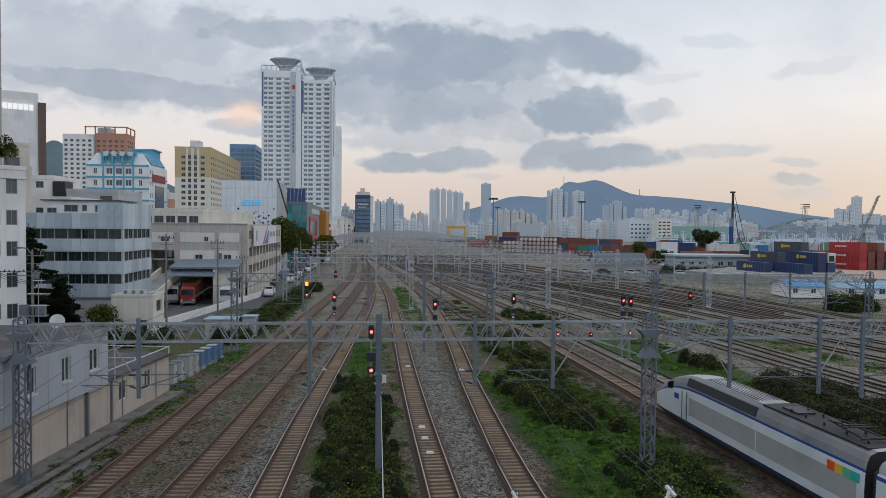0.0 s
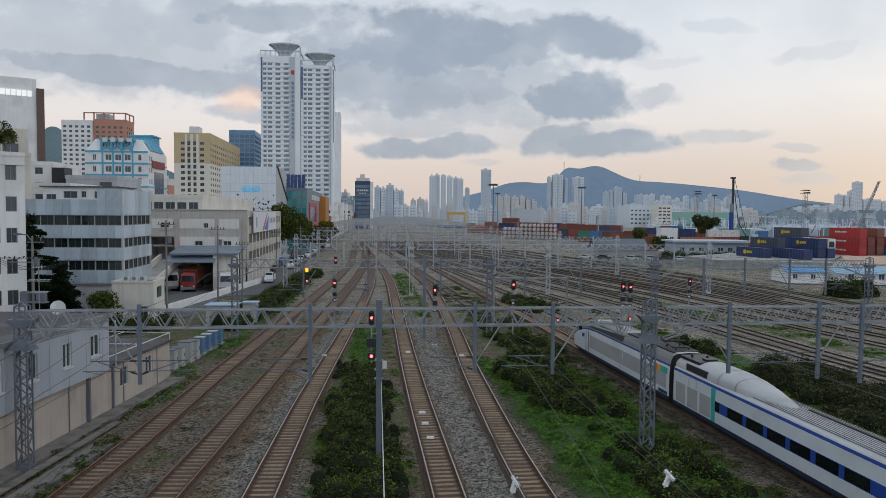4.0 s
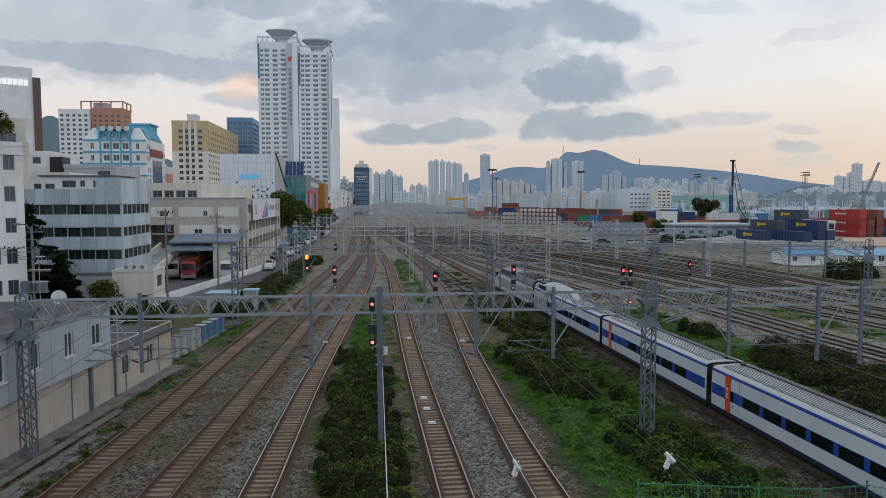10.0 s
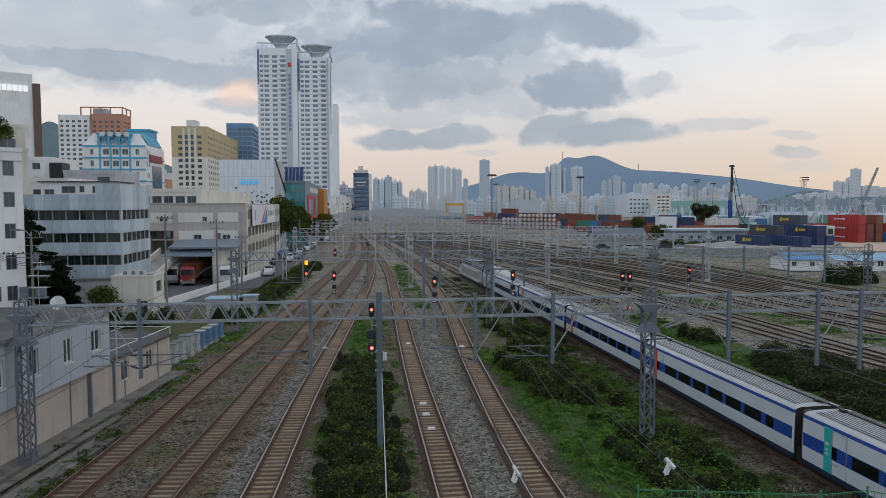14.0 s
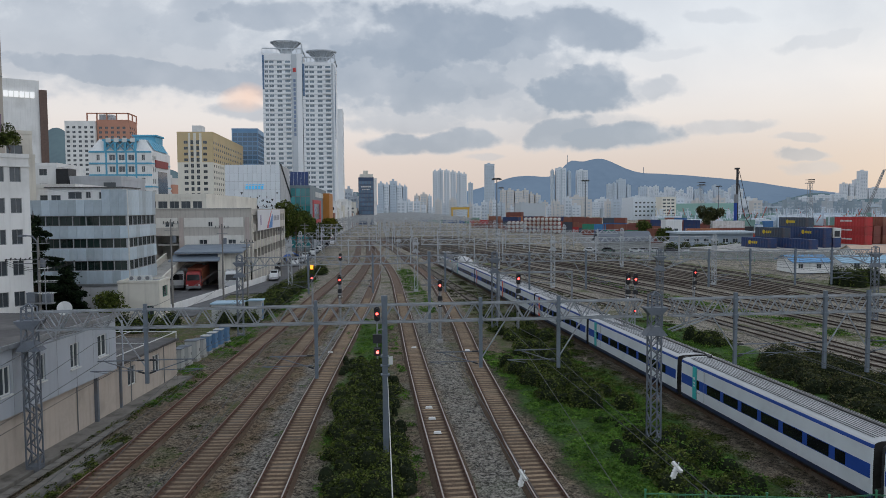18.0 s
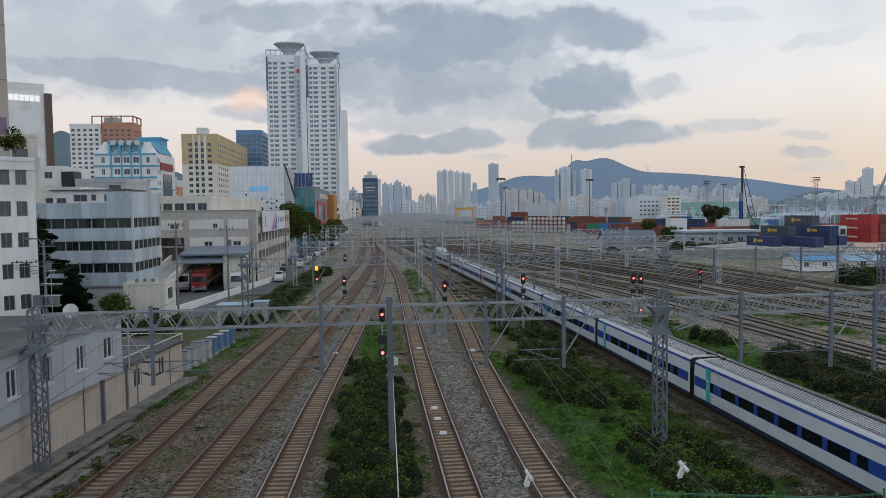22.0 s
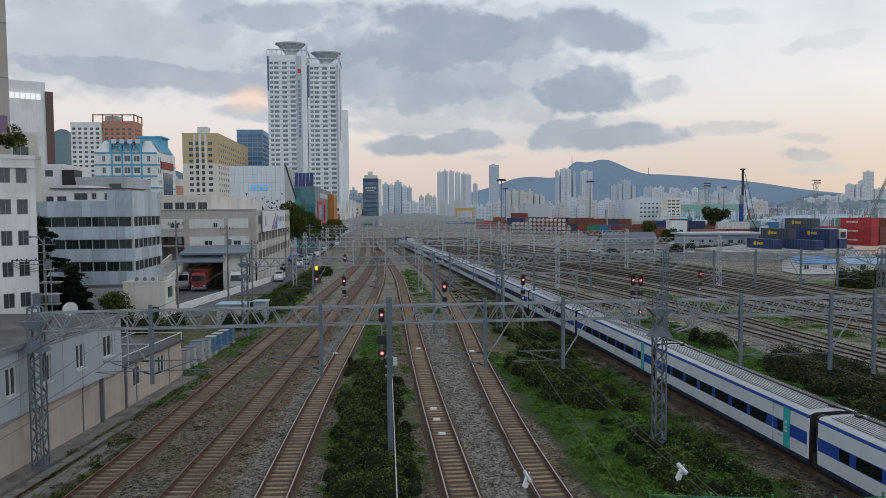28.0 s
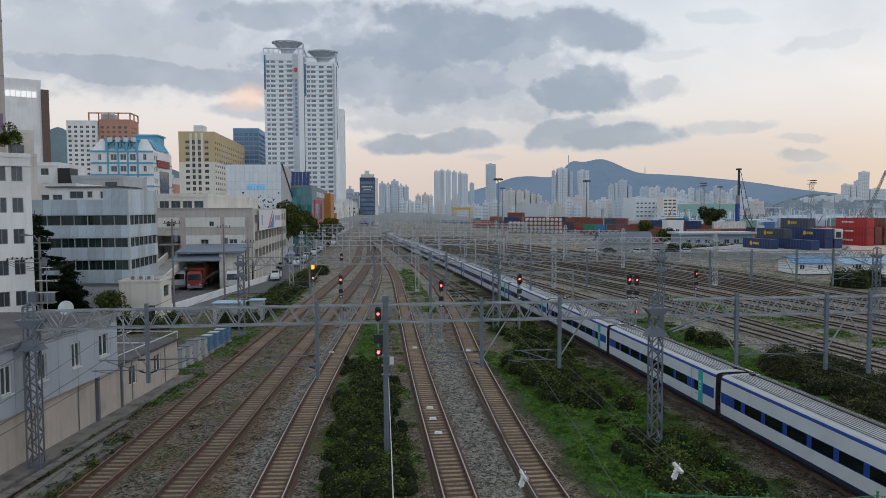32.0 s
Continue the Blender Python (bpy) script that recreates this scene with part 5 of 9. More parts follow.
M_MAUVE = mat("mauve_wall_panel", (0.20, 0.14, 0.20), 0.7, 0, 0.1, 0.5, 0.02, 8)
part("mauve_panel", Geo().box(19.6, 21.7, -0.05, 0.0, 24.0, 26.2), M_MAUVE, tan_tower, "mauve painted wall panel")
each("wall_line", tan_tower, M_FRAME_D, [(16.9, 22.02, -0.06, 0.0, z, z + 0.12) for z in (31.0, 38.0)])

# silver office with window bands
M_CLAD = mat("silver_blue_cladding", (0.47, 0.555, 0.62), 0.5, 0.2, 0.14, 0.9, 0.05, 10, spots=(0.66, 0.72, 0.77), spot_scale=1.1, spot_amt=0.55, rand=0.35, streak=0.5)
M_GLASS_G = mat("greenish_window_glass", (0.018, 0.034, 0.031), 0.12, 0, 0.4, 0.5, 0, 3, rand=0.6, spec=0.8)


def silver_office():
    x0, x1, y0, y1 = -44.0, -30.6, 94.5, 106.0
    w, d = x1 - x0, y1 - y0
    bands = ((6.15, 7.35), (9.0, 10.15), (11.8, 13.0))
    S = sides(w, d)
    wins = {}
    for k in ("front", "right"):
        W = S[k][1]
        n = 8 if k == "front" else 6
        wins[k] = [(0.3 + (W - 0.5) / n * i, 0.3 + (W - 0.5) / n * (i + 1) - 0.06, a, b) for a, b in bands for i in range(n)]
        wins[k] = [tuple(round(q, 3) for q in ww) for ww in wins[k]]
    t = building("office_building", "silver clad office with dark ribbon window bands", x0, x1, y0, y1, 14.6, M_GREYW, wins, mat("dark_bronze_frame", (0.075, 0.08, 0.085), 0.5, 0.3, 0.1, 2, 0.02, 20), M_GLASS_G, parapet=0.0, split=True)
    for k in ("front", "right"):
        M, W = S[k]
        n = 13 if k == "front" else 8
        rows = [(4.5, 6.1), (7.4, 8.95), (10.2, 11.75), (13.05, 15.0 if k == "front" else 16.3)]
        for a, b in rows:
            cw = W / n
            for i in range(n):
                top = 16.3 if (a > 13 and k == "front" and i >= n - 3) else b
                me = Geo().box(0.01, cw - 0.015, -0.09, -0.005, a, top).mesh("cladding_panel", M_CLAD)
                part("cladding_panel", me, None, t, at=M @ pose(i * cw, 0, 0))
    part("corner_trim", Geo().box(w - 0.02, w + 0.12, -0.12, 0.02, 4.4, 16.3), M_ALU, t)
    pent = building("rooftop_house", "low white rooftop house with dark windows", -41.4, -32.2, 97.5, 104, 16.6, M_WHITE,
                    {"front": [(0.4, 1.6, 15.0, 15.7), (1.9 + 0.6, 4.2, 15.2, 16.1), (4.7, 5.3, 15.3, 16.1), (6.3, 7.8, 15.2, 16.1)]}, M_FRAME_D, parapet=0.0)
    part("roof_edge", Geo().box(-0.3, 9.5, -0.3, 6.8, 16.6, 16.75), M_ROOF_D, pent)
    slab("garage_shutter", t, M_STEEL_L, (5.6, 7.6, -0.05, 0.0, 0.4, 3.3), label="grey roller shutter")
    g = Geo()
    for i in range(12):
        g.box(5.62, 7.58, -0.07, -0.04, 0.5 + 0.23 * i, 0.54 + 0.23 * i)
    part("shutter_slat", g, M_FRAME_D, t)
    slab("floor_band", t, M_FRAME_D, (0, w + 0.05, -0.12, 0.0, 4.2, 4.45))
    an = building("annex_building", "small cream annex with green framed window", -30.4, -25.6, 89.5, 94.2, 5.0, M_CREAM,
                  {"right": [(1.4, 3.6, 3.0, 4.4)], "front": [(3.0, 4.1, 0.1, 2.2)]}, mat("green_window_frame", (0.05, 0.18, 0.12), 0.5), parapet=0.25)
    for i in range(3):
        air_unit(-29.3 + 0.95 * i, 91.6, 5.0)
    return t


silver_office()

# white blocks behind it
b_a = building("office_building", "white office block with dark louvres", -63.6, -57.6, 140, 152, 21.8, M_WHITE, {"front": [(0.5, 1.7, 20.2, 21.4), (2.8, 4.2, 20.2, 21.4), (0.5, 1.7, 17.6, 18.7), (2.8, 4.2, 17.6, 18.7)]}, M_FRAME_D)
part("louvre_box", Geo().box(6.02, 8.2, -0.6, 3, 0, 21.4), M_BLACK, b_a, "dark louvred box")
b_b = building("office_building", "pale grey office block with dark stair window", -54.6, -45.6, 138, 152, 19.3, M_GREYW, {"front": [(1.4, 2.6, 17.0, 18.2), (3.8, 5.1, 17.0, 18.2)]}, M_FRAME_D)
part("stair_window", Geo().box(5.9, 8.0, -0.08, 0.0, 14.5, 18.8), M_GLASS, b_b, "tall dark stair window")
building("office_building", "low white flat roofed block", -64, -47.6, 122, 136, 17.3, M_WHITE, {"front": [(11.0, 13.6, 15.0, 16.2)]}, M_FRAME_D)
building("office_building", "pale low block beside the parking garage", -46, -31.0, 140, 200, 16.0, M_CREAM, {"front": grid(2.0, 14.0, 6, 1, 1.7, 1.3, 2.1, 2)}, M_FRAME_D)

# tower with a lit name board
M_SIGNW = mat("lit_sign_white", (0.8, 0.8, 0.8), 0.5, emit=(1, 1, 1), power=0.5)
st = turned("department_store", "tall grey store tower with brown corner fin", -107.6, 250, 30, 25, 54.0, M_WHITE, 30, wins={"front": grid(1, 38, 3, 2, 3, 1.6, 7, 6)}, frame_m=M_FRAME_D, parapet=2.0)
each("sign_bar", st, M_SIGNW, [(17.0 + 1.5 * i, 18.1 + 1.5 * i, -0.5, -0.1, 50.2, 52.0) for i in range(8)], "white glowing unreadable sign bar")
part("corner_fin", Geo().box(30.0, 32.2, -0.8, 12, 0, 53.0), mat("brown_fin", (0.12, 0.075, 0.06), 0.6), st, "dark brown corner fin")

# pink and white apartments on the hill
M_PINK = mat("salmon_apartment_render", (0.48, 0.24, 0.17), 0.85, 0, 0.08, 0.1, 0.05, 8)
building("apartment_building", "white apartment block with grey windows", -192, -173.5, 480, 500, 69.5, M_WHITE, {"front": grid(1.0, 30, 5, 13, 1.9, 1.5, 3.6, 2.95)}, M_FRAME_D)
pk = building("apartment_building", "salmon apartment block with open roof frame", -173.0, -153.6, 482, 498, 70.5, M_PINK, {"front": grid(1.0, 30, 5, 13, 1.9, 1.5, 3.6, 2.95), "right": grid(2, 30, 3, 13, 1.9, 1.5, 4, 2.95)}, M_FRAME_D)
g = Geo()
for x in (-6, 0, 6, 12, 19.2):
    g.beam((x, 0.2, 70), (x, 0.2, 75.5), 0.7)
g.beam((-6, 0.2, 75.2), (19.2, 0.2, 75.2), 0.7)
for y in (8, 16):
    g.beam((19.2, y, 70), (19.2, y, 75.5), 0.7)
g.beam((19.2, 0, 75.2), (19.2, 16, 75.2), 0.7)
part("roof_frame", g, M_PINK, pk, "salmon concrete frame on the roof")
slab("stair_head", pk, M_GREYW, (0, 8, 4, 12, 70.5, 75.0))

# blue and white hotel
M_SKYBLUE = mat("sky_blue_trim", (0.10, 0.36, 0.52), 0.6, 0, 0.12, 0.5, 0.03, 8, streak=0.3)


def blue_hotel():
    x0, x1, y0, y1 = -76.0, -59.6, 205, 223
    w, d, h = x1 - x0, y1 - y0, 29.6
    cols = [(1.9, 2.8), (5.2, 6.8), (7.7, 9.3), (10.2, 11.8), (13.7, 14.6)]
    wins = [(a, b, 2.0 + 3.15 * k, 3.6 + 3.15 * k) for k in range(9) for a, b in cols]
    t = building("hotel_building", "white hotel with blue grid trim and mansard roof", x0, x1, y0, y1, h, M_WHITE,
                 {"front": [tuple(round(q, 3) for q in ww) for ww in wins], "right": grid(0.8, 2.0, 2, 9, 1.2, 1.4, 1.8, 3.15)}, M_ALU, parapet=0.0)
    g = Geo()
    for x in (4.5, 7.25, 9.75, 12.3):
        g.box(x - 0.22, x + 0.22, -0.14, 0.0, 0, h)
    for k in range(10):
        z = 1.2 + 3.15 * k
        g.box(0, w, -0.12, 0.0, z - 0.24, z + 0.24)
        if k % 2 == 0:
            g.box(w, w + 0.08, 0, d, z - 0.15, z + 0.15)
    part("blue_trim", g, M_SKYBLUE, t, "sky blue painted trim grid")
    part("dark_glazing", Geo().box(w - 0.02, w + 0.1, 5.5, 14.5, 3, 24.5), M_GLASS, t, "dark glazed stair strip")
    g = Geo()
    g.loft([[(0, 0, h), (w, 0, h), (w, d, h), (0, d, h)], [(2.2, 1.6, h + 3.4), (w - 2.2, 1.6, h + 3.4), (w - 2.2, d - 1.6, h + 3.4), (2.2, d - 1.6, h + 3.4)]])
    part("mansard_roof", g, M_WHITE, t)
    g = Geo()
    for x in (4.0, 6.6, 9.2, 11.8):
        g.box(x, x + 0.6, -0.2, 2.0, h, h + 3.2)
    g.box(3.6, 12.8, -0.25, 1.8, h + 2.9, h + 3.4)
    for x in (4.7, 7.3, 9.9):
        g.beam((x, -0.1, h + 0.5), (x + 1.9, -0.1, h + 2.6), 0.28)
        g.beam((x + 1.9, -0.1, h + 0.5), (x, -0.1, h + 2.6), 0.28)
    part("gable_frame", g, M_SKYBLUE, t, "sky blue gable frames")
    each("sign_panel", t, M_ALU, [(4.6 + 2.1 * i, 5.9 + 2.1 * i, -0.35, -0.2, h + 2.5, h + 3.7) for i in range(4)], "white unreadable sign character")
    slab("roof_house", t, M_SKYBLUE, (9, 15, 9, 16, h + 3, h + 5.0), (8.6, 15.4, 8.6, 16.4, h + 5.0, h + 5.4))
    for i in range(6):
        part("skylight", Geo().loft([[(w + 0.1, 2.5 + 2.2 * i, h + 0.5), (w + 0.1, 4.2 + 2.2 * i, h + 0.5), (w - 1.8, 4.2 + 2.2 * i, h + 3.6), (w - 1.8, 2.5 + 2.2 * i, h + 3.6)],
                [(w + 0.2, 2.5 + 2.2 * i, h + 0.55), (w + 0.2, 4.2 + 2.2 * i, h + 0.55), (w - 1.7, 4.2 + 2.2 * i, h + 3.65), (w - 1.7, 2.5 + 2.2 * i, h + 3.65)]]), M_SKYBLUE, t)
    slab("red_sign", t, mat("dark_red_sign", (0.25, 0.04, 0.04), 0.6), (w, w + 0.3, 3, 15, 25.5, 27.5), label="dark red sign board, unreadable")
    return t


blue_hotel()

# yellow topped hotel
M_OCHRE = mat("ochre_render", (0.55, 0.43, 0.25), 0.85, 0, 0.08, 0.1, 0.05, 8)
M_IVORY = mat("ivory_render", (0.72, 0.69, 0.61), 0.85, 0, 0.06, 0.1, 0.05, 8, streak=0.2)
yw = building("hotel_building", "ivory hotel with ochre upper storeys", -98.9, -81.0, 384, 472, 53.0, M_IVORY,
              {"front": grid(3.3, 11.5, 2, 13, 2.0, 1.5, 9.6, 3.0) + grid(6.6, 11.3, 2, 13, 1.6, 2.0, 2.9, 3.0), "right": grid(1.5, 11.5, 16, 13, 2.6, 1.4, 5.4, 3.0)},
              M_FRAME_D, parapet=0.6, paint=(38.0, M_OCHRE))
part("stair_head", Geo().box(7.2, 12.0, 2, 10, 53, 57.0), M_WHITE, yw)
for a, b in ((5.6, 6.6), (8.2, 9.5), (11.1, 12.3)):
    part("white_bay", Geo().box(a, b, -0.25, 0.0, 10, 52.9), M_IVORY, yw, "white bay strip between windows")
building("office_tower", "blue glass office tower", -93, -76.0, 500, 530, 67.0, mat("blue_grey_panel", (0.17, 0.32, 0.50), 0.5, 0.2, 0.1, 0.2),
         {"front": grid(0.6, 20, 5, 15, 2.9, 2.3, 3.25, 3.05), "right": grid(0.6, 20, 8, 15, 3, 2.3, 3.5, 3.05)}, M_FRAME_D, M_GLASS_B, parapet=1.0)

# white perforated cube hall
M_CUBE = mat("white_metal_panel", (0.74, 0.78, 0.82), 0.5, 0.1, 0.04, 0.3, 0.03, 8, rand=0.08)


def cube_hall():
    x0, x1, y0, y1, h = -42.2, -26.6, 215, 240, 26.6
    w, d = x1 - x0, y1 - y0
    t = building("event_hall", "white panelled cube hall with small triangular openings", x0, x1, y0, y1, h, M_GREYW, {}, parapet=0.0)
    n, r = 12, 11
    me = Geo().box(0.03, w / n - 0.03, -0.12, -0.01, 0.03, h / r - 0.03).mesh("facade_panel", M_CUBE)
    for i in range(n):
        for j in range(r):
            part("facade_panel", me, None, t, at=pose(i * w / n, 0, j * h / r))
    rr = random.Random(3)
    g = Geo()
    for k in range(44):
        x, z, s = rr.uniform(0.6, w - 0.8), min(h - 2, 13.6 + abs(rr.gauss(0, 2.6))), rr.choice((0.35, 0.45, 0.6, 0.75))
        u = rr.choice((-1, 1))
        g.loft([[(x - s / 2, y, z - u * s / 2), (x + s / 2, y, z - u * s / 2), (x, y, z + u * s / 2)] for y in (-0.15, -0.1)])
    part("triangular_opening", g, M_BLACK, t, "small dark triangular openings")
    g = Geo()
    for i in range(6):
        g.box(5.8 + 0.9 * i, 6.4 + 0.9 * i, -0.3, -0.13, 19.5, 20.5)
        g.box(5.9 + 0.9 * i, 6.6 + 0.9 * i, -0.3, -0.13, 20.8, 20.95)
    part("sign_panel", g, mat("lit_cyan_sign", (0.1, 0.5, 0.8), 0.5, emit=(0.1, 0.5, 0.8), power=0.25), t, "glowing cyan unreadable sign")
    g = Geo()
    g.loft([[(w, y, z) for y, z in ((0, 0), (d, 0), (d, h - 9), (0, h))], [(w + 0.25, y, z) for y, z in ((0, 0), (d, 0), (d, h - 9), (0, h))]])
    part("side_panel", g, M_GREYW, t)
    g = Geo()
    g.beam((w + 0.3, 0, h), (w + 0.3, d, h - 9), 0.5)
    part("roof_edge", g, M_BLACK, t)


cube_hall()


# beige parking garage
def parking_garage():
    x0, x1, y0, y1, h = -39.2, -22.0, 135, 186, 13.8
    w, d = x1 - x0, y1 - y0
    front = [(1.9, 3.4, 10.6, 11.5), (9.5, 10.3, 10.6, 11.5), (7.9, 9.3, 7.4, 8.25), (13.0, 14.4, 7.4, 8.25), (0.2, 4.3, 4.8, 9.0)]
    right = [(2.0 + 4.4 * i, 5.7 + 4.4 * i, 7.7, 9.5) for i in range(11)] + [(2.0 + 4.4 * i, 5.7 + 4.4 * i, 4.5, 6.2) for i in range(11)] + [(2.0 + 4.4 * i, 5.4 + 4.4 * i, 11.0, 12.6) for i in (0, 9, 10)]
    right = [tuple(round(q, 3) for q in r) for r in right]
    t = thing("parking_garage", x0, y0, 0, 0, "beige concrete parking garage with open decks", "garage")
    g = Geo()
    S = sides(w, d)
    facade(g, S["front"][0], w, h, front, 0.4, v0=4.2)
    facade(g, S["right"][0], d, h, right, 0.5)
    facade(g, S["left"][0], d, h, [], 0.4)
    facade(g, S["back"][0], w, h, [], 0.4)
    m_band = mat("grey_beige_band", (0.47, 0.44, 0.40), 0.85, 0, 0.1, 0.3, 0.1, 10, spots=(0.34, 0.31, 0.28), spot_scale=0.5, spot_amt=0.4, streak=0.5)
    m_infill = mat("pale_infill_panel", (0.70, 0.68, 0.63), 0.85, 0, 0.06, 0.3, 0.1, 10, spots=(0.52, 0.49, 0.44), spot_scale=0.6, spot_amt=0.4, streak=0.25)
    walls = part("wall", g, m_band, t)
    for r in front[:4]:
        part("window", window_mesh(r[1] - r[0], r[3] - r[2], M_ALU, M_GLASS, 1), None, t, at=pose(r[0], 0.2, r[2]))
    part("deck", Geo().box(0.4, w - 0.6, 0.6, d - 0.4, 7.2, 7.5).box(0.4, w - 0.6, 0.6, d - 0.4, 10.4, 10.7).box(0.4, w - 0.6, 0.6, d - 0.4, 4.2, 4.5).box(0.2, w - 0.2, 0.2, d - 0.2, h - 0.9, h - 0.6), M_CONC, t)
    part("inner_wall", Geo().box(w - 9, w - 8.6, 0.6, d - 0.5, 0, h - 1), M_CONC, t)
    m_pink = mat("pinkish_pilaster", (0.46, 0.39, 0.36), 0.85, 0, 0.1, 0.3, 0.1, 10, streak=0.4)
    for a, b, c, e, cuts in ((0.4, 4.15, 10.5, 12.25, (1.9, 3.4)), (5.3, 11.45, 10.5, 12.25, (9.5, 10.3)), (12.1, 15.8, 10.5, 12.25, ()), (5.3, 11.45, 7.2, 9.0, (7.9, 9.3)), (12.1, 15.8, 7.2, 9.0, (13.0, 14.4))):
        lo, hi = (10.6, 11.5) if c > 10 else (7.4, 8.25)
        if cuts:
            p, q = cuts
            boxes = [(a, p, -0.05, 0.0, c, e), (q, b, -0.05, 0.0, c, e), (p, q, -0.05, 0.0, hi, e), (p, q, -0.05, 0.0, c, lo)]
        else:
            boxes = [(a, b, -0.05, 0.0, c, e)]
        g = Geo()
        for bx in boxes:
            g.box(*bx)
        part("infill_panel", g, m_infill, walls, "pale painted infill panel")
    each("pilaster", walls, m_pink, [(x, x + 0.75, -0.1, 0.0, 4.4, 12.3) for x in (4.4, 11.45, 16.1)])
    each("parapet_cap", walls, M_CONC, [(-0.1, w + 0.1, -0.12, 0.1, 13.8, 13.95)])
    each("buttress", walls, M_CREAM, [(w, w + 0.1, 1.1 + 4.4 * i, 1.6 + 4.4 * i, 0, 13.0) for i in range(12)])
    bn = part("banner", Geo().box(w + 0.36, w + 0.44, 5.0, 38.0, 9.6, 13.6), mat("white_banner_cloth", (0.66, 0.66, 0.69), 0.7, 0, 0.05, 0.2), t, "large white banner with coloured shapes")

    def print_shape(m, ya, yb, yc, yd, z0=9.8, z1=13.4):
        part("banner_shape", Geo().loft([[(x, ya, z0), (x, yb, z0), (x, yc, z1), (x, yd, z1)] for x in (w + 0.46, w + 0.49)]), m, bn)
    print_shape(mat("pink_print", (0.55, 0.14, 0.16), 0.7), 16.0, 18.5, 24.0, 23.2)
    print_shape(mat("blue_print", (0.08, 0.22, 0.5), 0.7), 19.0, 24.5, 25.5, 24.5, 9.8, 12.6)
    print_shape(mat("violet_print", (0.35, 0.30, 0.42), 0.7), 8.0, 9.2, 9.2, 8.0, 10.6, 12.6)
    for y in (27.0, 29.6, 32.0, 34.4):
        print_shape(mat("grey_print", (0.3, 0.3, 0.33), 0.7), y, y + 1.5, y + 1.5, y, 11.2, 12.3)
    # loading canopy on columns and the ramp
    can = thing("loading_canopy", -33.6, 126.5, 0, 0, "grey steel loading canopy on columns", "canopy")
    part("canopy_roof", Geo().loft([[(0, 0, 6.2), (11.4, 0, 6.2), (11.4, 0, 6.5), (0, 0, 6.5)], [(0, 8.2, 7.1), (11.4, 8.2, 7.1), (11.4, 8.2, 7.4), (0, 8.2, 7.4)]]), mat("blue_grey_canopy", (0.20, 0.24, 0.29), 0.6, 0.2, 0.1, 0.4), can)
    part("lower_awning", Geo().loft([[(-0.8, -0.6, 4.9), (7.6, -0.6, 4.9), (7.6, -0.6, 5.05), (-0.8, -0.6, 5.05)], [(-0.3, 1.2, 5.9), (7.6, 1.2, 5.9), (7.6, 1.2, 6.05), (-0.3, 1.2, 6.05)]]), mat("blue_grey_canopy", (0.2, 0.24, 0.29)), can)
    for x, y in ((7.6, 0.7), (11.0, 0.7), (7.6, 7.4), (11.0, 7.4)):
        part("column", Geo().box(x - 0.4, x + 0.4, y - 0.35, y + 0.35, -0.05, 6.3 + 0.1 * y), M_CREAM, can)
    part("end_wall", Geo().box(8.0, 10.6, 1.0, 1.3, -0.05, 6.25), M_CREAM, can)
    rp = thing("garage_ramp", -37.4, 108.0, 0, 0, "concrete car ramp with solid parapet", "ramp")
    part("ramp_slab", Geo().loft([[(0, 0, 0.0), (4.2, 0, 0.0), (4.2, 0, 0.3), (0, 0, 0.3)], [(0, 27, 4.4), (4.2, 27, 4.4), (4.2, 27, 4.8), (0, 27, 4.8)]]), M_CONC, rp)
    for x in (0.0, 3.9):
        part("ramp_parapet", Geo().loft([[(x, 0, 0.2), (x + 0.3, 0, 0.2), (x + 0.3, 0, 1.3), (x, 0, 1.3)], [(x, 27, 4.7), (x + 0.3, 27, 4.7), (x + 0.3, 27, 5.9), (x, 27, 5.9)]]), M_CREAM, rp)
    for y in (12, 20):
        part("ramp_pier", Geo().box(0.6, 3.6, y, y + 0.8, 0, y * 0.163), M_CONC, rp)
    return t


parking_garage()

# teal glass building with orange slab
M_ORANGEW = mat("orange_facade_panel", (0.42, 0.17, 0.03), 0.6, 0, 0.1, 0.3, 0.04, 8)
tb = building("mall_building", "teal glass fronted building with grey side wall", -29.6, -20.0, 240, 322, 21.0, mat("slate_wall", (0.20, 0.25, 0.28), 0.7, 0.1, 0.1, 0.2, 0.05, 8),
              {"front": grid(0.2, 1.0, 6, 7, 1.5, 2.7, 1.55, 2.8)}, M_FRAME_D, M_GLASS_T, bars=0, parapet=0.4)
part("red_frame", Geo().box(9.6, 9.95, 8, 44, 8.5, 9.8).box(9.6, 9.95, 8, 44, 15.5, 16.8).box(9.6, 9.95, 8, 11, 9.8, 15.5).box(9.6, 9.95, 40, 44, 9.8, 15.5), mat("red_frame_paint", (0.45, 0.05, 0.06), 0.6), tb, "red painted wall frame")
part("framed_glass", Geo().box(9.6, 9.7, 11, 40, 9.8, 15.5), M_GLASS_B, tb)
g = Geo()
for i in range(6):
    g.box(9.62, 9.8, 20 + 7.5 * i, 25 + 7.5 * i, 17.9, 19.7)
part("sign_panel", g, M_ALU, tb)
part("orange_slab", Geo().box(9.6, 12.2, 60, 86, 5.0, 20.0), M_ORANGEW, tb, "large orange panel slab")
sp = thing("solar_array", -27.0, 244, 21.2, 0, "tilted blue solar panel array on a roof", "solar panels")
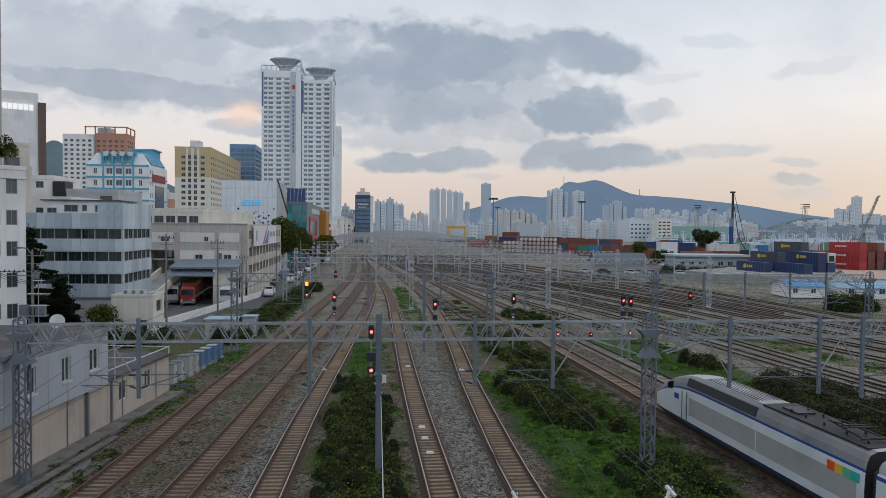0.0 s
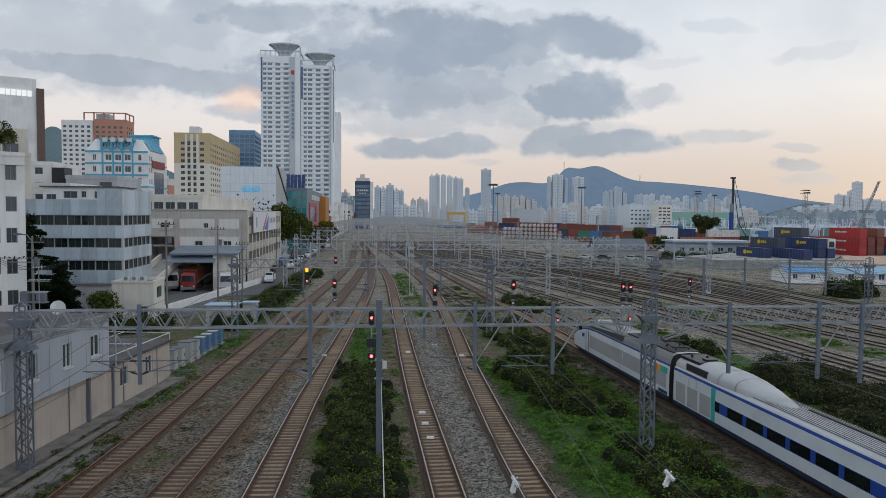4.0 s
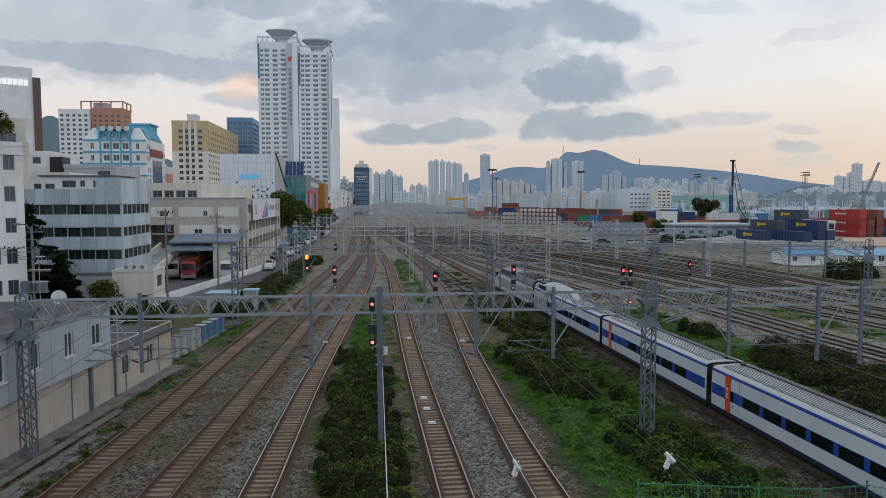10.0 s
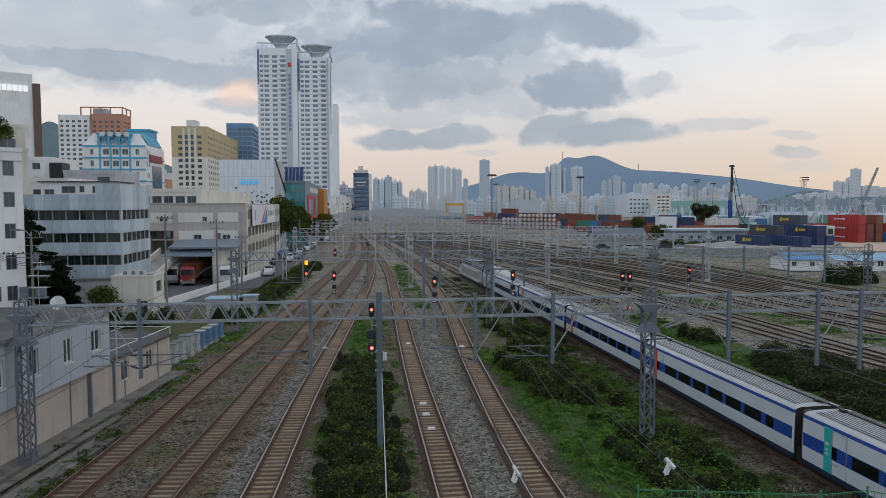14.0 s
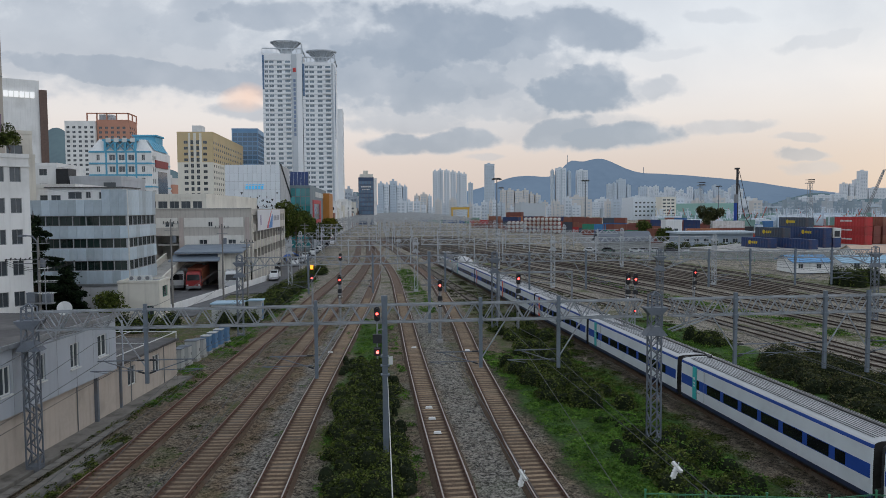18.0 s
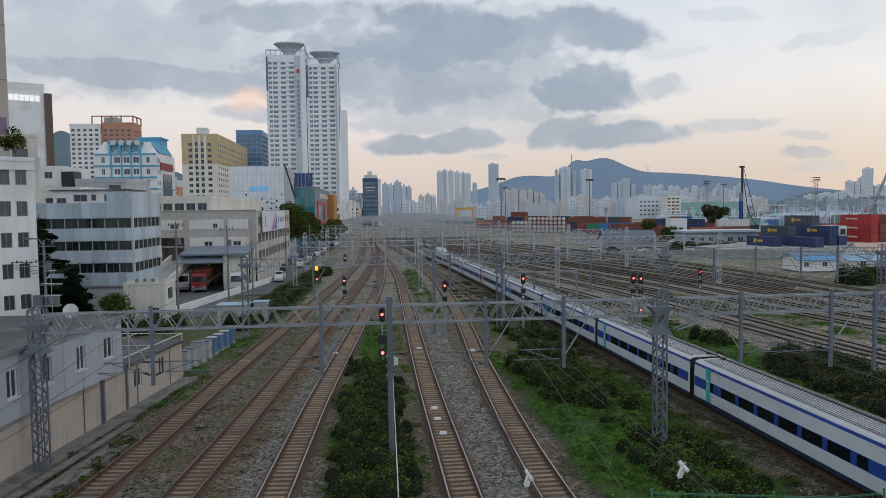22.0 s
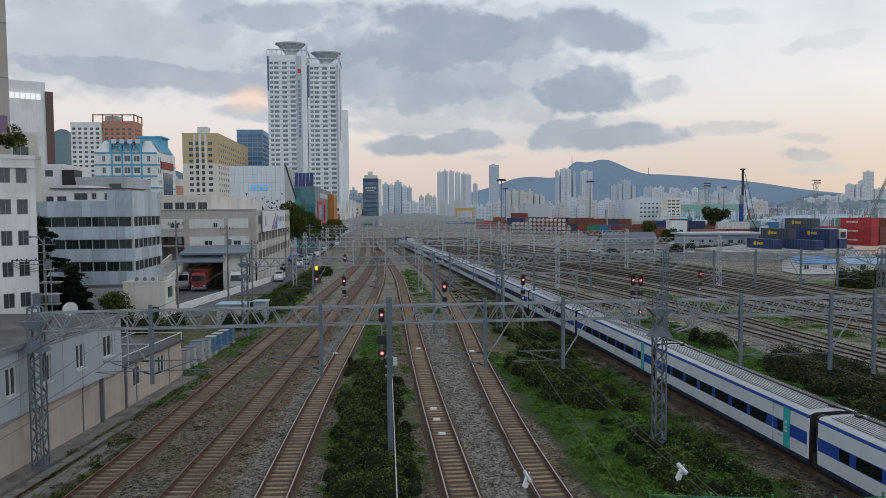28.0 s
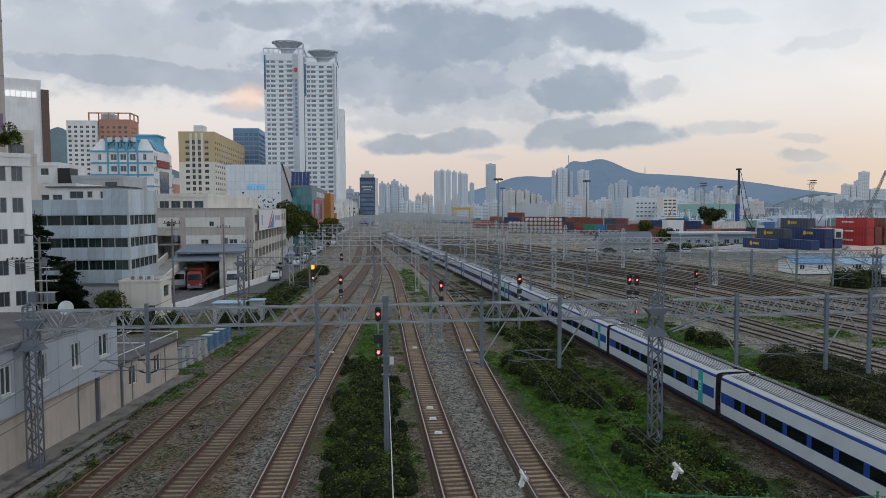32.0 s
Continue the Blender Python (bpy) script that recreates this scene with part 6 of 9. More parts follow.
for i in range(5):
    for j in range(3):
        part("solar_panel", Geo().loft([[(0.05, 0, 0), (1.15, 0, 0), (1.15, 0, 0.06), (0.05, 0, 0.06)], [(0.05, 0.7, 1.5), (1.15, 0.7, 1.5), (1.15, 0.7, 1.56), (0.05, 0.7, 1.56)]]), mat("solar_cell", (0.02, 0.04, 0.12), 0.25, 0.2, 0.3, 3), sp, at=pose(i * 1.2, j * 0.72, 0.2 + j * 1.55))
part("frame", Geo().beam((0, 0, 0), (0, 2.4, 4.6), 0.12).beam((6, 0, 0), (6, 2.4, 4.6), 0.12).beam((0, 2.4, 0), (0, 2.4, 4.6), 0.12).beam((6, 2.4, 0), (6, 2.4, 4.6), 0.12), M_STEEL, sp)

# twin apartment towers
M_GLASS_TW = mat("pale_blue_window_glass", (0.16, 0.21, 0.25), 0.15, 0, 0.3, 0.3, 0, 3, rand=0.4, spec=0.8)
M_TOWER = mat("pale_tower_render", (0.80, 0.82, 0.84), 0.8, 0, 0.05, 0.05, 0.04, 6)
M_TOWER_G = mat("grey_tower_render", (0.50, 0.54, 0.58), 0.8, 0, 0.05, 0.05, 0.04, 6)
M_TOWER_B = mat("blue_tower_glazing", (0.06, 0.13, 0.24), 0.3, 0, 0.15, 0.1, 0, 3, spec=0.8)


def twin_tower(x0, w, h, d, lettered):
    t_wins = [w_ for x_, ww_ in ((1.4, 2.0), (4.0, 2.8), (8.7, 3.0)) for w_ in grid(x_, 3.1, 1, int((h - 3.5) / 2.9), ww_, 1.55, 4.1, 2.9)]
    t = building("apartment_tower", "tall white apartment tower with saucer shaped crown", x0, x0 + w, 450, 450 + d, h, M_TOWER, {"front": t_wins}, M_TOWER, M_GLASS_TW, bars=1, parapet=0.0, group="twin towers", cap=150)
    n = int((h - 3.5) / 2.9)
    g = Geo()
    for j in range(n):
        g.box(13.2, 17.0, -1.0, 0.0, 2.2 + 2.9 * j, 3.2 + 2.9 * j)
    part("balcony_stack", g, M_TOWER, t, "white balcony fronts")
    g = Geo()
    for j in range(n):
        g.box(13.6, 16.6, -0.06, -0.01, 3.3 + 2.9 * j, 4.7 + 2.9 * j)
    tagged(part("balcony_window", g, M_GLASS_TW, t), "", kind="stuff")
    g = Geo()
    for j in range(n):
        g.box(0, 13.0, -0.12, 0.0, 4.75 + 2.9 * j, 4.95 + 2.9 * j)
    tagged(part("floor_line", g, M_TOWER_G, t), "", kind="stuff")
    part("grey_wing", Geo().box(17.2, 17.2 + (w - 17.2) * 0.5, -0.5, d * 0.6, 0, h - 0.5), M_TOWER_G, t)
    part("blue_strip", Geo().box(w, w + 0.3, 1.0, 4.0, h * 0.55, h - 2), M_TOWER_B, t, "dark blue glazed strip")
    part("blue_corner", Geo().box(0.05, 1.1, -0.2, 0.0, h * 0.80, h - 1.0), M_TOWER_B, t)
    if lettered:
        each("sign_bar", t, mat("grey_blue_letters", (0.18, 0.24, 0.36), 0.6), [(18.4, 19.7, -0.62, -0.5, 58 + 2.7 * j, 59.9 + 2.7 * j) for j in range(13)], "unreadable sign character bar")
        part("crest", Geo().box(18.2, 20.0, -0.64, -0.5, 96.5, 99.0), mat("red_crest", (0.5, 0.05, 0.05), 0.6), t, "small red crest shape")
    # roof rail and crown
    g = Geo()
    for i in range(9):
        g.beam((w * i / 8, 0.2, h), (w * i / 8, 0.2, h + 3.0), 0.3)
    g.beam((0, 0.2, h + 3.0), (w, 0.2, h + 3.0), 0.55)
    g.beam((w, 0.2, h + 3.0), (w, d, h + 3.0), 0.55)
    g.beam((w, 0.2, h), (w, 0.2, h + 5.5), 0.9)
    part("roof_frame", g, M_TOWER_G, t)
    cx, cy = w * 0.55, d * 0.4
    g = Geo()
    ring = lambda r, z: [(cx + r * math.cos(q), cy + r * 0.7 * math.sin(q), z) for q in [2 * math.pi * i / 24 for i in range(24)]]
    g.loft([ring(3.6, h), ring(3.7, h + 3.2), ring(5.0, h + 5.2), ring(7.0, h + 7.2), ring(8.2, h + 8.2)])
    cr = part("crown_base", g, M_TOWER_G, t)
    g = Geo()
    for i in range(10):
        q = 2 * math.pi * i / 10 + 0.2
        g.beam((cx + 3.2 * math.cos(q), cy + 2.2 * math.sin(q), h + 3.5), (cx + 8.6 * math.cos(q), cy + 6 * math.sin(q), h + 8.4), 0.8)
    part("crown_strut", g, M_TOWER_G, cr)
    g = Geo()
    g.loft([ring(9.0, h + 8.3), ring(9.4, h + 8.3), ring(9.4, h + 8.95), ring(8.2, h + 8.95), ring(8.2, h + 8.3)], caps=False)
    part("crown_ring", g, M_TOWER_G, cr, "oval helipad ring")
    return t


twin_tower(-64.8, 23.6, 107.5, 26, True)
twin_tower(-40.8, 19.2, 102.5, 30, False)
building("apartment_tower", "white apartment tower seen behind the twins", -24, -18.4, 480, 500, 78, M_TOWER, {"right": grid(2, 3, 3, 25, 3, 1.6, 6, 2.9)}, M_FRAME_D, cap=80)
building("podium_building", "grey podium below apartment towers", -68, -18.0, 425, 450, 17, M_GREYW, {"front": grid(2, 3, 12, 4, 2.6, 1.8, 4.0, 3.6), "right": grid(1, 3, 5, 4, 2.6, 1.8, 4.4, 3.6)}, M_FRAME_D)

# dark office and the street row
dk = building("office_tower", "dark blue glass office with pale side", -10.9, 1.6, 600, 625, 38.5, mat("dark_blue_cladding", (0.05, 0.08, 0.15), 0.4, 0.2, 0.1, 0.1),
              {"front": grid(0.5, 2, 5, 10, 2.1, 2.6, 2.35, 3.5)}, M_FRAME_D, M_GLASS_B, bars=0)
part("side_wall", Geo().box(12.5, 15.0, -0.2, 24, 0, 38.5), M_WHITE, dk, "pale side wall")
part("roof_crown", Geo().box(1, 12, 3, 15, 38.5, 42).box(4, 8, 5, 10, 42, 45), M_CREAM, dk)
g = Geo()
for i in range(5):
    g.box(2.2 + 1.7 * i, 3.4 + 1.7 * i, -0.25, -0.1, 31.0, 32.2)
    g.box(3.0 + 1.3 * i, 3.9 + 1.3 * i, -0.25, -0.1, 28.8, 29.6)
part("sign_panel", g, M_ALU, dk)
_r = random.Random(11)
M_BRICKR = mat("red_brick_render", (0.26, 0.12, 0.09), 0.85, 0, 0.15, 0.3, 0.05, 8)
y = 330.0
while y < 640:
    d, w, h = _r.uniform(10, 20), _r.uniform(8, 14), _r.uniform(9, 19)
    xr = -19.5 + (y - 330) * 0.028
    n, r = max(2, int(d / 3)), max(2, int(h / 3.2) - 0)
    building("street_building", "narrow low rise street building with shop windows", xr - w, xr, y, y + d - 0.6, h, _r.choice((M_WHITE, M_CREAM, M_GREYW, M_BRICKR, M_IVORY)),
             {"right": grid(0.8, 1.0, n, r, 1.6, 1.5, (d - 1.6) / n, 3.0), "front": grid(0.8, 1.0, 3, r, 1.6, 1.5, (w - 0.8) / 3, 3.0)}, M_FRAME_D, cap=40, group="street row")
    y += d

# ---- signals, wires and small railway things ----


def at_bearing(u, dist):
    """Ground place on the bearing u (tangent from the line of sight, which leans 6 degrees to +x) at that depth."""
    return dist * (u * 0.99451 + 0.10463), dist * (0.99451 - u * 0.10463)


def signal(x, y, head_z, lamps, label, plate=True, extra=0.0, rz=0.0, foot=-0.2, head_scale=1.0):
    t = thing("railway_signal", x, y, 0, rz, label, "signal", "railway signals")
    part("post", Geo().tube((0, 0, foot), (0, 0, head_z + 0.4), 0.075 if foot < 0 else 0.04, 8), M_STEEL, t)
    g = Geo()
    pts = [(0.24 * math.cos(q), 0.55 * math.copysign(1, math.sin(q)) * (0.62 if abs(math.sin(q)) < 1e-6 else 1) * 0 + 0.24 * math.sin(q) + (0.36 if math.sin(q) > 0 else -0.36)) for q in [2 * math.pi * (i + 0.5) / 16 for i in range(16)]]
    g.loft([[(a, yy, head_z + b) for a, b in pts] for yy in (-0.18, -0.28)])
    head = part("backboard", g, M_BLACK, t, "black oval signal backboard")
    head.matrix_basis = Matrix.Translation((0, 0, head_z * (1 - head_scale))) @ Matrix.Diagonal((head_scale, head_scale, head_scale, 1))
    part("lamp_housing", Geo().box(-0.14, 0.14, -0.18, 0.12, head_z - 0.5, head_z + 0.5), M_BLACK, head)
    for z, m in lamps:
        g = Geo().tube((0, -0.28, head_z + z), (0, -0.30, head_z + z), 0.11, 14)
        part("lens", g, m, head, "lit signal lens" if m is not M_BLACK else "dark lens")
        g = Geo()
        g.loft([[(0.15 * math.cos(q), yy, head_z + z + 0.15 * math.sin(q)) for q in [math.pi * i / 8 for i in range(9)]] for yy in (-0.28, -0.55)], closed=False, caps=False)
        part("hood", g, M_BLACK, head)
    if plate:
        part("route_box", Geo().box(-0.24, 0.24, -0.3, -0.05, head_z - 1.55, head_z - 1.08), M_BLACK, t, "dark route indicator box")
        part("number_plate", Geo().box(-0.2, 0.2, -0.14, -0.08, head_z - 2.2, head_z - 1.8), M_BLACK, t)
        part("plate_mark", Geo().box(-0.12, 0.12, -0.16, -0.14, head_z - 2.1, head_z - 1.9), M_ALU, t, "pale unreadable plate marks")
    if extra:
        e = part("lower_head", Geo().box(-0.16, 0.16, -0.3, -0.05, extra - 0.2, extra + 0.2), M_BLACK, t)
        part("lower_lens", Geo().tube((0, -0.3, extra), (0, -0.32, extra), 0.085, 12), M_RED_ON, e)
    if foot > 0:
        g = Geo()
        for z in (foot + 0.15, head_z - 0.9):
            g.beam((0, 0.05, z), (0.41, 0.5, z), 0.06)
        part("bracket", g, M_STEEL, t, "steel arms clamped to the pole")
        part("junction_box", Geo().box(0.6, 0.82, 0.1, 0.3, foot - 0.35, foot + 0.05), M_ALU, t, "white junction box")
        return t
    g = Geo()
    for i in range(int(head_z / 0.35)):
        g.beam((-0.16, 0.12, 0.4 + 0.35 * i), (0.16, 0.12, 0.4 + 0.35 * i), 0.03)
    g.beam((-0.16, 0.12, 0.2), (-0.16, 0.12, head_z), 0.03)
    g.beam((0.16, 0.12, 0.2), (0.16, 0.12, head_z), 0.03)
    part("ladder", g, M_STEEL, t)
    part("base", Geo().box(-0.3, 0.3, -0.3, 0.3, -0.25, 0.12), M_CONC, t)
    return t


OFF = M_BLACK
for u, dist, hz, ex in ((-0.0125, 74, 5.75, 0.0), (-0.1516, 86, 5.2, 2.1), (0.0961, 78, 6.0, 2.6), (0.2477, 75, 6.2, 0.0), (0.2578, 75, 6.15, 2.9), (0.340, 95, 4.95, 0.0)):
    sx, sy = at_bearing(u, dist)
    signal(sx, sy, hz, ((0.35, OFF), (0.02, M_RED_ON), (-0.32, OFF)), "railway colour light signal showing red", extra=ex)
signal(0.19, 38.75, 8.05, ((0.35, OFF), (0.02, M_RED_ON), (-0.32, OFF)), "railway colour light signal on a pole showing red", extra=6.02, foot=5.6, head_scale=0.66)
sx, sy = at_bearing(-0.19, 100)
sg = signal(sx, sy, 4.1, ((0.02, M_RED_ON),), "low railway signal with amber display showing red", plate=False)
part("amber_display", Geo().box(-0.2, 0.2, -0.3, -0.1, 5.35, 5.95), M_AMBER_ON, sg, "amber dot display, unreadable")
for u, dist in ((-0.150, 112),):
    sx, sy = at_bearing(u, dist)
    signal(sx, sy, 6.2, ((0.0, M_RED_ON),), "distant railway signal showing red", plate=False)
for x, y in ((23.3, 87.0), (27.4, 86.6)):
    t = thing("dwarf_signal", x, y, 0, 0, "low shunting signal with small red lamp", "signal", "shunting signals")
    part("housing", Geo().box(-0.2, 0.2, -0.15, 0.15, 0.15, 0.85).box(-0.1, 0.1, -0.1, 0.1, -0.2, 0.15), M_BLACK, t)
    part("lens", Geo().tube((0, -0.15, 0.6), (0, -0.17, 0.6), 0.08, 12), M_RED_ON, t)

M_WIRE = mat("copper_overhead_wire", (0.065, 0.067, 0.07), 0.5, 0.5, 0.2, 2, 0, 5)
M_PORCELAIN = mat("white_porcelain", (0.70, 0.70, 0.68), 0.3, 0, 0.05, 3, 0, 5, coat=0.3)


def overhead_line(fx, y0, y1, dx=0.0, beads=(), dense=True):
    t = thing("overhead_line", 0, 0, 0, 0, "thin overhead contact and carrier wires above a track", "overhead wire", "overhead wires")
    sag = lambda q: 6.25 - 0.75 * (1 - (((q % 40.0) - 20) / 20) ** 2)
    st = lambda q: fx(q) + dx + 0.25 * math.sin(q / 40.0 * math.pi)
    ys = [y0 + 5 * i for i in range(int((y1 - y0) / 5) + 1)]
    part("contact_wire", Geo().string([(st(y), y, 5.25) for y in ys], 0.014), M_WIRE, t)
    part("carrier_wire", Geo().string([(st(y), y, sag(y)) for y in ys], 0.014), M_WIRE, t)
    for y in ys:
        if 0 < y < 90 and dense:
            part("dropper", Geo().tube((st(y), y, 5.25), (st(y), y, sag(y)), 0.005, 3), M_WIRE, t)
    for y in beads:
        g = Geo()
        for i in range(4):
            g.tube((0, 0, -0.18 + 0.11 * i), (0, 0, -0.11 + 0.11 * i), 0.10, 10, r2=0.05)
        g.box(-0.05, 0.05, -0.22, 0.22, 0.18, 0.27)
        g.tube((0, 0, -0.3), (0, 0, 0.4), 0.025, 6)
        part("insulator", g, M_PORCELAIN, t, "white porcelain insulator clamped on a wire", at=pose(st(y), y, 5.15, 25, 0, 20))
    return t


BEADS = {2: (20.0,), 3: (21.9,), 4: (22.0,)}
SHIFT = {2: -1.0, 4: 1.15}
for i, tr in enumerate(TRACKS):
    overhead_line(tr[1], max(-10, tr[2] - 34) if i < 6 else tr[2], 330, SHIFT.get(i, 0.3), BEADS.get(i, ()), i < 7)
for x, z in ((-17.2, 6.9), (-16.8, 7.1), (15.5, 9.0), (-14.9, 6.6), (-8.9, 5.9)):
    t = thing("feeder_wire", 0, 0, 0, 0, "dark feeder wire strung between portals", "overhead wire", "feeder wires")
    part("wire", Geo().string([(x, 5.0 * k - 40, z - 0.8 * (1 - (((5.0 * k - 40) % 40 - 20) / 20) ** 2)) for k in range(72)], 0.013), M_WIRE, t)

t = thing("overhead_line", 0, 0, 0, 0, "slack contact wire led aside from the second main track", "overhead wire", "overhead wires")
part("contact_wire", Geo().string([(8.9 - 0.0815 * (42.0 - y), y, 5.28) for y in range(-6, 43, 4)], 0.014), M_WIRE, t)

part("led_wire", Geo().string([(0.73 - 0.0135 * (39.2 - y), y, 4.48 + 0.0552 * (39.2 - y)) for y in (39.2, 30, 20, 10, 0)], 0.018), M_PORCELAIN, t, "pale wire led down to a pole")

# boxes on the sleepers and cable cabinets by the depot
for x, y in ((3.78, 43.0), (3.7, 46.0), (3.7, 48.6), (-4.1, 68.8), (8.9, 68.0), (3.9, 70.0)):
    t = thing("track_beacon", x, y, 0.05, 0, "flat pale beacon plate between the rails", "track beacon", "track beacons")
    part("plate", Geo().loft([[(-0.24, -0.14, 0), (0.24, -0.14, 0), (0.24, 0.14, 0), (-0.24, 0.14, 0)], [(-0.2, -0.11, 0.12), (0.2, -0.11, 0.12), (0.2, 0.11, 0.12), (-0.2, 0.11, 0.12)]]), M_PORCELAIN, t)
M_CABB = mat("blue_cabinet_paint", (0.10, 0.20, 0.34), 0.55, 0.1, 0.12, 1, 0.03, 10, streak=0.3)
M_CABG = mat("grey_cabinet_paint", (0.42, 0.43, 0.42), 0.55, 0.1, 0.1, 1, 0.03, 10, streak=0.3)
for i, (w, h, m) in enumerate(((1.0, 1.5, M_CABG), (1.0, 1.6, M_CABG), (0.9, 1.5, M_CABG), (1.1, 1.7, M_CABG), (1.0, 1.5, M_CABG), (0.8, 1.5, M_CABB), (0.8, 1.5, M_CABB), (0.8, 1.5, M_CABB), (0.8, 1.6, M_CABB))):
    x, y = -17.3 + 0.23 * i, 62.6 + 1.75 * i
    t = thing("equipment_cabinet", x, y, 0, -8, ("blue" if m is M_CABB else "pale grey") + " steel trackside equipment cabinet", "cabinet", "trackside cabinets")
    part("body", Geo().box(-w / 2, w / 2, -0.4, 0.4, 0.05, h), m, t)
    part("lid", Geo().box(-w / 2 - 0.05, w / 2 + 0.05, -0.45, 0.45, h, h + 0.07), M_CABG if m is M_CABB else M_STEEL_L, t)
    d = part("door", Geo().box(w / 2, w / 2 + 0.02, -0.36, 0.36, 0.15, h - 0.1), m, t)
    part("handle", Geo().box(w / 2 + 0.02, w / 2 + 0.05, 0.2, 0.24, 0.7, 0.95), M_BLACK, d)
    part("plinth", Geo().box(-w / 2 - 0.08, w / 2 + 0.08, -0.48, 0.48, -0.2, 0.05), M_CONC, t)
for x, y, w, d, h in ((-17.6, 90, 3.4, 2.6, 2.3), (-14.6, 92, 1.6, 1.4, 2.3)):
    t = thing("relay_hut", x, y, 0, -4, "small white and pale blue relay hut", "hut")
    part("hut_body", Geo().box(-w / 2, w / 2, -d / 2, d / 2, -0.1, h), M_CABG, t)
    part("roof", Geo().box(-w / 2 - 0.15, w / 2 + 0.15, -d / 2 - 0.15, d / 2 + 0.15, h, h + 0.14), mat("pale_blue_roof", (0.33, 0.47, 0.58), 0.6, 0, 0.1, 1), t)
    part("door", Geo().box(w / 2, w / 2 + 0.03, -0.4, 0.4, 0.0, 2.0), M_CABB, t)
t = thing("gutter_walk", -18.0, 38.0, 0, -8, "stained concrete cable trough beside the depot", "kerb", kind="structure")
part("slab", Geo().box(1.2, 2.4, -16, 6, -0.2, 0.03), M_DIRTC, t)
for i in range(22):
    part("trough_lid", Geo().box(0.25, 0.75, -14 + 1.1 * i, -12.95 + 1.1 * i, 0.0, 0.08), M_DIRTC, t)

# portal frame over the express track, ahead of the signals
t = thing("loading_gauge", 19.0, 84.0, 0, 0, "grey rectangular steel gauge frame over tracks", "gauge frame")
part("frame", Geo().beam((-4.2, 0, -0.2), (-4.2, 0, 6.0), 0.2).beam((4.6, 0, -0.2), (4.6, 0, 6.0), 0.2).beam((-4.3, 0, 6.0), (4.7, 0, 6.0), 0.22).beam((-4.2, 0, 5.0), (-3.2, 0, 6.0), 0.1).beam((4.6, 0, 5.0), (3.6, 0, 6.0), 0.1), M_STEEL, t)

# green mesh fence in the lower corner
M_FENCE = mat("green_fence_coating", (0.06, 0.24, 0.13), 0.5, 0.1, 0.1, 2, 0.02, 10)


def mesh_fence(name, pts, h, label, step=2.4, fine=0.25):
    t = thing(name, 0, 0, 0, 0, label, "fence")
    for (xa, ya), (xb, yb) in zip(pts, pts[1:]):
        L = math.hypot(xb - xa, yb - ya)
        n = max(1, round(L / step))
        for i in range(n):
            a = Vector((xa + (xb - xa) * i / n, ya + (yb - ya) * i / n, 0))
            b = Vector((xa + (xb - xa) * (i + 1) / n, ya + (yb - ya) * (i + 1) / n, 0))
            part("post", Geo().box(-0.03, 0.03, -0.03, 0.03, -0.2, h + 0.08).box(-0.045, 0.045, -0.045, 0.045, h + 0.08, h + 0.13), M_FENCE, t, at=Matrix.Translation(a))
            g = Geo()
            for z in (0.1, h * 0.5, h - 0.05):
                g.beam(a + Vector((0, 0, z)), b + Vector((0, 0, z)), 0.025)
            k = max(2, int((b - a).length / fine))
            for j in range(k + 1):
                p = a.lerp(b, j / k)
                g.beam(p + Vector((0, 0, 0.1)), p + Vector((0, 0, h)), 0.012)
            for j in range(int(h / 0.25)):
                g.beam(a + Vector((0, 0, 0.2 + 0.25 * j)), b + Vector((0, 0, 0.2 + 0.25 * j)), 0.01)
            part("mesh_panel", g, M_FENCE, t)
    return t


mesh_fence("mesh_fence", [(11.2, 28.6), (18.4, 27.2), (20.6, 27.4), (25, 24)], 1.8, "green welded mesh fence with posts", 2.3)
mesh_fence("yard_fence", [(62, 196), (84, 176), (100, 165), (150, 158)], 1.8, "long green wire fence along the container yard", 4.0, 1.0)

# ---- container yard ----
C_COL = {"brown": (0.20, 0.062, 0.045), "rust": (0.25, 0.092, 0.058), "red": (0.42, 0.035, 0.035), "blue": (0.03, 0.12, 0.32), "navy": (0.02, 0.045, 0.13), "slate": (0.06, 0.075, 0.10), "sky": (0.05, 0.22, 0.45),
         "green": (0.03, 0.22, 0.13), "grey": (0.35, 0.36, 0.37), "pink": (0.55, 0.06, 0.16), "white": (0.62, 0.62, 0.6), "orange": (0.38, 0.14, 0.06)}
C_MESH = {}
HC = 1.03


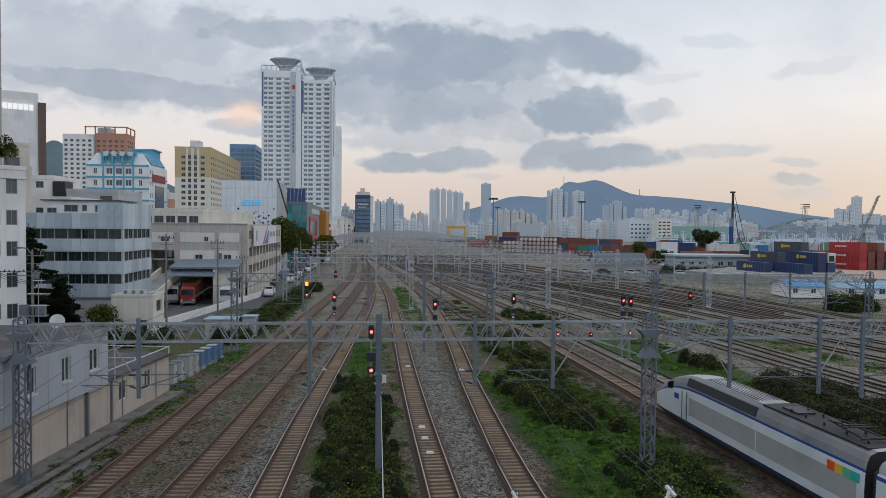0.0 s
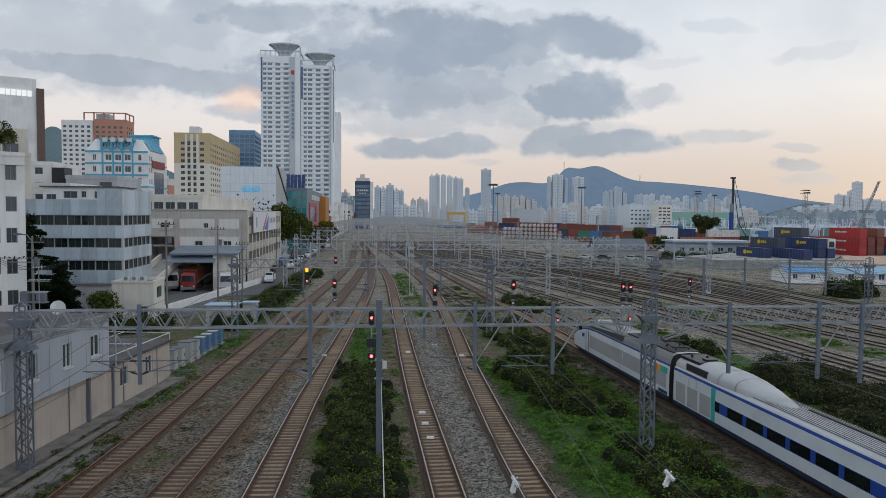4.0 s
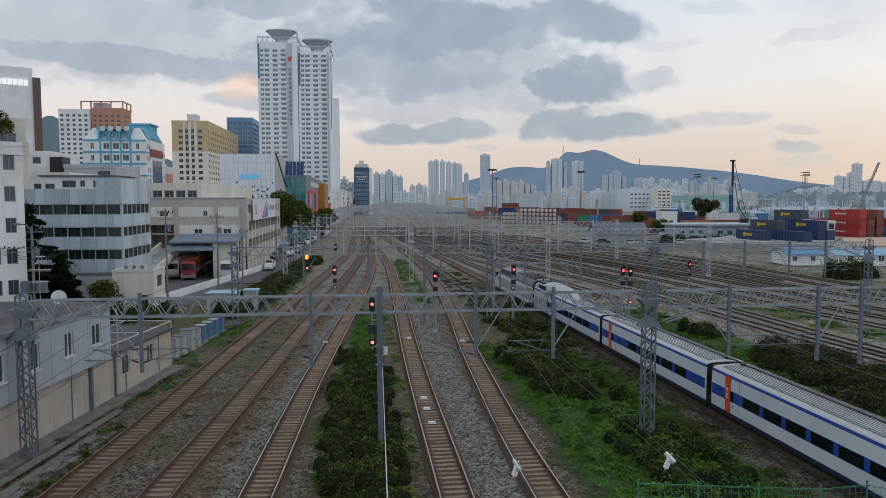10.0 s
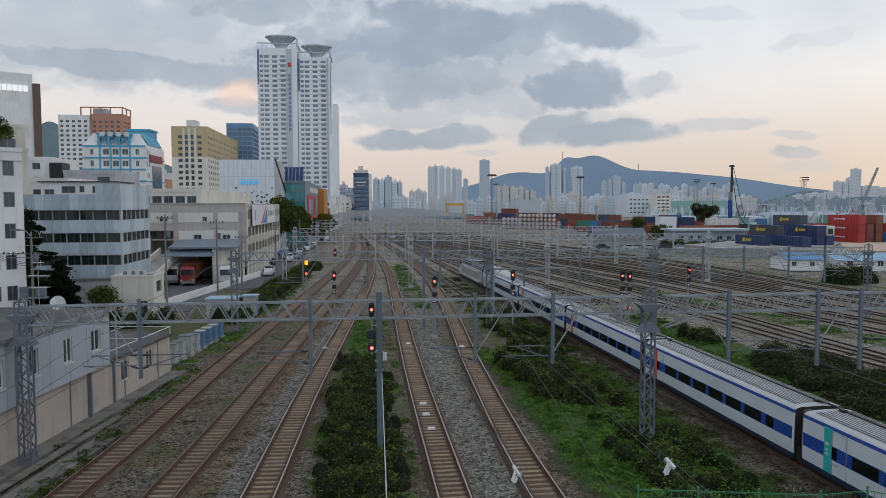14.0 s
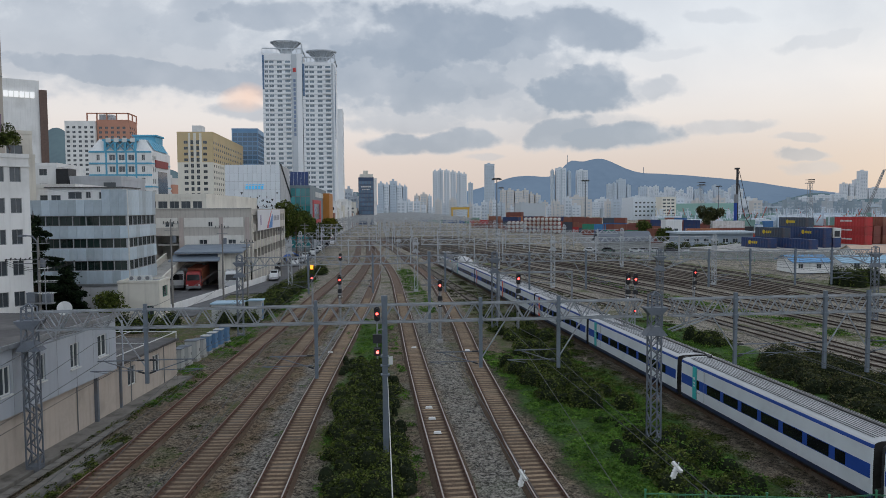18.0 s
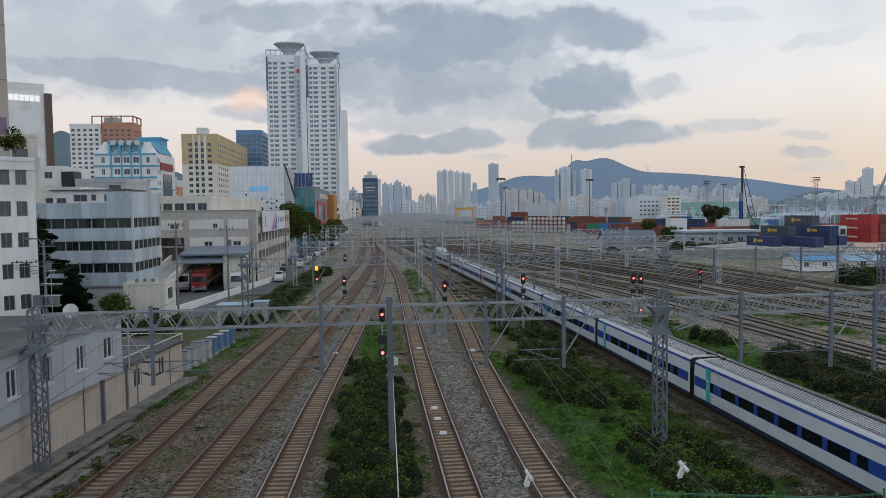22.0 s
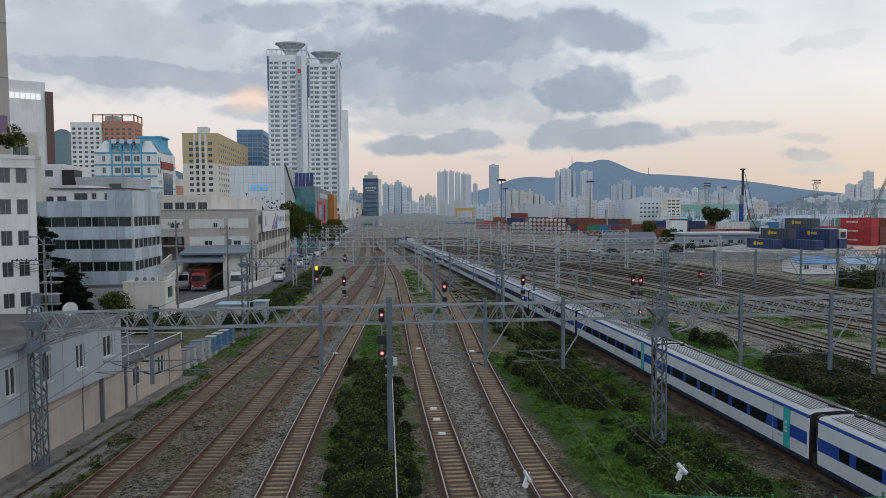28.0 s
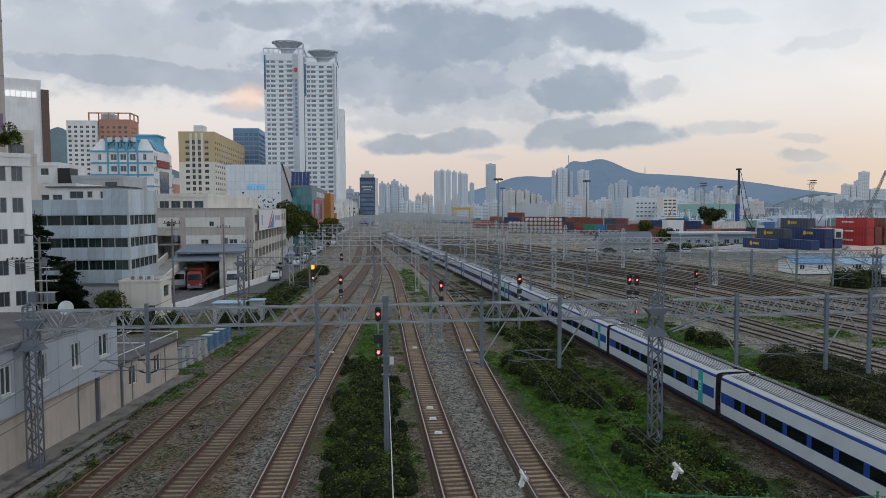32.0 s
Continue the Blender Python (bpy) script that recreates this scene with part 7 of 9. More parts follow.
def container_meshes(col, L):
    if (col, L) not in C_MESH:
        m = mat("%s_container_paint" % col, C_COL[col], 0.55, 0.1, 0.12, 0.5, 0.03, 8, spots=(0.14, 0.07, 0.045), spot_scale=0.7, spot_amt=0.4, streak=0.25, rand=0.15)
        g = Geo()
        n = int(L / 0.28)
        for y, s in ((0.0, -1), (2.44, 1)):
            xs = []
            for i in range(n + 1):
                x = L * i / n
                xs.append((x, y - s * (0.06 if i % 4 in (1, 2) else 0.0)))
            for (xa, ya), (xb, yb) in zip(xs, xs[1:]):
                q = [(xa, ya, 0.15), (xb, yb, 0.15), (xb, yb, 2.45), (xa, ya, 2.45)]
                g.face(q if s < 0 else q[::-1])
        g.box(0.02, L - 0.02, 0.07, 2.37, 2.42, 2.55)
        g.box(0, L, -0.01, 2.45, 0.0, 0.16)
        for y in (0.0, 2.36):
            g.box(0, L, y, y + 0.08, 2.45, 2.59)
        for x in (0.0, L - 0.12):
            for y in (-0.005, 2.325):
                g.box(x, x + 0.12, y, y + 0.12, 0, 2.59)
        g.box(0.0, 0.05, 0.1, 2.34, 0.1, 2.5).box(L - 0.05, L, 0.1, 2.34, 0.1, 2.5)
        g.v = [(a, b, c * HC) for a, b, c in g.v]
        body = g.mesh("body", m)
        d = Geo()
        for y in (0.45, 0.9, 1.5, 1.95):
            d.tube((-0.03, y, 0.1), (-0.03, y, 2.5), 0.025, 6)
        d.box(-0.01, 0.0, 1.2, 1.24, 0.1, 2.5)
        C_MESH[(col, L)] = (body, d.mesh("lock_rods", M_STEEL))
    return C_MESH[(col, L)]


def container(x, y, level, col, L=12.2, rz=0.0, mark=None, label="", base=0.0):
    t = thing("shipping_container", x, y, base + 2.67 * level - 0.06, rz, label or "%s corrugated steel shipping container in a stack" % {"sky": "bright blue", "rust": "rusty red"}.get(col, col), "container", "shipping containers")
    b, d = container_meshes(col, L)
    part("body", b, None, t)
    part("lock_rods", d, None, t)
    if mark == "yellow":
        g = Geo().tube((L * 0.32, -0.02, 1.4), (L * 0.32, -0.05, 1.4), 0.62, 16)
        g.box(L * 0.32 + 0.9, L * 0.32 + 1.6, -0.05, -0.02, 1.05, 1.75).box(L * 0.32 + 1.8, L * 0.32 + 2.5, -0.05, -0.02, 1.05, 1.75).box(L * 0.32 + 2.7, L * 0.32 + 3.4, -0.05, -0.02, 1.05, 1.75)
        part("yellow_mark", g, mat("yellow_marking", (0.60, 0.42, 0.02), 0.6), t, "yellow disc and bars")
    elif mark == "white":
        g = Geo()
        g.box(L * 0.2, L * 0.2 + 0.55, -0.05, -0.02, 1.25, 1.8)
        for i in range(8):
            g.box(L * 0.26 + 0.5 * i, L * 0.26 + 0.38 + 0.5 * i, -0.05, -0.02, 1.3, 1.75)
        part("white_mark", g, M_PORCELAIN, t, "white lettering bars")
    return t


_rc = random.Random(21)
# front stacks on the terrace, parallel to the tracks: near corner, level, colour, mark
TERRACE = 2.15
tagged(part("container_terrace", Geo().loft([[(89, 176, z), (118, 166, z), (190, 166, z), (190, 214, z), (112, 214, z), (104, 205, z), (89, 196, z)] for z in (-0.2, TERRACE - 0.06)]), M_CONC), "raised concrete container terrace", "pavement", kind="structure")
FRONT = [(141.7, 196, 0, "red", "white"), (141.7, 196, 1, "red", "white"), (141.7, 196, 2, "red", "white"), (146.5, 199, 0, "brown", None), (146.5, 199, 1, "brown", None), (149.4, 199, 0, "rust", None), (149.4, 199, 1, "brown", None), (149.4, 199, 2, "rust", None),
         (122.5, 186, 0, "navy", None), (122.5, 186, 1, "navy", "yellow"), (125.2, 186, 0, "navy", None), (113.4, 190.6, 0, "navy", None), (113.4, 190.6, 1, "slate", "yellow"),
         (125.6, 199, 0, "navy", None), (125.6, 199, 1, "navy", None), (125.6, 199, 2, "slate", "yellow"), (106.7, 186, 0, "navy", "yellow"), (113.4, 178, 0, "navy", None),
         (153.5, 192, 0, "sky", None), (157.0, 200, 0, "brown", None), (157.0, 200, 1, "red", None), (160.5, 196, 0, "blue", None), (131.5, 199.5, 0, "brown", None), (134.2, 199.5, 0, "rust", None), (131.5, 199.5, 1, "red", None)]
for x, y, lv, col, mk in FRONT:
    container(x - 1.275, y + 12.13, lv, col, 12.2, -84, mk, base=TERRACE)
for x, y, lv, col in ((104.0, 262, 0, "brown"), (117, 260, 0, "rust"), (117, 260, 1, "orange"), (130, 258, 0, "red"), (104, 266, 1, "rust"), (104, 266, 0, "brown"), (143, 256, 1, "red"), (143, 256, 0, "grey"), (130, 266, 2, "white"), (130, 266, 1, "brown"), (130, 266, 0, "brown")):
    container(x, y, lv, col, 12.2, -6)
# white refrigerated container, its cooling end to the south
t = container(125.2 - 1.275, 186 + 12.13, 1, "white", 12.2, -84, base=TERRACE)
part("cooling_unit", Geo().box(12.2, 12.26, 0.4, 2.0, 0.3, 1.9), M_BLACK, t, "dark reefer cooling unit")
# long rows along the far side of the yard: bearing and depth at both ends, height, colours
ROWS = (((0.272, 338), (0.185, 356), 3, ("brown", "rust", "blue", "green", "navy", "red", "brown", "sky")),
        ((0.285, 360), (0.180, 385), 3, ("brown", "navy", "blue", "rust", "brown", "slate")),
        ((0.190, 398), (0.075, 440), 3, ("brown", "rust", "brown", "navy", "brown", "blue", "rust", "slate", "red")),
        ((0.200, 420), (0.080, 465), 4, ("brown", "rust", "brown", "orange", "navy")),
        ((0.100, 450), (0.030, 510), 3, ("brown", "rust", "brown", "orange", "navy", "red", "brown")),
        ((0.33, 300), (0.262, 318), 3, ("brown", "blue", "rust", "navy", "blue")),
        ((0.36, 345), (0.27, 380), 3, ("brown", "red", "grey", "navy", "blue", "rust")),
        ((0.62, 300), (0.42, 300), 2, ("rust", "brown", "blue", "grey", "red", "white")),
        ((0.04, 600), (-0.04, 740), 2, ("blue", "brown", "green", "grey", "navy", "white")))
for (ua, da), (ub, db), hh, cols in ROWS:
    ax, ay = at_bearing(ua, da)
    bx, by = at_bearing(ub, db)
    n = max(3, int(math.hypot(bx - ax, by - ay) / 13.0))
    rz = math.degrees(math.atan2(ay - by, ax - bx))
    for i in range(n):
        k = (i + 0.5) / n
        x, y = bx + (ax - bx) * i / n, by + (ay - by) * i / n
        for lv in range(_rc.randint(max(1, hh - 1), hh)):
            if _rc.random() < 0.6 and hh > 2:
                container(x, y, lv, _rc.choice(cols), 6.06, rz)
                container(x + 6.15 * math.cos(radians(rz)), y + 6.15 * math.sin(radians(rz)), lv, _rc.choice(cols), 6.06, rz)
            else:
                container(x, y, lv, _rc.choice(cols), 12.2, rz)
# tank containers on the yard side
M_TANK = mat("white_tank_paint", (0.66, 0.65, 0.62), 0.45, 0.1, 0.08, 0.6, 0.03, 8, streak=0.3)


def tank_container(x, y, level, rz):
    t = thing("tank_container", x, y, 2.1 * level - 0.1, rz, "white cylindrical tank container in an open frame", "tank container", "tank containers")
    g = Geo().tube((0.35, 1.0, 1.05), (5.7, 1.0, 1.05), 0.86, 16).tube((0.35, 1.0, 1.05), (0.1, 1.0, 1.05), 0.86, 16, r2=0.5)
    part("tank", g, M_TANK, t)
    g = Geo()
    for xx in (0.06, 6.0):
        for yy in (0.06, 1.94):
            g.beam((xx, yy, 0), (xx, yy, 2.1), 0.12)
        g.beam((xx, 0, 0.06), (xx, 2.0, 0.06), 0.12).beam((xx, 0, 2.04), (xx, 2.0, 2.04), 0.12)
    for yy in (0.06, 1.94):
        g.beam((0, yy, 0.06), (6.06, yy, 0.06), 0.12).beam((0, yy, 2.04), (6.06, yy, 2.04), 0.12)
    part("frame", g, mat("brown_tank_frame", (0.22, 0.08, 0.05), 0.7), t)


for i in range(13):
    ax, ay = at_bearing(0.086 + 0.0058 * i, 402 - 2.0 * i)
    for lv in range(3 if i < 4 else 4):
        tank_container(ax, ay, lv, 74)

# ---- yard buildings and machines on the right ----
M_BLUER = mat("blue_sheet_roof", (0.10, 0.28, 0.50), 0.5, 0.1, 0.12, 0.4, 0.05, 6, streak=0.3)
M_BLUER_P = mat("faded_blue_sheet_roof", (0.24, 0.40, 0.52), 0.55, 0.1, 0.12, 0.4, 0.05, 6, streak=0.3)


def shed(name, label, x, y, w, d, eave, ridge, rz, wall, roof, wins=(), over=0.4):
    t = thing(name, x, y, 0, rz, label, "shed")
    g = Geo()
    facade(g, pose(0, 0, 0), w, eave, list(wins), 0.12)
    facade(g, pose(w, 0, 0, 0, 0, 90), d, eave, [], 0.12)
    facade(g, pose(0, d, 0, 0, 0, -90), d, eave, [], 0.12)
    facade(g, pose(w, d, 0, 0, 0, 180), w, eave, [], 0.12)
    for xx in (0, w):
        g.face([(xx, 0, eave), (xx, d, eave), (xx, d / 2, ridge)])
    part("wall", g, wall, t)
    for a, b, c, e in wins:
        part("window", window_mesh(b - a, e - c, M_ALU, M_GLASS, 1), None, t, at=pose(a, 0.07, c))
    for s in (0, 1):
        y0, y1 = (-over, d / 2) if s == 0 else (d + over, d / 2)
        z0 = eave - over * (ridge - eave) / (d / 2)
        r = Geo()
        r.loft([[(-over, y0, z0), (w + over, y0, z0), (w + over, y0, z0 + 0.1), (-over, y0, z0 + 0.1)], [(-over, y1, ridge), (w + over, y1, ridge), (w + over, y1, ridge + 0.1), (-over, y1, ridge + 0.1)]])
        rs = part("roof_sheet", r, roof, t)
        n = int(w / 0.9)
        for i in range(n if w < 9 else 0):
            xx = -over + (w + 2 * over) * i / n
            part("roof_rib", Geo().beam((xx, y0, z0 + 0.12), (xx, y1, ridge + 0.12), 0.06, 0.05), roof, rs)
    return t


shed("yard_shed", "white shed with blue sheet roof", 84.5, 138.0, 7.4, 8, 2.3, 3.4, -8, M_WHITE, M_BLUER, ((1.0, 2.0, 0.9, 1.9), (4.6, 5.6, 0.9, 1.9)))
shed("yard_shed", "long white shed with faded blue roof", 93.4, 135.2, 26, 9, 2.2, 3.3, -8, M_WHITE, M_BLUER_P, ((2, 3.2, 1, 2.2), (8, 9.2, 1, 2.2)))
shed("yard_shed", "small white shed with orange edged roof", 106, 149.0, 12, 8, 3.2, 4.6, -8, M_WHITE, mat("peach_roof", (0.5, 0.36, 0.27), 0.7))
t = shed("yard_pavilion", "open pavilion with grey hipped roof", 73.6, 226, 15.0, 9, 3.2, 5.6, -5, M_CABG, mat("grey_slate_roof", (0.13, 0.145, 0.17), 0.6, 0.1, 0.1, 0.4), over=1.2)
t = building("yard_office", "pale blue grey site office with flat roof", 97.5, 121.0, 222, 232, 5.0, mat("pale_blue_wall", (0.36, 0.42, 0.48), 0.8, 0, 0.06, 0.3), {"front": grid(1.5, 2.0, 7, 1, 1.7, 1.3, 3.1, 3)}, M_ALU, parapet=0.0, rz=-5)
part("eaves", Geo().box(-1.0, 24.5, -1.2, 11, 4.9, 5.5), mat("pale_eaves", (0.42, 0.48, 0.53), 0.7), t)
building("yard_office", "small white two storey yard hut", 108, 114, 258, 264, 8.0, M_WHITE, {"front": grid(0.5, 1.2, 2, 2, 1.5, 1.3, 2.6, 3)}, M_ALU, rz=-5)
M_FAR_S = mat("pale_dock_sheet", (0.46, 0.50, 0.54), 0.7, 0, 0.06, 0.05, 0, 3)
building("warehouse", "long white warehouse beyond the yard", 258, 297, 697, 730, 22, mat("haze_paled_render", (0.62, 0.665, 0.715)), {"front": grid(2, 4, 9, 4, 2.2, 1.6, 4.1, 4.2)}, M_ALU, category="warehouse")
building("warehouse", "long pale green dock shed", 282, 350, 672, 700, 15.5, mat("pale_green_sheet", (0.25, 0.42, 0.38), 0.7), {}, category="warehouse")
building("warehouse", "grey dome roofed dock hall", 143, 167, 690, 720, 17, M_FAR_S, {"front": grid(2, 3, 4, 1, 4, 2, 5.4, 6)}, M_FRAME_D, category="warehouse")
building("office_building", "brown banded dock office", 272, 286, 660, 675, 22, M_IVORY, {"front": grid(1.0, 3, 3, 6, 3, 1.4, 4.2, 3.2)}, M_FRAME_D)


def light_mast(u, dist, h, lattice=False):
    x, y = at_bearing(u, dist)
    t = thing("light_mast", x, y, 0, 0, "tall yard floodlight mast with lamp ring", "light mast", "light masts")
    if lattice:
        g = Geo()
        for sx_ in (-1, 1):
            for sy_ in (-1, 1):
                g.beam((sx_ * 1.4, sy_ * 1.4, 0), (sx_ * 0.9, sy_ * 0.9, h), 0.22)
        for i in range(int(h / 3)):
            g.beam((-1.3, -1.3, 3 * i), (1.3, -1.3, 3 * i + 3), 0.12).beam((1.3, -1.3, 3 * i), (-1.3, -1.3, 3 * i + 3), 0.12)
        part("tower", g, M_STEEL, t)
        part("platform", Geo().box(-2.6, 2.6, -1.6, 1.6, h, h + 0.4).box(-2.4, 2.4, -1.4, 1.4, h + 2.2, h + 2.5), M_FRAME_D, t)
        for i in range(6):
            for k in range(2):
                part("floodlight", Geo().box(-2.3 + 0.8 * i, -1.8 + 0.8 * i, -1.9, -1.5, h + 0.6 + 1.4 * k, h + 1.3 + 1.4 * k), M_BLACK, t)
    else:
        part("mast", Geo().tube((0, 0, 0), (0, 0, h), 0.42, 10, r2=0.2), M_STEEL_L, t)
        part("lamp_ring", Geo().tube((0, 0, h - 0.2), (0, 0, h + 0.3), 1.5, 12, r2=2.1), M_FRAME_D, t)
        for i in range(8):
            q = 2 * math.pi * i / 8
            part("floodlight", Geo().box(2.0 * math.cos(q) - 0.3, 2.0 * math.cos(q) + 0.3, 2.0 * math.sin(q) - 0.3, 2.0 * math.sin(q) + 0.3, h - 0.6, h), M_BLACK, t)


light_mast(0.0672, 350, 27.5)
light_mast(0.073, 600, 30)
light_mast(0.189, 420, 29)
light_mast(0.348, 520, 28, True)
light_mast(0.497, 480, 28, True)
light_mast(0.372, 600, 30)

# piling rig, blue below and dark lattice mast above
x, y = at_bearing(0.3975, 340)
t = thing("piling_rig", x, y, 0, 0, "tall piling rig with dark mast and blue sleeve", "construction rig")
part("mast", Geo().box(-0.4, 0.4, -0.4, 0.4, 2, 31.0).box(-1.2, 0.9, -0.6, 0.6, 30.6, 31.4), M_BLACK, t)
part("blue_sleeve", Geo().tube((-1.1, -0.6, 1), (-1.1, -0.6, 15), 0.75, 10), M_T_BLUE, t)
part("drive_head", Geo().box(-1.3, 0.1, -1.0, 0.3, 15, 19), M_FRAME_D, t)
part("cables", Geo().beam((0.8, 0, 30), (7.0, 0, 6), 0.18).beam((0.8, 0, 24), (3.0, 0, 10), 0.25).beam((3.0, 0, 10), (7.5, 0, 3), 0.3), M_BLACK, t)
part("carrier", Geo().box(-3, 7, -2.5, 2.5, 0.9, 4.0).box(-3.5, 7.5, -2.9, -1.9, -0.1, 1.0).box(-3.5, 7.5, 1.9, 2.9, -0.1, 1.0), M_BLACK, t)
# crawler crane with raised boom, and dock cranes beyond
x, y = at_bearing(0.568, 420)
t = thing("crawler_crane", x, y, 0, 0, "crawler crane with long raised lattice boom", "crane")
g = Geo()
for a, b in ((-0.7, -0.7), (0.7, -0.7), (-0.7, 0.7), (0.7, 0.7)):
    g.beam((a, b, 3), (13.5 + a * 0.5, b * 0.5, 34), 0.25)
for i in range(12):
    k, k2 = i / 12, (i + 1) / 12
    g.beam((-0.7 + 13.5 * k, -0.7, 3 + 31 * k), (0.7 + 13.5 * k2, -0.7, 3 + 31 * k2), 0.15)
part("boom", g, M_FRAME_D, t)
part("house", Geo().box(-5, 2.5, -2, 2, 1.5, 5).box(-4, 3, -3, -2, -0.1, 1.6).box(-4, 3, 2, 3, -0.1, 1.6), M_T_ORANGE, t)
x, y = at_bearing(0.0165, 700)
t = thing("gantry_crane", x, y, 0, 5, "yellow rail mounted gantry crane", "crane")
M_YEL = mat("crane_yellow", (0.55, 0.34, 0.05), 0.6)
part("beam", Geo().box(-9, 9, -1.2, 1.2, 12.0, 14.2), M_YEL, t)
for sx_ in (-8, 8):
    part("leg", Geo().beam((sx_, -3, 0), (sx_, 0, 12), 1.0).beam((sx_, 3, 0), (sx_, 0, 12), 1.0), M_YEL, t)

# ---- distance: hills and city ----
# blue tint and faint glow on the hills stand in for distance haze
M_HILL = mat("wooded_hill_with_haze_glow", (0.075, 0.09, 0.10), 1.0, 0, 0.25, 0.004, 0.0, 1, emit=(0.13, 0.20, 0.31), power=0.66, world_co=True, spec=0.0)
M_HILL_N = mat("nearer_hill_with_haze_glow", (0.055, 0.08, 0.07), 1.0, 0, 0.35, 0.01, 0.0, 1, emit=(0.13, 0.19, 0.26), power=0.42, world_co=True, spec=0.0)


def ridge(name, dist, u0, u1, bumps, m, depth=500, n=140, rough=0.5):
    """A range of hills across the view: a sum of rounded summits with fine unevenness, sloping away on both sides."""
    rows = []
    for j, k in enumerate((0.0, 0.45, 0.8, 1.0, 0.75, 0.0)):
        row = []
        for i in range(n + 1):
            u = u0 + (u1 - u0) * i / n
            h = sum(a * math.exp(-((u - c) / s) ** 2) for c, a, s in bumps)
            edge = min(1.0, i / 6, (n - i) / 6)
            h = h * edge + rough * 4 * noise.noise(Vector((u * 40, j * 1.3, dist * 0.01)))
            d = dist + (j - 3) * depth / 3 * (0.6 + 0.3 * noise.noise(Vector((u * 9, j, 2))))
            x, y = at_bearing(u, d)
            row.append((x, y, max(-2, h * k)))
        rows.append(row)
    g = Geo()
    g.loft(rows, closed=False, caps=False)
    return tagged(part(name, g, m, None, "", smooth=True), "blue hazy wooded hills on the horizon", "hills", kind="structure")


K = 3300 / 1280.0
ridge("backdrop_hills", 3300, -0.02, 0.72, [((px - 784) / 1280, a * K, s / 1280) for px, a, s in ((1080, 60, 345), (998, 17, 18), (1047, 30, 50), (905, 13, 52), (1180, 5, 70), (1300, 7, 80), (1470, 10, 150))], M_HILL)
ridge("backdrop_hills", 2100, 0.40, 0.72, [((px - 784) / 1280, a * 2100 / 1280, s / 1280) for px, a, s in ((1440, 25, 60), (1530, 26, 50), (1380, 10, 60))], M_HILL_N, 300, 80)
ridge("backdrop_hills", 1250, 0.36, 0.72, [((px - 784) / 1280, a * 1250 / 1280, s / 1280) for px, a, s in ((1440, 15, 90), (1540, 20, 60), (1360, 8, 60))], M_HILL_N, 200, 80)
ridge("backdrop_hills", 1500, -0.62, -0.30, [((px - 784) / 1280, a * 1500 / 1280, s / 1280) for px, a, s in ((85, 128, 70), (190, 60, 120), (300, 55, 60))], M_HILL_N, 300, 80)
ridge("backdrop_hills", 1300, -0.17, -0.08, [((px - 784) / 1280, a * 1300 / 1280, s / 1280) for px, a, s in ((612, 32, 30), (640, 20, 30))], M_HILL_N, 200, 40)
for px, h0, h1 in ((994, 80, 92), (1128, 60, 70)):
    x, y = at_bearing((px - 784) / 1280, 3300)
    t = thing("radio_mast", x, y, h0 * K - 20, 0, "thin radio mast on a summit", "mast")
    part("mast", Geo().beam((0, 0, 0), (0, 0, (h1 - h0) * K + 32), 2.2), M_STEEL, t)

# far city colours carry aerial haze: paler, bluer, windows close to the walls
M_FAR_W = mat("haze_paled_render", (0.62, 0.665, 0.715), 0.85, 0, 0.06, 0.02, 0, 3)
M_FAR_B = mat("haze_blued_render", (0.50, 0.57, 0.645), 0.85, 0, 0.06, 0.02, 0, 3)
M_FAR_C = mat("hazed_cream_render", (0.60, 0.585, 0.57), 0.85, 0, 0.06, 0.02, 0, 3)
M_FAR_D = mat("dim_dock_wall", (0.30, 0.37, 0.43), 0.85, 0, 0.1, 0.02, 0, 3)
M_FAR_H = mat("haze_tinted_tower", (0.66, 0.69, 0.73), 0.85, 0, 0.05, 0.02, 0, 3)
M_FAR_GL = mat("haze_paled_window", (0.40, 0.46, 0.52), 0.3, 0, 0.2, 0.1, 0, 3, spec=0.6)


def city_tower(px, dist, wpx, ytop, m, label, d=16, rows=None, cols=None, strip=False):
    x, y = at_bearing((px - 784) / 1280, dist)
    w = wpx * dist / 1280
    h = 13.7 + (355 - ytop) * dist / 1280
    rows = rows or max(3, int(h / 3.3))
    cols = cols or max(2, int(w / 3.6))
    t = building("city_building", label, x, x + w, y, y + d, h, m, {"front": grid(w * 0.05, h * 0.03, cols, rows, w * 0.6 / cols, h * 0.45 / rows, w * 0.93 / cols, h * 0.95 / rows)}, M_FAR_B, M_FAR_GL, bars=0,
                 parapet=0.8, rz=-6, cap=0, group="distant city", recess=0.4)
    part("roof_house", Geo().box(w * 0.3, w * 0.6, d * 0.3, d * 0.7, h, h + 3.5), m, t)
    if strip:
        part("colour_strip", Geo().box(w * 0.42, w * 0.58, -0.5, 0.0, 0, h - 1), M_FAR_GL, t)
    return t


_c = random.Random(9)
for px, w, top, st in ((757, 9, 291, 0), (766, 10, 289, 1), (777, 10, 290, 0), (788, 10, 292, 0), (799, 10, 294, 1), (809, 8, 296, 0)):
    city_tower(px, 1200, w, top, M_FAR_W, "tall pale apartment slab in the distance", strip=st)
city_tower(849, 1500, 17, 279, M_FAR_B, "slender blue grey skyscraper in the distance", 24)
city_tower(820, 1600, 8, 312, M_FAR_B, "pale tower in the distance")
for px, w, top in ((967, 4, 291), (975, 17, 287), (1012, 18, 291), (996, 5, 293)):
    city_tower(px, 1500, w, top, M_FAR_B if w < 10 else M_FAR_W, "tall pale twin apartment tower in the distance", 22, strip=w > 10)
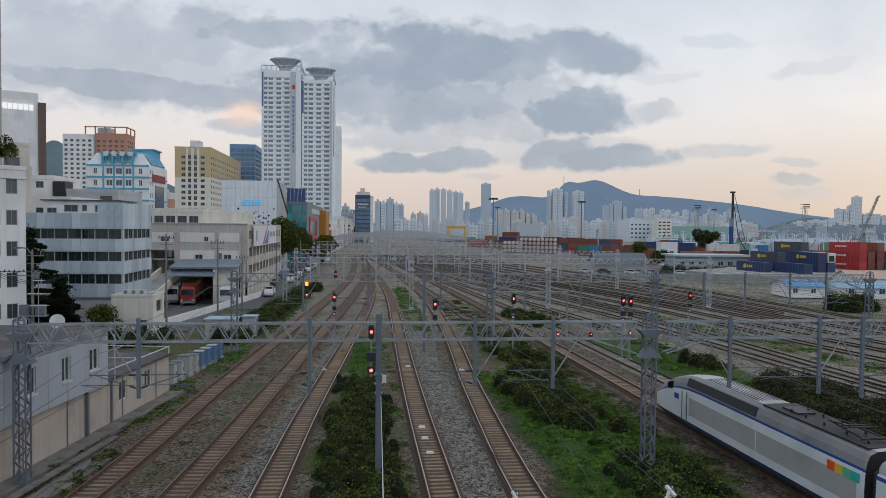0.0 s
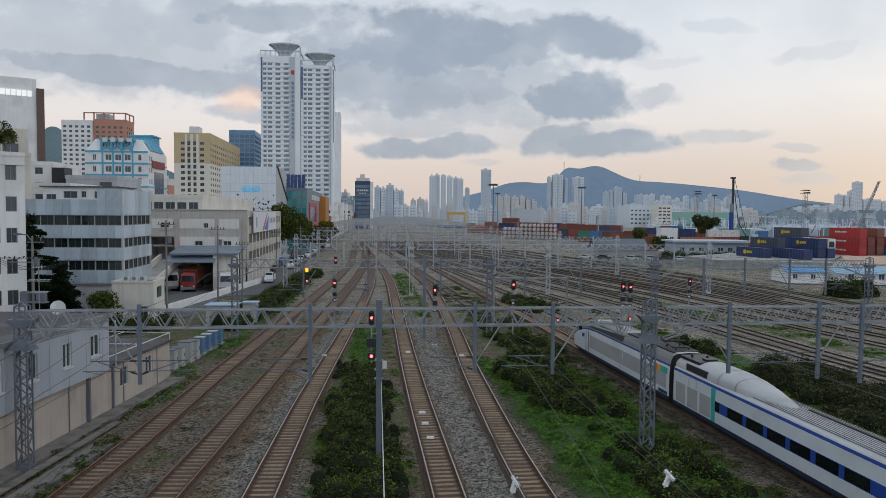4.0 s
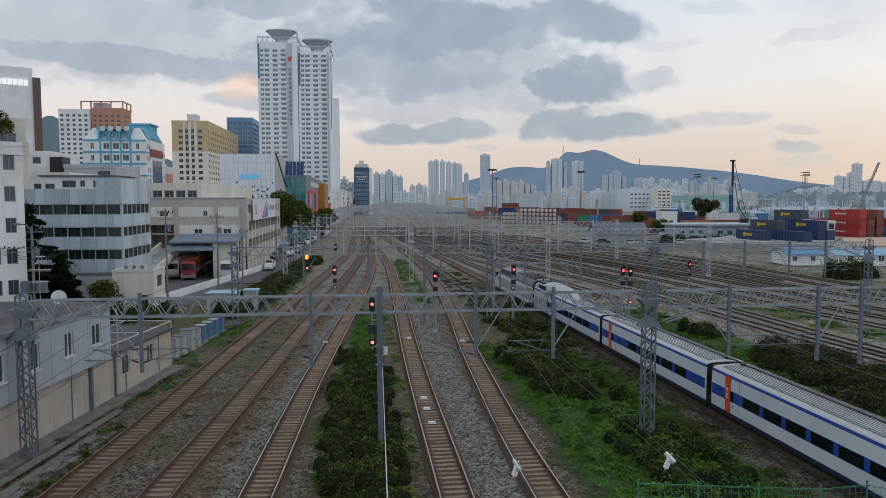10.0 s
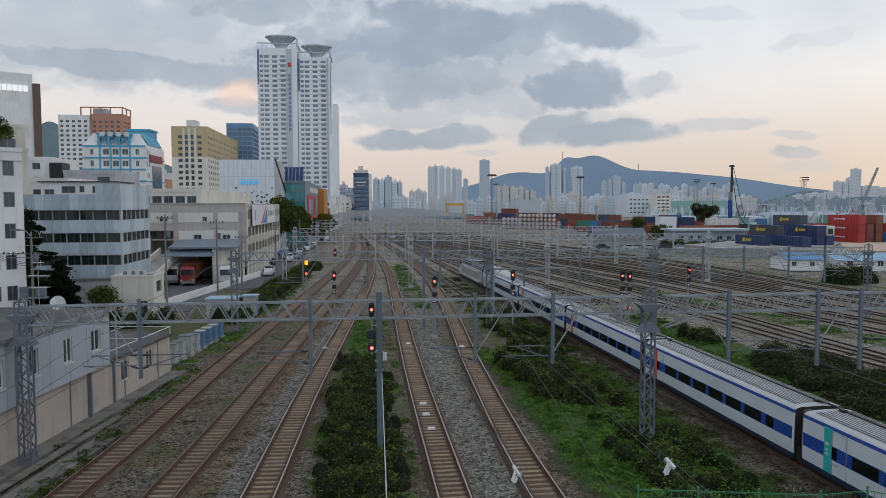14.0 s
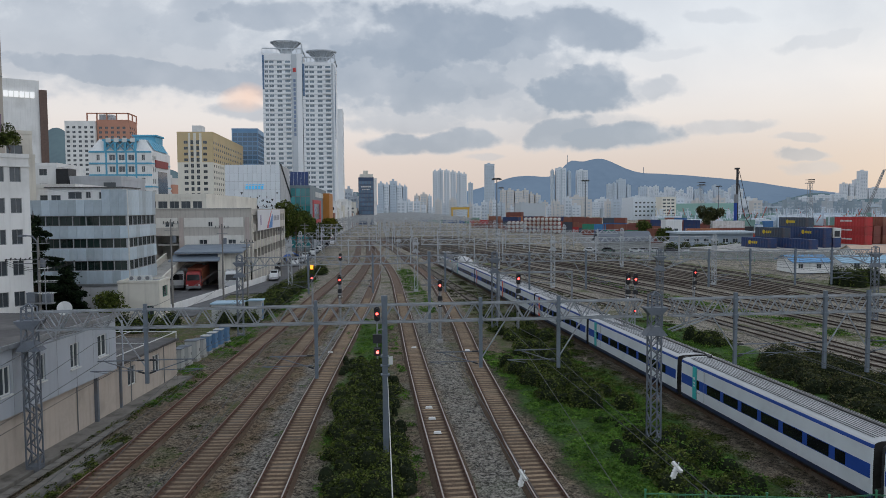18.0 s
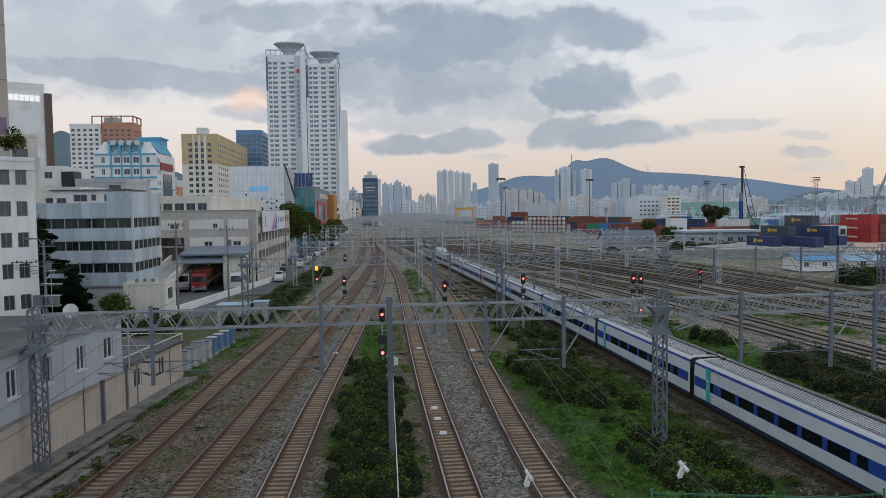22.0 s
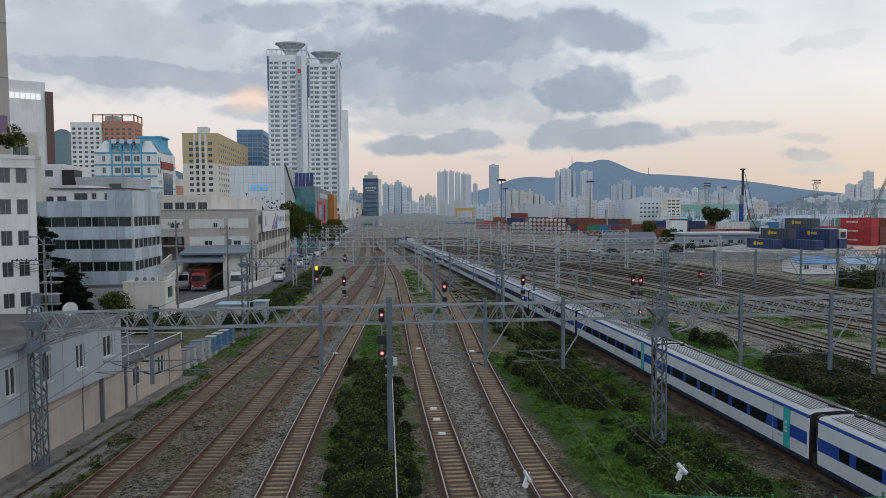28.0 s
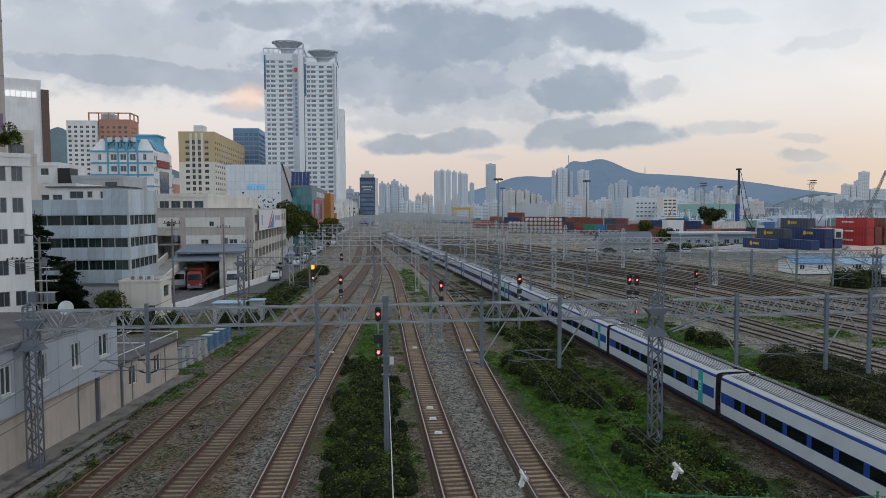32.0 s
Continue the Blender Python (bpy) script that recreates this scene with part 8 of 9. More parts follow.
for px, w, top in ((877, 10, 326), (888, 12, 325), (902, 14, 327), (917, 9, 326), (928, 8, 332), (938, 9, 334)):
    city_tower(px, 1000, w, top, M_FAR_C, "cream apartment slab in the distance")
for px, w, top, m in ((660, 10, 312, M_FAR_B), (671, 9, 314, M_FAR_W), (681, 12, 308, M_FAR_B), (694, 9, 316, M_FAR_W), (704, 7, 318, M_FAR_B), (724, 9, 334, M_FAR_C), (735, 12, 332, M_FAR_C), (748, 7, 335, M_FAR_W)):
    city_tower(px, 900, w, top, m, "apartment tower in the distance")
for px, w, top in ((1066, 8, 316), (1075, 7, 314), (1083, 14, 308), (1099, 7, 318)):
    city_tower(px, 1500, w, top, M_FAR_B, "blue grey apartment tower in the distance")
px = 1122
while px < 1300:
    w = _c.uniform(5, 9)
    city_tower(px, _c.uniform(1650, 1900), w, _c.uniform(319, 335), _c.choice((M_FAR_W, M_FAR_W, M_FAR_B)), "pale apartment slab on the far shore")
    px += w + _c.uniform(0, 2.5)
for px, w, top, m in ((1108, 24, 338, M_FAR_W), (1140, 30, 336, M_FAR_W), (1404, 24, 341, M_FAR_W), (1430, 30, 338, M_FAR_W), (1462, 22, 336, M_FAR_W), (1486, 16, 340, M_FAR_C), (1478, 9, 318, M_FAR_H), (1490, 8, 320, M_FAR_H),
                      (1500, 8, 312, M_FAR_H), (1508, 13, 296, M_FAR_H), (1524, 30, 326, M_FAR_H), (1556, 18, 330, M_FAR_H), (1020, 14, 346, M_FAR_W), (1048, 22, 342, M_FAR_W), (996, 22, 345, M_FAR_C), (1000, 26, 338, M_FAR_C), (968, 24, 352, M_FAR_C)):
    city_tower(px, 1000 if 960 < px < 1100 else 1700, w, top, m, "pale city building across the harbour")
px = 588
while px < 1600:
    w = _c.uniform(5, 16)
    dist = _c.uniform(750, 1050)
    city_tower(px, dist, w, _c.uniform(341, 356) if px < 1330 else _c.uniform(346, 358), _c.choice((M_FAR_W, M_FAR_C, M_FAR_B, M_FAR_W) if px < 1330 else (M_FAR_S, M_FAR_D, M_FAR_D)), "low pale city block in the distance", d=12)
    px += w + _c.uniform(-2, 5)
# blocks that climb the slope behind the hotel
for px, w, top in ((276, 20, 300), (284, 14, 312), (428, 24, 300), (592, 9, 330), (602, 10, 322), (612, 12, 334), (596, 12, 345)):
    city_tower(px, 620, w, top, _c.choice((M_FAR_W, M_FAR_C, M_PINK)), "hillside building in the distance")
# far trains and vans standing in the yard
t = thing("elevated_road", 240, 860, 0, -3, "long pale elevated road across the harbour", "bridge")
part("deck", Geo().box(0, 620, 0, 12, 11.0, 12.6), M_FAR_B, t)
for i in range(21):
    part("pier", Geo().box(8 + 30 * i, 11 + 30 * i, 4, 8, 0, 11.0), M_FAR_B, t)

# far dock: masts, derricks, vans and low sheds too small to tell apart
_d = random.Random(77)
g = Geo()
for i in range(520):
    x, y = at_bearing(_d.uniform(0.28, 0.66), _d.uniform(430, 640))
    k = _d.random()
    if k < 0.40:
        h = _d.uniform(5, 12)
        g.beam((x, y, 0), (x, y, h), 0.32, m=_d.choice((0, 0, 1)))
        if k < 0.2:
            g.beam((x - 1.5, y, h), (x + 1.5, y, h), 0.3)
    elif k < 0.55:
        h = _d.uniform(6, 13)
        g.beam((x, y, 2), (x + _d.uniform(-6, 6), y, h), 0.4, m=_d.choice((1, 2)))
    elif k < 0.85:
        w_, h = _d.uniform(3, 9), _d.uniform(2, 4.5)
        g.box(x, x + w_, y, y + 3, 0, h, _d.choice((0, 0, 1, 2, 3, 4)))
    else:
        w_ = _d.uniform(12, 30)
        g.box(x, x + w_, y, y + 8, 0, _d.uniform(4, 7), _d.choice((0, 1, 4)))
tagged(part("dock_clutter", g, [M_FAR_W, M_FAR_B, mat("red_lead_paint", (0.36, 0.10, 0.08), 0.7, 0, 0.2, 0.2), mat("dock_blue_paint", (0.06, 0.16, 0.34), 0.7, 0, 0.2, 0.2), mat("dock_green_shed", (0.16, 0.27, 0.24), 0.7, 0, 0.2, 0.1)]),
       "crowded dock of masts, derricks, vans and low sheds", "dock", kind="stuff")

# ---- vegetation ----


def leaf_material(name, dark, mid, light, dry=None):
    m = bpy.data.materials.new(name)
    m.use_nodes = True
    N, L = m.node_tree.nodes, m.node_tree.links
    p = N["Principled BSDF"]
    p.inputs["Roughness"].default_value = 0.75
    p.inputs["Specular IOR Level"].default_value = 0.1
    geo = N.new("ShaderNodeNewGeometry")
    r = N.new("ShaderNodeValToRGB")
    el = r.color_ramp.elements
    el[0].position, el[0].color = 0.0, (*dark, 1)
    el[1].position, el[1].color = 1.0, (*(dry or light), 1)
    for q, c in ((0.5, mid), (0.88, light)):
        e = el.new(q)
        e.color = (*c, 1)
    L.new(geo.outputs["Random Per Island"], r.inputs[0])
    n = N.new("ShaderNodeTexNoise")
    n.inputs["Scale"].default_value, n.inputs["Detail"].default_value = 0.45, 3
    L.new(geo.outputs["Position"], n.inputs["Vector"])
    mx = N.new("ShaderNodeMix")
    mx.data_type, mx.blend_type = "RGBA", "MULTIPLY"
    mx.inputs[0].default_value = 0.8
    L.new(r.outputs[0], mx.inputs[6])
    rr = N.new("ShaderNodeValToRGB")
    rr.color_ramp.elements[0].position, rr.color_ramp.elements[1].position = 0.35, 0.65
    rr.color_ramp.elements[0].color, rr.color_ramp.elements[1].color = (0.5, 0.5, 0.45, 1), (1.25, 1.2, 1.05, 1)
    L.new(n.outputs["Fac"], rr.inputs[0])
    L.new(rr.outputs[0], mx.inputs[7])
    # random mottling: shaded gaps and lit clump tops put into the leaf colour
    n2 = N.new("ShaderNodeTexNoise")
    n2.inputs["Scale"].default_value, n2.inputs["Detail"].default_value = 1.7, 5
    L.new(geo.outputs["Position"], n2.inputs["Vector"])
    r2 = N.new("ShaderNodeValToRGB")
    r2.color_ramp.elements[0].position, r2.color_ramp.elements[1].position = 0.36, 0.66
    r2.color_ramp.elements[0].color, r2.color_ramp.elements[1].color = (0.38, 0.42, 0.42, 1), (1.6, 1.5, 1.3, 1)
    L.new(n2.outputs["Fac"], r2.inputs[0])
    m2 = N.new("ShaderNodeMix")
    m2.data_type, m2.blend_type = "RGBA", "MULTIPLY"
    m2.inputs[0].default_value = 1.0
    L.new(mx.outputs[2], m2.inputs[6])
    L.new(r2.outputs[0], m2.inputs[7])
    L.new(m2.outputs[2], p.inputs["Base Color"])
    return m


M_LEAF_D = leaf_material("dark_shrub_leaf", (0.028, 0.042, 0.010), (0.070, 0.100, 0.023), (0.115, 0.155, 0.042), (0.130, 0.120, 0.060))
M_LEAF_G = leaf_material("green_vine_leaf", (0.046, 0.110, 0.020), (0.085, 0.190, 0.034), (0.130, 0.260, 0.052), (0.17, 0.23, 0.06))
M_LEAF_B = leaf_material("brownish_weed_leaf", (0.030, 0.036, 0.018), (0.062, 0.074, 0.034), (0.095, 0.105, 0.052), (0.14, 0.115, 0.075))
M_LEAF_Y = leaf_material("yellow_green_leaf", (0.05, 0.06, 0.01), (0.14, 0.15, 0.02), (0.26, 0.24, 0.04))
M_CONIFER = leaf_material("dark_conifer_needles", (0.004, 0.010, 0.006), (0.010, 0.022, 0.012), (0.025, 0.045, 0.022))
M_BARK = mat("grey_brown_bark", (0.09, 0.07, 0.055), 0.9, 0, 0.3, 3, 0.4, 20)


def leaves_mesh(name, m, pts, size, rng, flat=0.0):
    """Many small folded leaves at the points given."""
    n = len(pts)
    pts = np.asarray(pts, float)
    a = rng.normal(size=(n, 3))
    a[:, 2] *= 1 - flat
    a /= np.linalg.norm(a, axis=1)[:, None]
    b = rng.normal(size=(n, 3))
    b -= (b * a).sum(1)[:, None] * a
    b /= np.linalg.norm(b, axis=1)[:, None]
    s = size * rng.uniform(0.6, 1.4, (n, 1))
    v = np.empty((n, 4, 3))
    v[:, 0], v[:, 1], v[:, 2], v[:, 3] = pts - a * s, pts - b * s * 0.55, pts + a * s, pts + b * s * 0.55
    me = bpy.data.meshes.new(name)
    me.vertices.add(4 * n)
    me.vertices.foreach_set("co", v.reshape(-1))
    me.loops.add(4 * n)
    me.loops.foreach_set("vertex_index", np.arange(4 * n, dtype=np.int32))
    me.polygons.add(n)
    me.polygons.foreach_set("loop_start", np.arange(0, 4 * n, 4, dtype=np.int32))
    me.materials.append(m)
    me.update(calc_edges=True)
    return me


def clump_points(rng, blobs, per):
    out = []
    for cx, cy, cz, rx, ry, rz in blobs:
        k = max(20, int(per * rx * ry))
        d = rng.normal(size=(k, 3))
        d /= np.linalg.norm(d, axis=1)[:, None]
        d *= rng.uniform(0.55, 1.05, (k, 1))
        d[:, 2] = np.abs(d[:, 2]) if rz > 0 else d[:, 2]
        out.append(d * (rx, ry, abs(rz)) + (cx, cy, cz))
    return np.concatenate(out)


def thicket(name, label, m, area, count, r, h, per, size, seed, stuff=True):
    """Low shrubs over an area given as a function of two random numbers to (x, y, fullness)."""
    rng = np.random.default_rng(seed)
    blobs = []
    for _ in range(count):
        x, y, k = area(rng.uniform(), rng.uniform())
        rr = r * rng.uniform(0.6, 1.3) * k
        blobs.append((x, y, -0.1, rr, rr * rng.uniform(0.8, 1.3), h * rng.uniform(0.5, 1.2) * k))
    me = leaves_mesh(name, m, clump_points(rng, blobs, per), size, rng, 0.55 if h > 0.45 else 0.75)
    # added solid core, its near-black colour stands for shade inside the shrub
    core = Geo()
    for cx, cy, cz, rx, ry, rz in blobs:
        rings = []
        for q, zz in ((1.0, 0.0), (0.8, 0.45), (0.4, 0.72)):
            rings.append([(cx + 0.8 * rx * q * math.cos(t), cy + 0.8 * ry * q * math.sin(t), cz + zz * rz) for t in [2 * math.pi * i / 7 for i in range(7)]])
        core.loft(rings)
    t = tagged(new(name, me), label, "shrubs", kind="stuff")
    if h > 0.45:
        part("stems", core, M_SHADE_CORE, t)
    return t


M_SHADE_CORE = mat("painted_shade_core", (0.014, 0.019, 0.009), 1.0, 0, 0.4, 3, 0.3, 8, spec=0.1)
thicket("shrub_strip", "dense dark green shrubs between two tracks", M_LEAF_D, lambda a, b: (-0.55 + (a - 0.5) * 3.9 * (1.0 if b < 0.75 else 0.6), 26 + 38 * b, 1.0 if b < 0.8 else 0.7), 230, 0.8, 1.0, 520, 0.07, 1)
thicket("shrub_strip", "weedy green fringe beside the shrubs", M_LEAF_G, lambda a, b: ((1.9 if a > 0.5 else -2.4) + (a - 0.5) * 0.9, 24 + 62 * b, 0.7), 80, 0.5, 0.35, 500, 0.06, 2)
thicket("shrub_strip", "mixed weeds at the far end of the shrub strip", M_LEAF_G, lambda a, b: (-0.3 + (a - 0.5) * 3.0 + 0.012 * 30 * b, 62 + 28 * b, 0.75), 90, 0.7, 0.4, 380, 0.065, 24)
thicket("shrub_strip", "brown seed heads among the shrubs", M_LEAF_B, lambda a, b: (-0.5 + (a - 0.5) * 4.4, 25 + 40 * b, 0.8), 90, 0.6, 1.0, 260, 0.06, 25)
thicket("verge_shrubs", "dense grass along the left siding", M_LEAF_D, lambda a, b: (-16.9 + 1.2 * a + 0.06 * 20 * b, 27 + 18 * b, 0.8), 60, 0.5, 0.4, 460, 0.06, 26)
thicket("ballast_weeds", "dry tufts between the left sidings", M_LEAF_B, lambda a, b: (-12.4 + 4.4 * round(a) + (a * 9 % 1 - 0.5) * 1.4 + 5.2 * b, 32 + 80 * b, 0.7), 70, 0.45, 0.16, 300, 0.05, 27)
thicket("bush_group", "dark tangled bushes in a grassy strip", M_LEAF_D, lambda a, b: (12.6 + 4.6 * a - 1.2 * b, 47.5 + 14 * b, 1.0), 46, 1.1, 1.3, 520, 0.08, 3)
thicket("bush_group", "dark bushes beside the fence", M_LEAF_D, lambda a, b: (14.0 + 4.2 * a, 32 + 9.0 * b, 0.9), 30, 0.9, 1.0, 560, 0.075, 4)
thicket("bush_group", "green leafy growth over the bushes by the fence", M_LEAF_G, lambda a, b: (13.6 + 5.0 * a, 30 + 11.0 * b, 0.9), 26, 0.8, 0.9, 420, 0.065, 23)
thicket("bush_group", "leafy green vine mound in the grass", M_LEAF_G, lambda a, b: (14.2 + 2.6 * a, 41.5 + 4.0 * b, 0.8), 16, 0.8, 0.55, 650, 0.07, 5)
thicket("vine_cover", "bright green creeping vines over the ground", M_LEAF_G, lambda a, b: (11.2 + 8.2 * a - 0.02 * b * 45, 22 + 46 * b, 0.8), 760, 0.8, 0.16, 330, 0.055, 6)
thicket("weed_hedge", "wide brownish weed thicket beside the express track", M_LEAF_B, lambda a, b: (32.6 + 7.0 * a, 33 + 27.5 * b, 1.0 - 0.3 * abs(2 * a - 1) ** 3), 170, 1.35, 1.5, 330, 0.085, 7)
thicket("weed_hedge", "dark bushes beyond the express track", M_LEAF_D, lambda a, b: (32.2 + 2.8 * a, 67.5 + 5 * b, 0.9), 16, 1.1, 1.6, 380, 0.09, 8)
thicket("weed_hedge", "low green grass cover beyond the express track", M_LEAF_G, lambda a, b: (28.6 + 6.4 * a, 36 + 44 * b, 0.8), 190, 0.9, 0.32, 260, 0.07, 9)
thicket("weed_hedge", "rough brown weeds along the cess of the express track", M_LEAF_B, lambda a, b: (28.6 + 4.0 * a, 30 + 34 * b, 0.8), 70, 0.7, 0.35, 260, 0.06, 21)
thicket("vine_cover", "dark low weeds between the grass and the express track", M_LEAF_D, lambda a, b: (17.6 + 3.2 * a - 0.02 * 40 * b, 24 + 50 * b, 0.8), 210, 0.7, 0.26, 340, 0.055, 22)
thicket("weed_hedge", "bushes beside the gauge frame", M_LEAF_D, lambda a, b: (20.5 + 6.0 * a, 98 + 16 * b, 0.9), 26, 1.3, 1.4, 300, 0.10, 10)
thicket("verge_shrubs", "dark shrubs along the street side of the tracks", M_LEAF_D, lambda a, b: (-17.8 + 3.2 * a + 4.0 * b, 84 + 76 * b, 1.0), 150, 1.4, 1.8, 240, 0.10, 11)
thicket("verge_shrubs", "dark hedge behind the trackside cabinets", M_LEAF_D, lambda a, b: (-21.2 + 2.4 * a, 61 + 13 * b, 1.0), 28, 0.95, 1.7, 420, 0.08, 20)
thicket("verge_shrubs", "green grass verge beside the left siding", M_LEAF_G, lambda a, b: (-16.6 + 2.0 * a + 4.4 * b, 52 + 90 * b, 0.8), 120, 0.9, 0.28, 240, 0.07, 12)
thicket("verge_shrubs", "weeds at the foot of the depot wall", M_LEAF_D, lambda a, b: (-18.2 + 0.9 * a + 3.4 * b, 38 + 24 * b, 0.7), 30, 0.5, 0.4, 420, 0.06, 13)
thicket("verge_shrubs", "shrubs in front of the silver office", M_LEAF_D, lambda a, b: (-38 + 15 * a, 84 + 6 * b, 1.0), 26, 1.2, 1.8, 300, 0.10, 14)
thicket("yard_shrubs", "dark trees and shrubs beside the blue roofed shed", M_LEAF_D, lambda a, b: (78.5 + 8.5 * a, 114 + 5 * b, 1.0), 30, 1.5, 3.0, 200, 0.13, 15)
thicket("yard_shrubs", "dark shrubs in front of the site office", M_LEAF_D, lambda a, b: (92 + 22 * a, 212 + 5 * b, 1.0), 26, 2.0, 2.6, 90, 0.2, 16)
thicket("ballast_weeds", "scattered weeds between the sidings", M_LEAF_G, lambda a, b: (-12.2 + 11 * round(a * 2) / 2 + (a * 7 % 1 - 0.5) * 1.6 + 4.0 * b, 30 + 110 * b * b, 0.6), 90, 0.5, 0.22, 300, 0.05, 17)
thicket("bush_group", "dark bushes beside the second main track", M_LEAF_D, lambda a, b: (13.5 + 5.5 * a, 64 + 26 * b, 0.9), 50, 1.1, 1.1, 360, 0.09, 19)
thicket("yard_grass", "low weeds between the far main tracks", M_LEAF_G, lambda a, b: (5.6 + 2.6 * a, 92 + 70 * b, 0.8), 110, 0.8, 0.28, 200, 0.075, 28)
thicket("yard_grass", "weeds and seedlings between the far tracks", M_LEAF_B, lambda a, b: (13.0 + 5.0 * a - 1.5 * b, 88 + 45 * b, 0.8), 110, 0.9, 0.35, 200, 0.08, 29)
thicket("yard_grass", "olive weeds among the yard tracks", M_LEAF_B, lambda a, b: (36.0 + 3.0 * a - 11 * b, 50 + 90 * b, 0.7), 120, 0.8, 0.22, 160, 0.08, 30)
thicket("yard_grass", "yellow green grass strip between yard tracks", M_LEAF_G, lambda a, b: (48.8 - 0.15 * (100 * b - 40) + 4.0 * (a - 0.5), 40 + 100 * b, 0.8), 150, 1.1, 0.25, 110, 0.09, 18)


def tree(name, label, x, y, h, r, m, seed, trunk=0.35, leaf=0.22, count=2600):
    rng = np.random.default_rng(seed)
    t = thing(name, x, y, -0.1, 0, label, "tree", "trees")
    g = Geo()
    top = h * 0.45
    pts = [(0, 0, 0), (0.1 * r, 0.05 * r, top * 0.5), (0.05 * r, -0.1 * r, top)]
    for (a, b), (ra, rb) in zip(zip(pts, pts[1:]), ((trunk * 0.5, trunk * 0.38), (trunk * 0.38, trunk * 0.26))):
        g.tube(a, b, ra, 8, r2=rb)
    blobs = []
    for i in range(9):
        q, e = rng.uniform(0, 6.28), rng.uniform(0.35, 1.0)
        tip = (r * 0.75 * e * math.cos(q), r * 0.75 * e * math.sin(q), top + (h - top) * rng.uniform(0.05, 0.85))
        g.tube(pts[-1] if i % 2 else pts[1], tip, trunk * 0.16, 5, r2=trunk * 0.05)
        s = r * rng.uniform(0.32, 0.55)
        blobs.append((*tip, s, s, -s * 0.8))
    blobs.append((0, 0, h - r * 0.4, r * 0.5, r * 0.5, -r * 0.5))
    part("trunk", g, M_BARK, t)
    part("crown", leaves_mesh("crown", m, clump_points(rng, blobs, count / (len(blobs) * (0.43 * r) ** 2)), leaf, rng), None, t)
    return t


def conifer(x, y, h, r, seed):
    rng = np.random.default_rng(seed)
    t = thing("conifer_tree", x, y, -0.1, 0, "tall dark drooping cedar beside an office", "tree", "trees")
    part("trunk", Geo().tube((0, 0, 0), (0, 0, h), 0.3, 8, r2=0.04), M_BARK, t)
    pts = []
    lim = Geo()
    for i in range(70):
        z = h * (0.08 + 0.9 * i / 70)
        L = r * (1.05 - i / 70) * rng.uniform(0.55, 1.15)
        q = rng.uniform(0, 6.28)
        lim.tube((0, 0, z), (L * math.cos(q), L * math.sin(q), z - 0.12 * L), 0.05, 4, r2=0.015)
        k = int(240 * L)
        s = rng.uniform(0.1, 1.0, k) ** 0.7
        sp = 0.28 * (1.1 - s) + 0.12
        pts.append(np.stack([L * s * math.cos(q) + rng.normal(size=k) * sp, L * s * math.sin(q) + rng.normal(size=k) * sp, z - 0.12 * L * s ** 2 - np.abs(rng.normal(size=k)) * 0.22], 1))
    part("limbs", lim, M_BARK, t)
    part("crown", leaves_mesh("crown", M_CONIFER, np.concatenate(pts), 0.13, rng, 0.3), None, t)


conifer(-38.6, 87.0, 13.8, 6.4, 31)
conifer(-41.6, 85.5, 11.6, 5.6, 32)
conifer(-35.6, 88.0, 8.0, 3.6, 33)
tree("street_tree", "rounded dark green tree by the annex", -30.8, 87.0, 4.2, 2.4, M_LEAF_D, 41, 0.2, 0.13, 2600)
for i, (x, y, h, r) in enumerate(((-21.5, 205, 15, 4.6), (-20.2, 216, 13, 4.4), (-19.3, 228, 11, 3.8), (-17.6, 250, 9, 3.6), (-15.8, 300, 9, 3.5), (-24.0, 206, 16, 3.5))):
    tree("street_tree", "leafy green street tree beside the glass building", x, y, h, r, M_LEAF_D, 50 + i, 0.4, 0.26, 3600)
tree("street_tree", "yellow green street tree", -16.6, 265, 10, 3.4, M_LEAF_Y, 60, 0.4, 0.26, 2600)
tree("yard_tree", "broad green tree among the containers", *at_bearing(0.362, 300), 13.0, 4.6, M_LEAF_B, 61, 0.6, 0.34, 4200)
tree("yard_tree", "dark tree among yard buildings", *at_bearing(0.27, 280), 8.0, 4.5, M_LEAF_D, 62, 0.5, 0.3, 2600)
tree("yard_tree", "low dark tree beside the pavilion", *at_bearing(0.305, 245), 6.0, 4.0, M_LEAF_D, 63, 0.5, 0.3, 2600)
for i, (dx, dy) in enumerate(((0, 0), (-1.8, -1.4), (-3.8, -2.4))):
    tb_ = tree("roof_shrub", "leafy shrub in a rooftop planter", -36.2 + dx, 76.8 + dy, 3.4, 1.5, M_LEAF_D, 70 + i, 0.12, 0.12, 1500)
    tb_.location.z = 19.0

# ---- street, vehicles ----
t = tagged(part("street", Geo().box(-23.2, -16.9, 60 + 60, 420, -0.2, -0.02), M_ASPH), "worn grey asphalt street beside the tracks", "road", kind="structure")
tagged(part("forecourt", Geo().box(-44, -23.2, 96, 135, -0.2, -0.03), M_ASPH), "worn asphalt forecourt of the garage", "pavement", kind="structure")
tagged(part("yard_pavement", Geo().loft([[(64, 205, z), (128, 178, z), (330, 178, z), (330, 560, z), (86, 560, z), (100, 380, z), (86, 300, z)] for z in (-0.2, -0.05)]), mat("pale_yard_concrete", (0.18, 0.178, 0.17), 0.9, 0, 0.2, 0.1, 0.1, 5, spots=(0.12, 0.12, 0.11), spot_scale=0.05, spot_amt=0.6, world_co=True)), "pale concrete container yard", "pavement", kind="structure")
bw = thing("barrier_wall", 0, 0, 0, 0, "low white concrete wall beside the street", "wall")
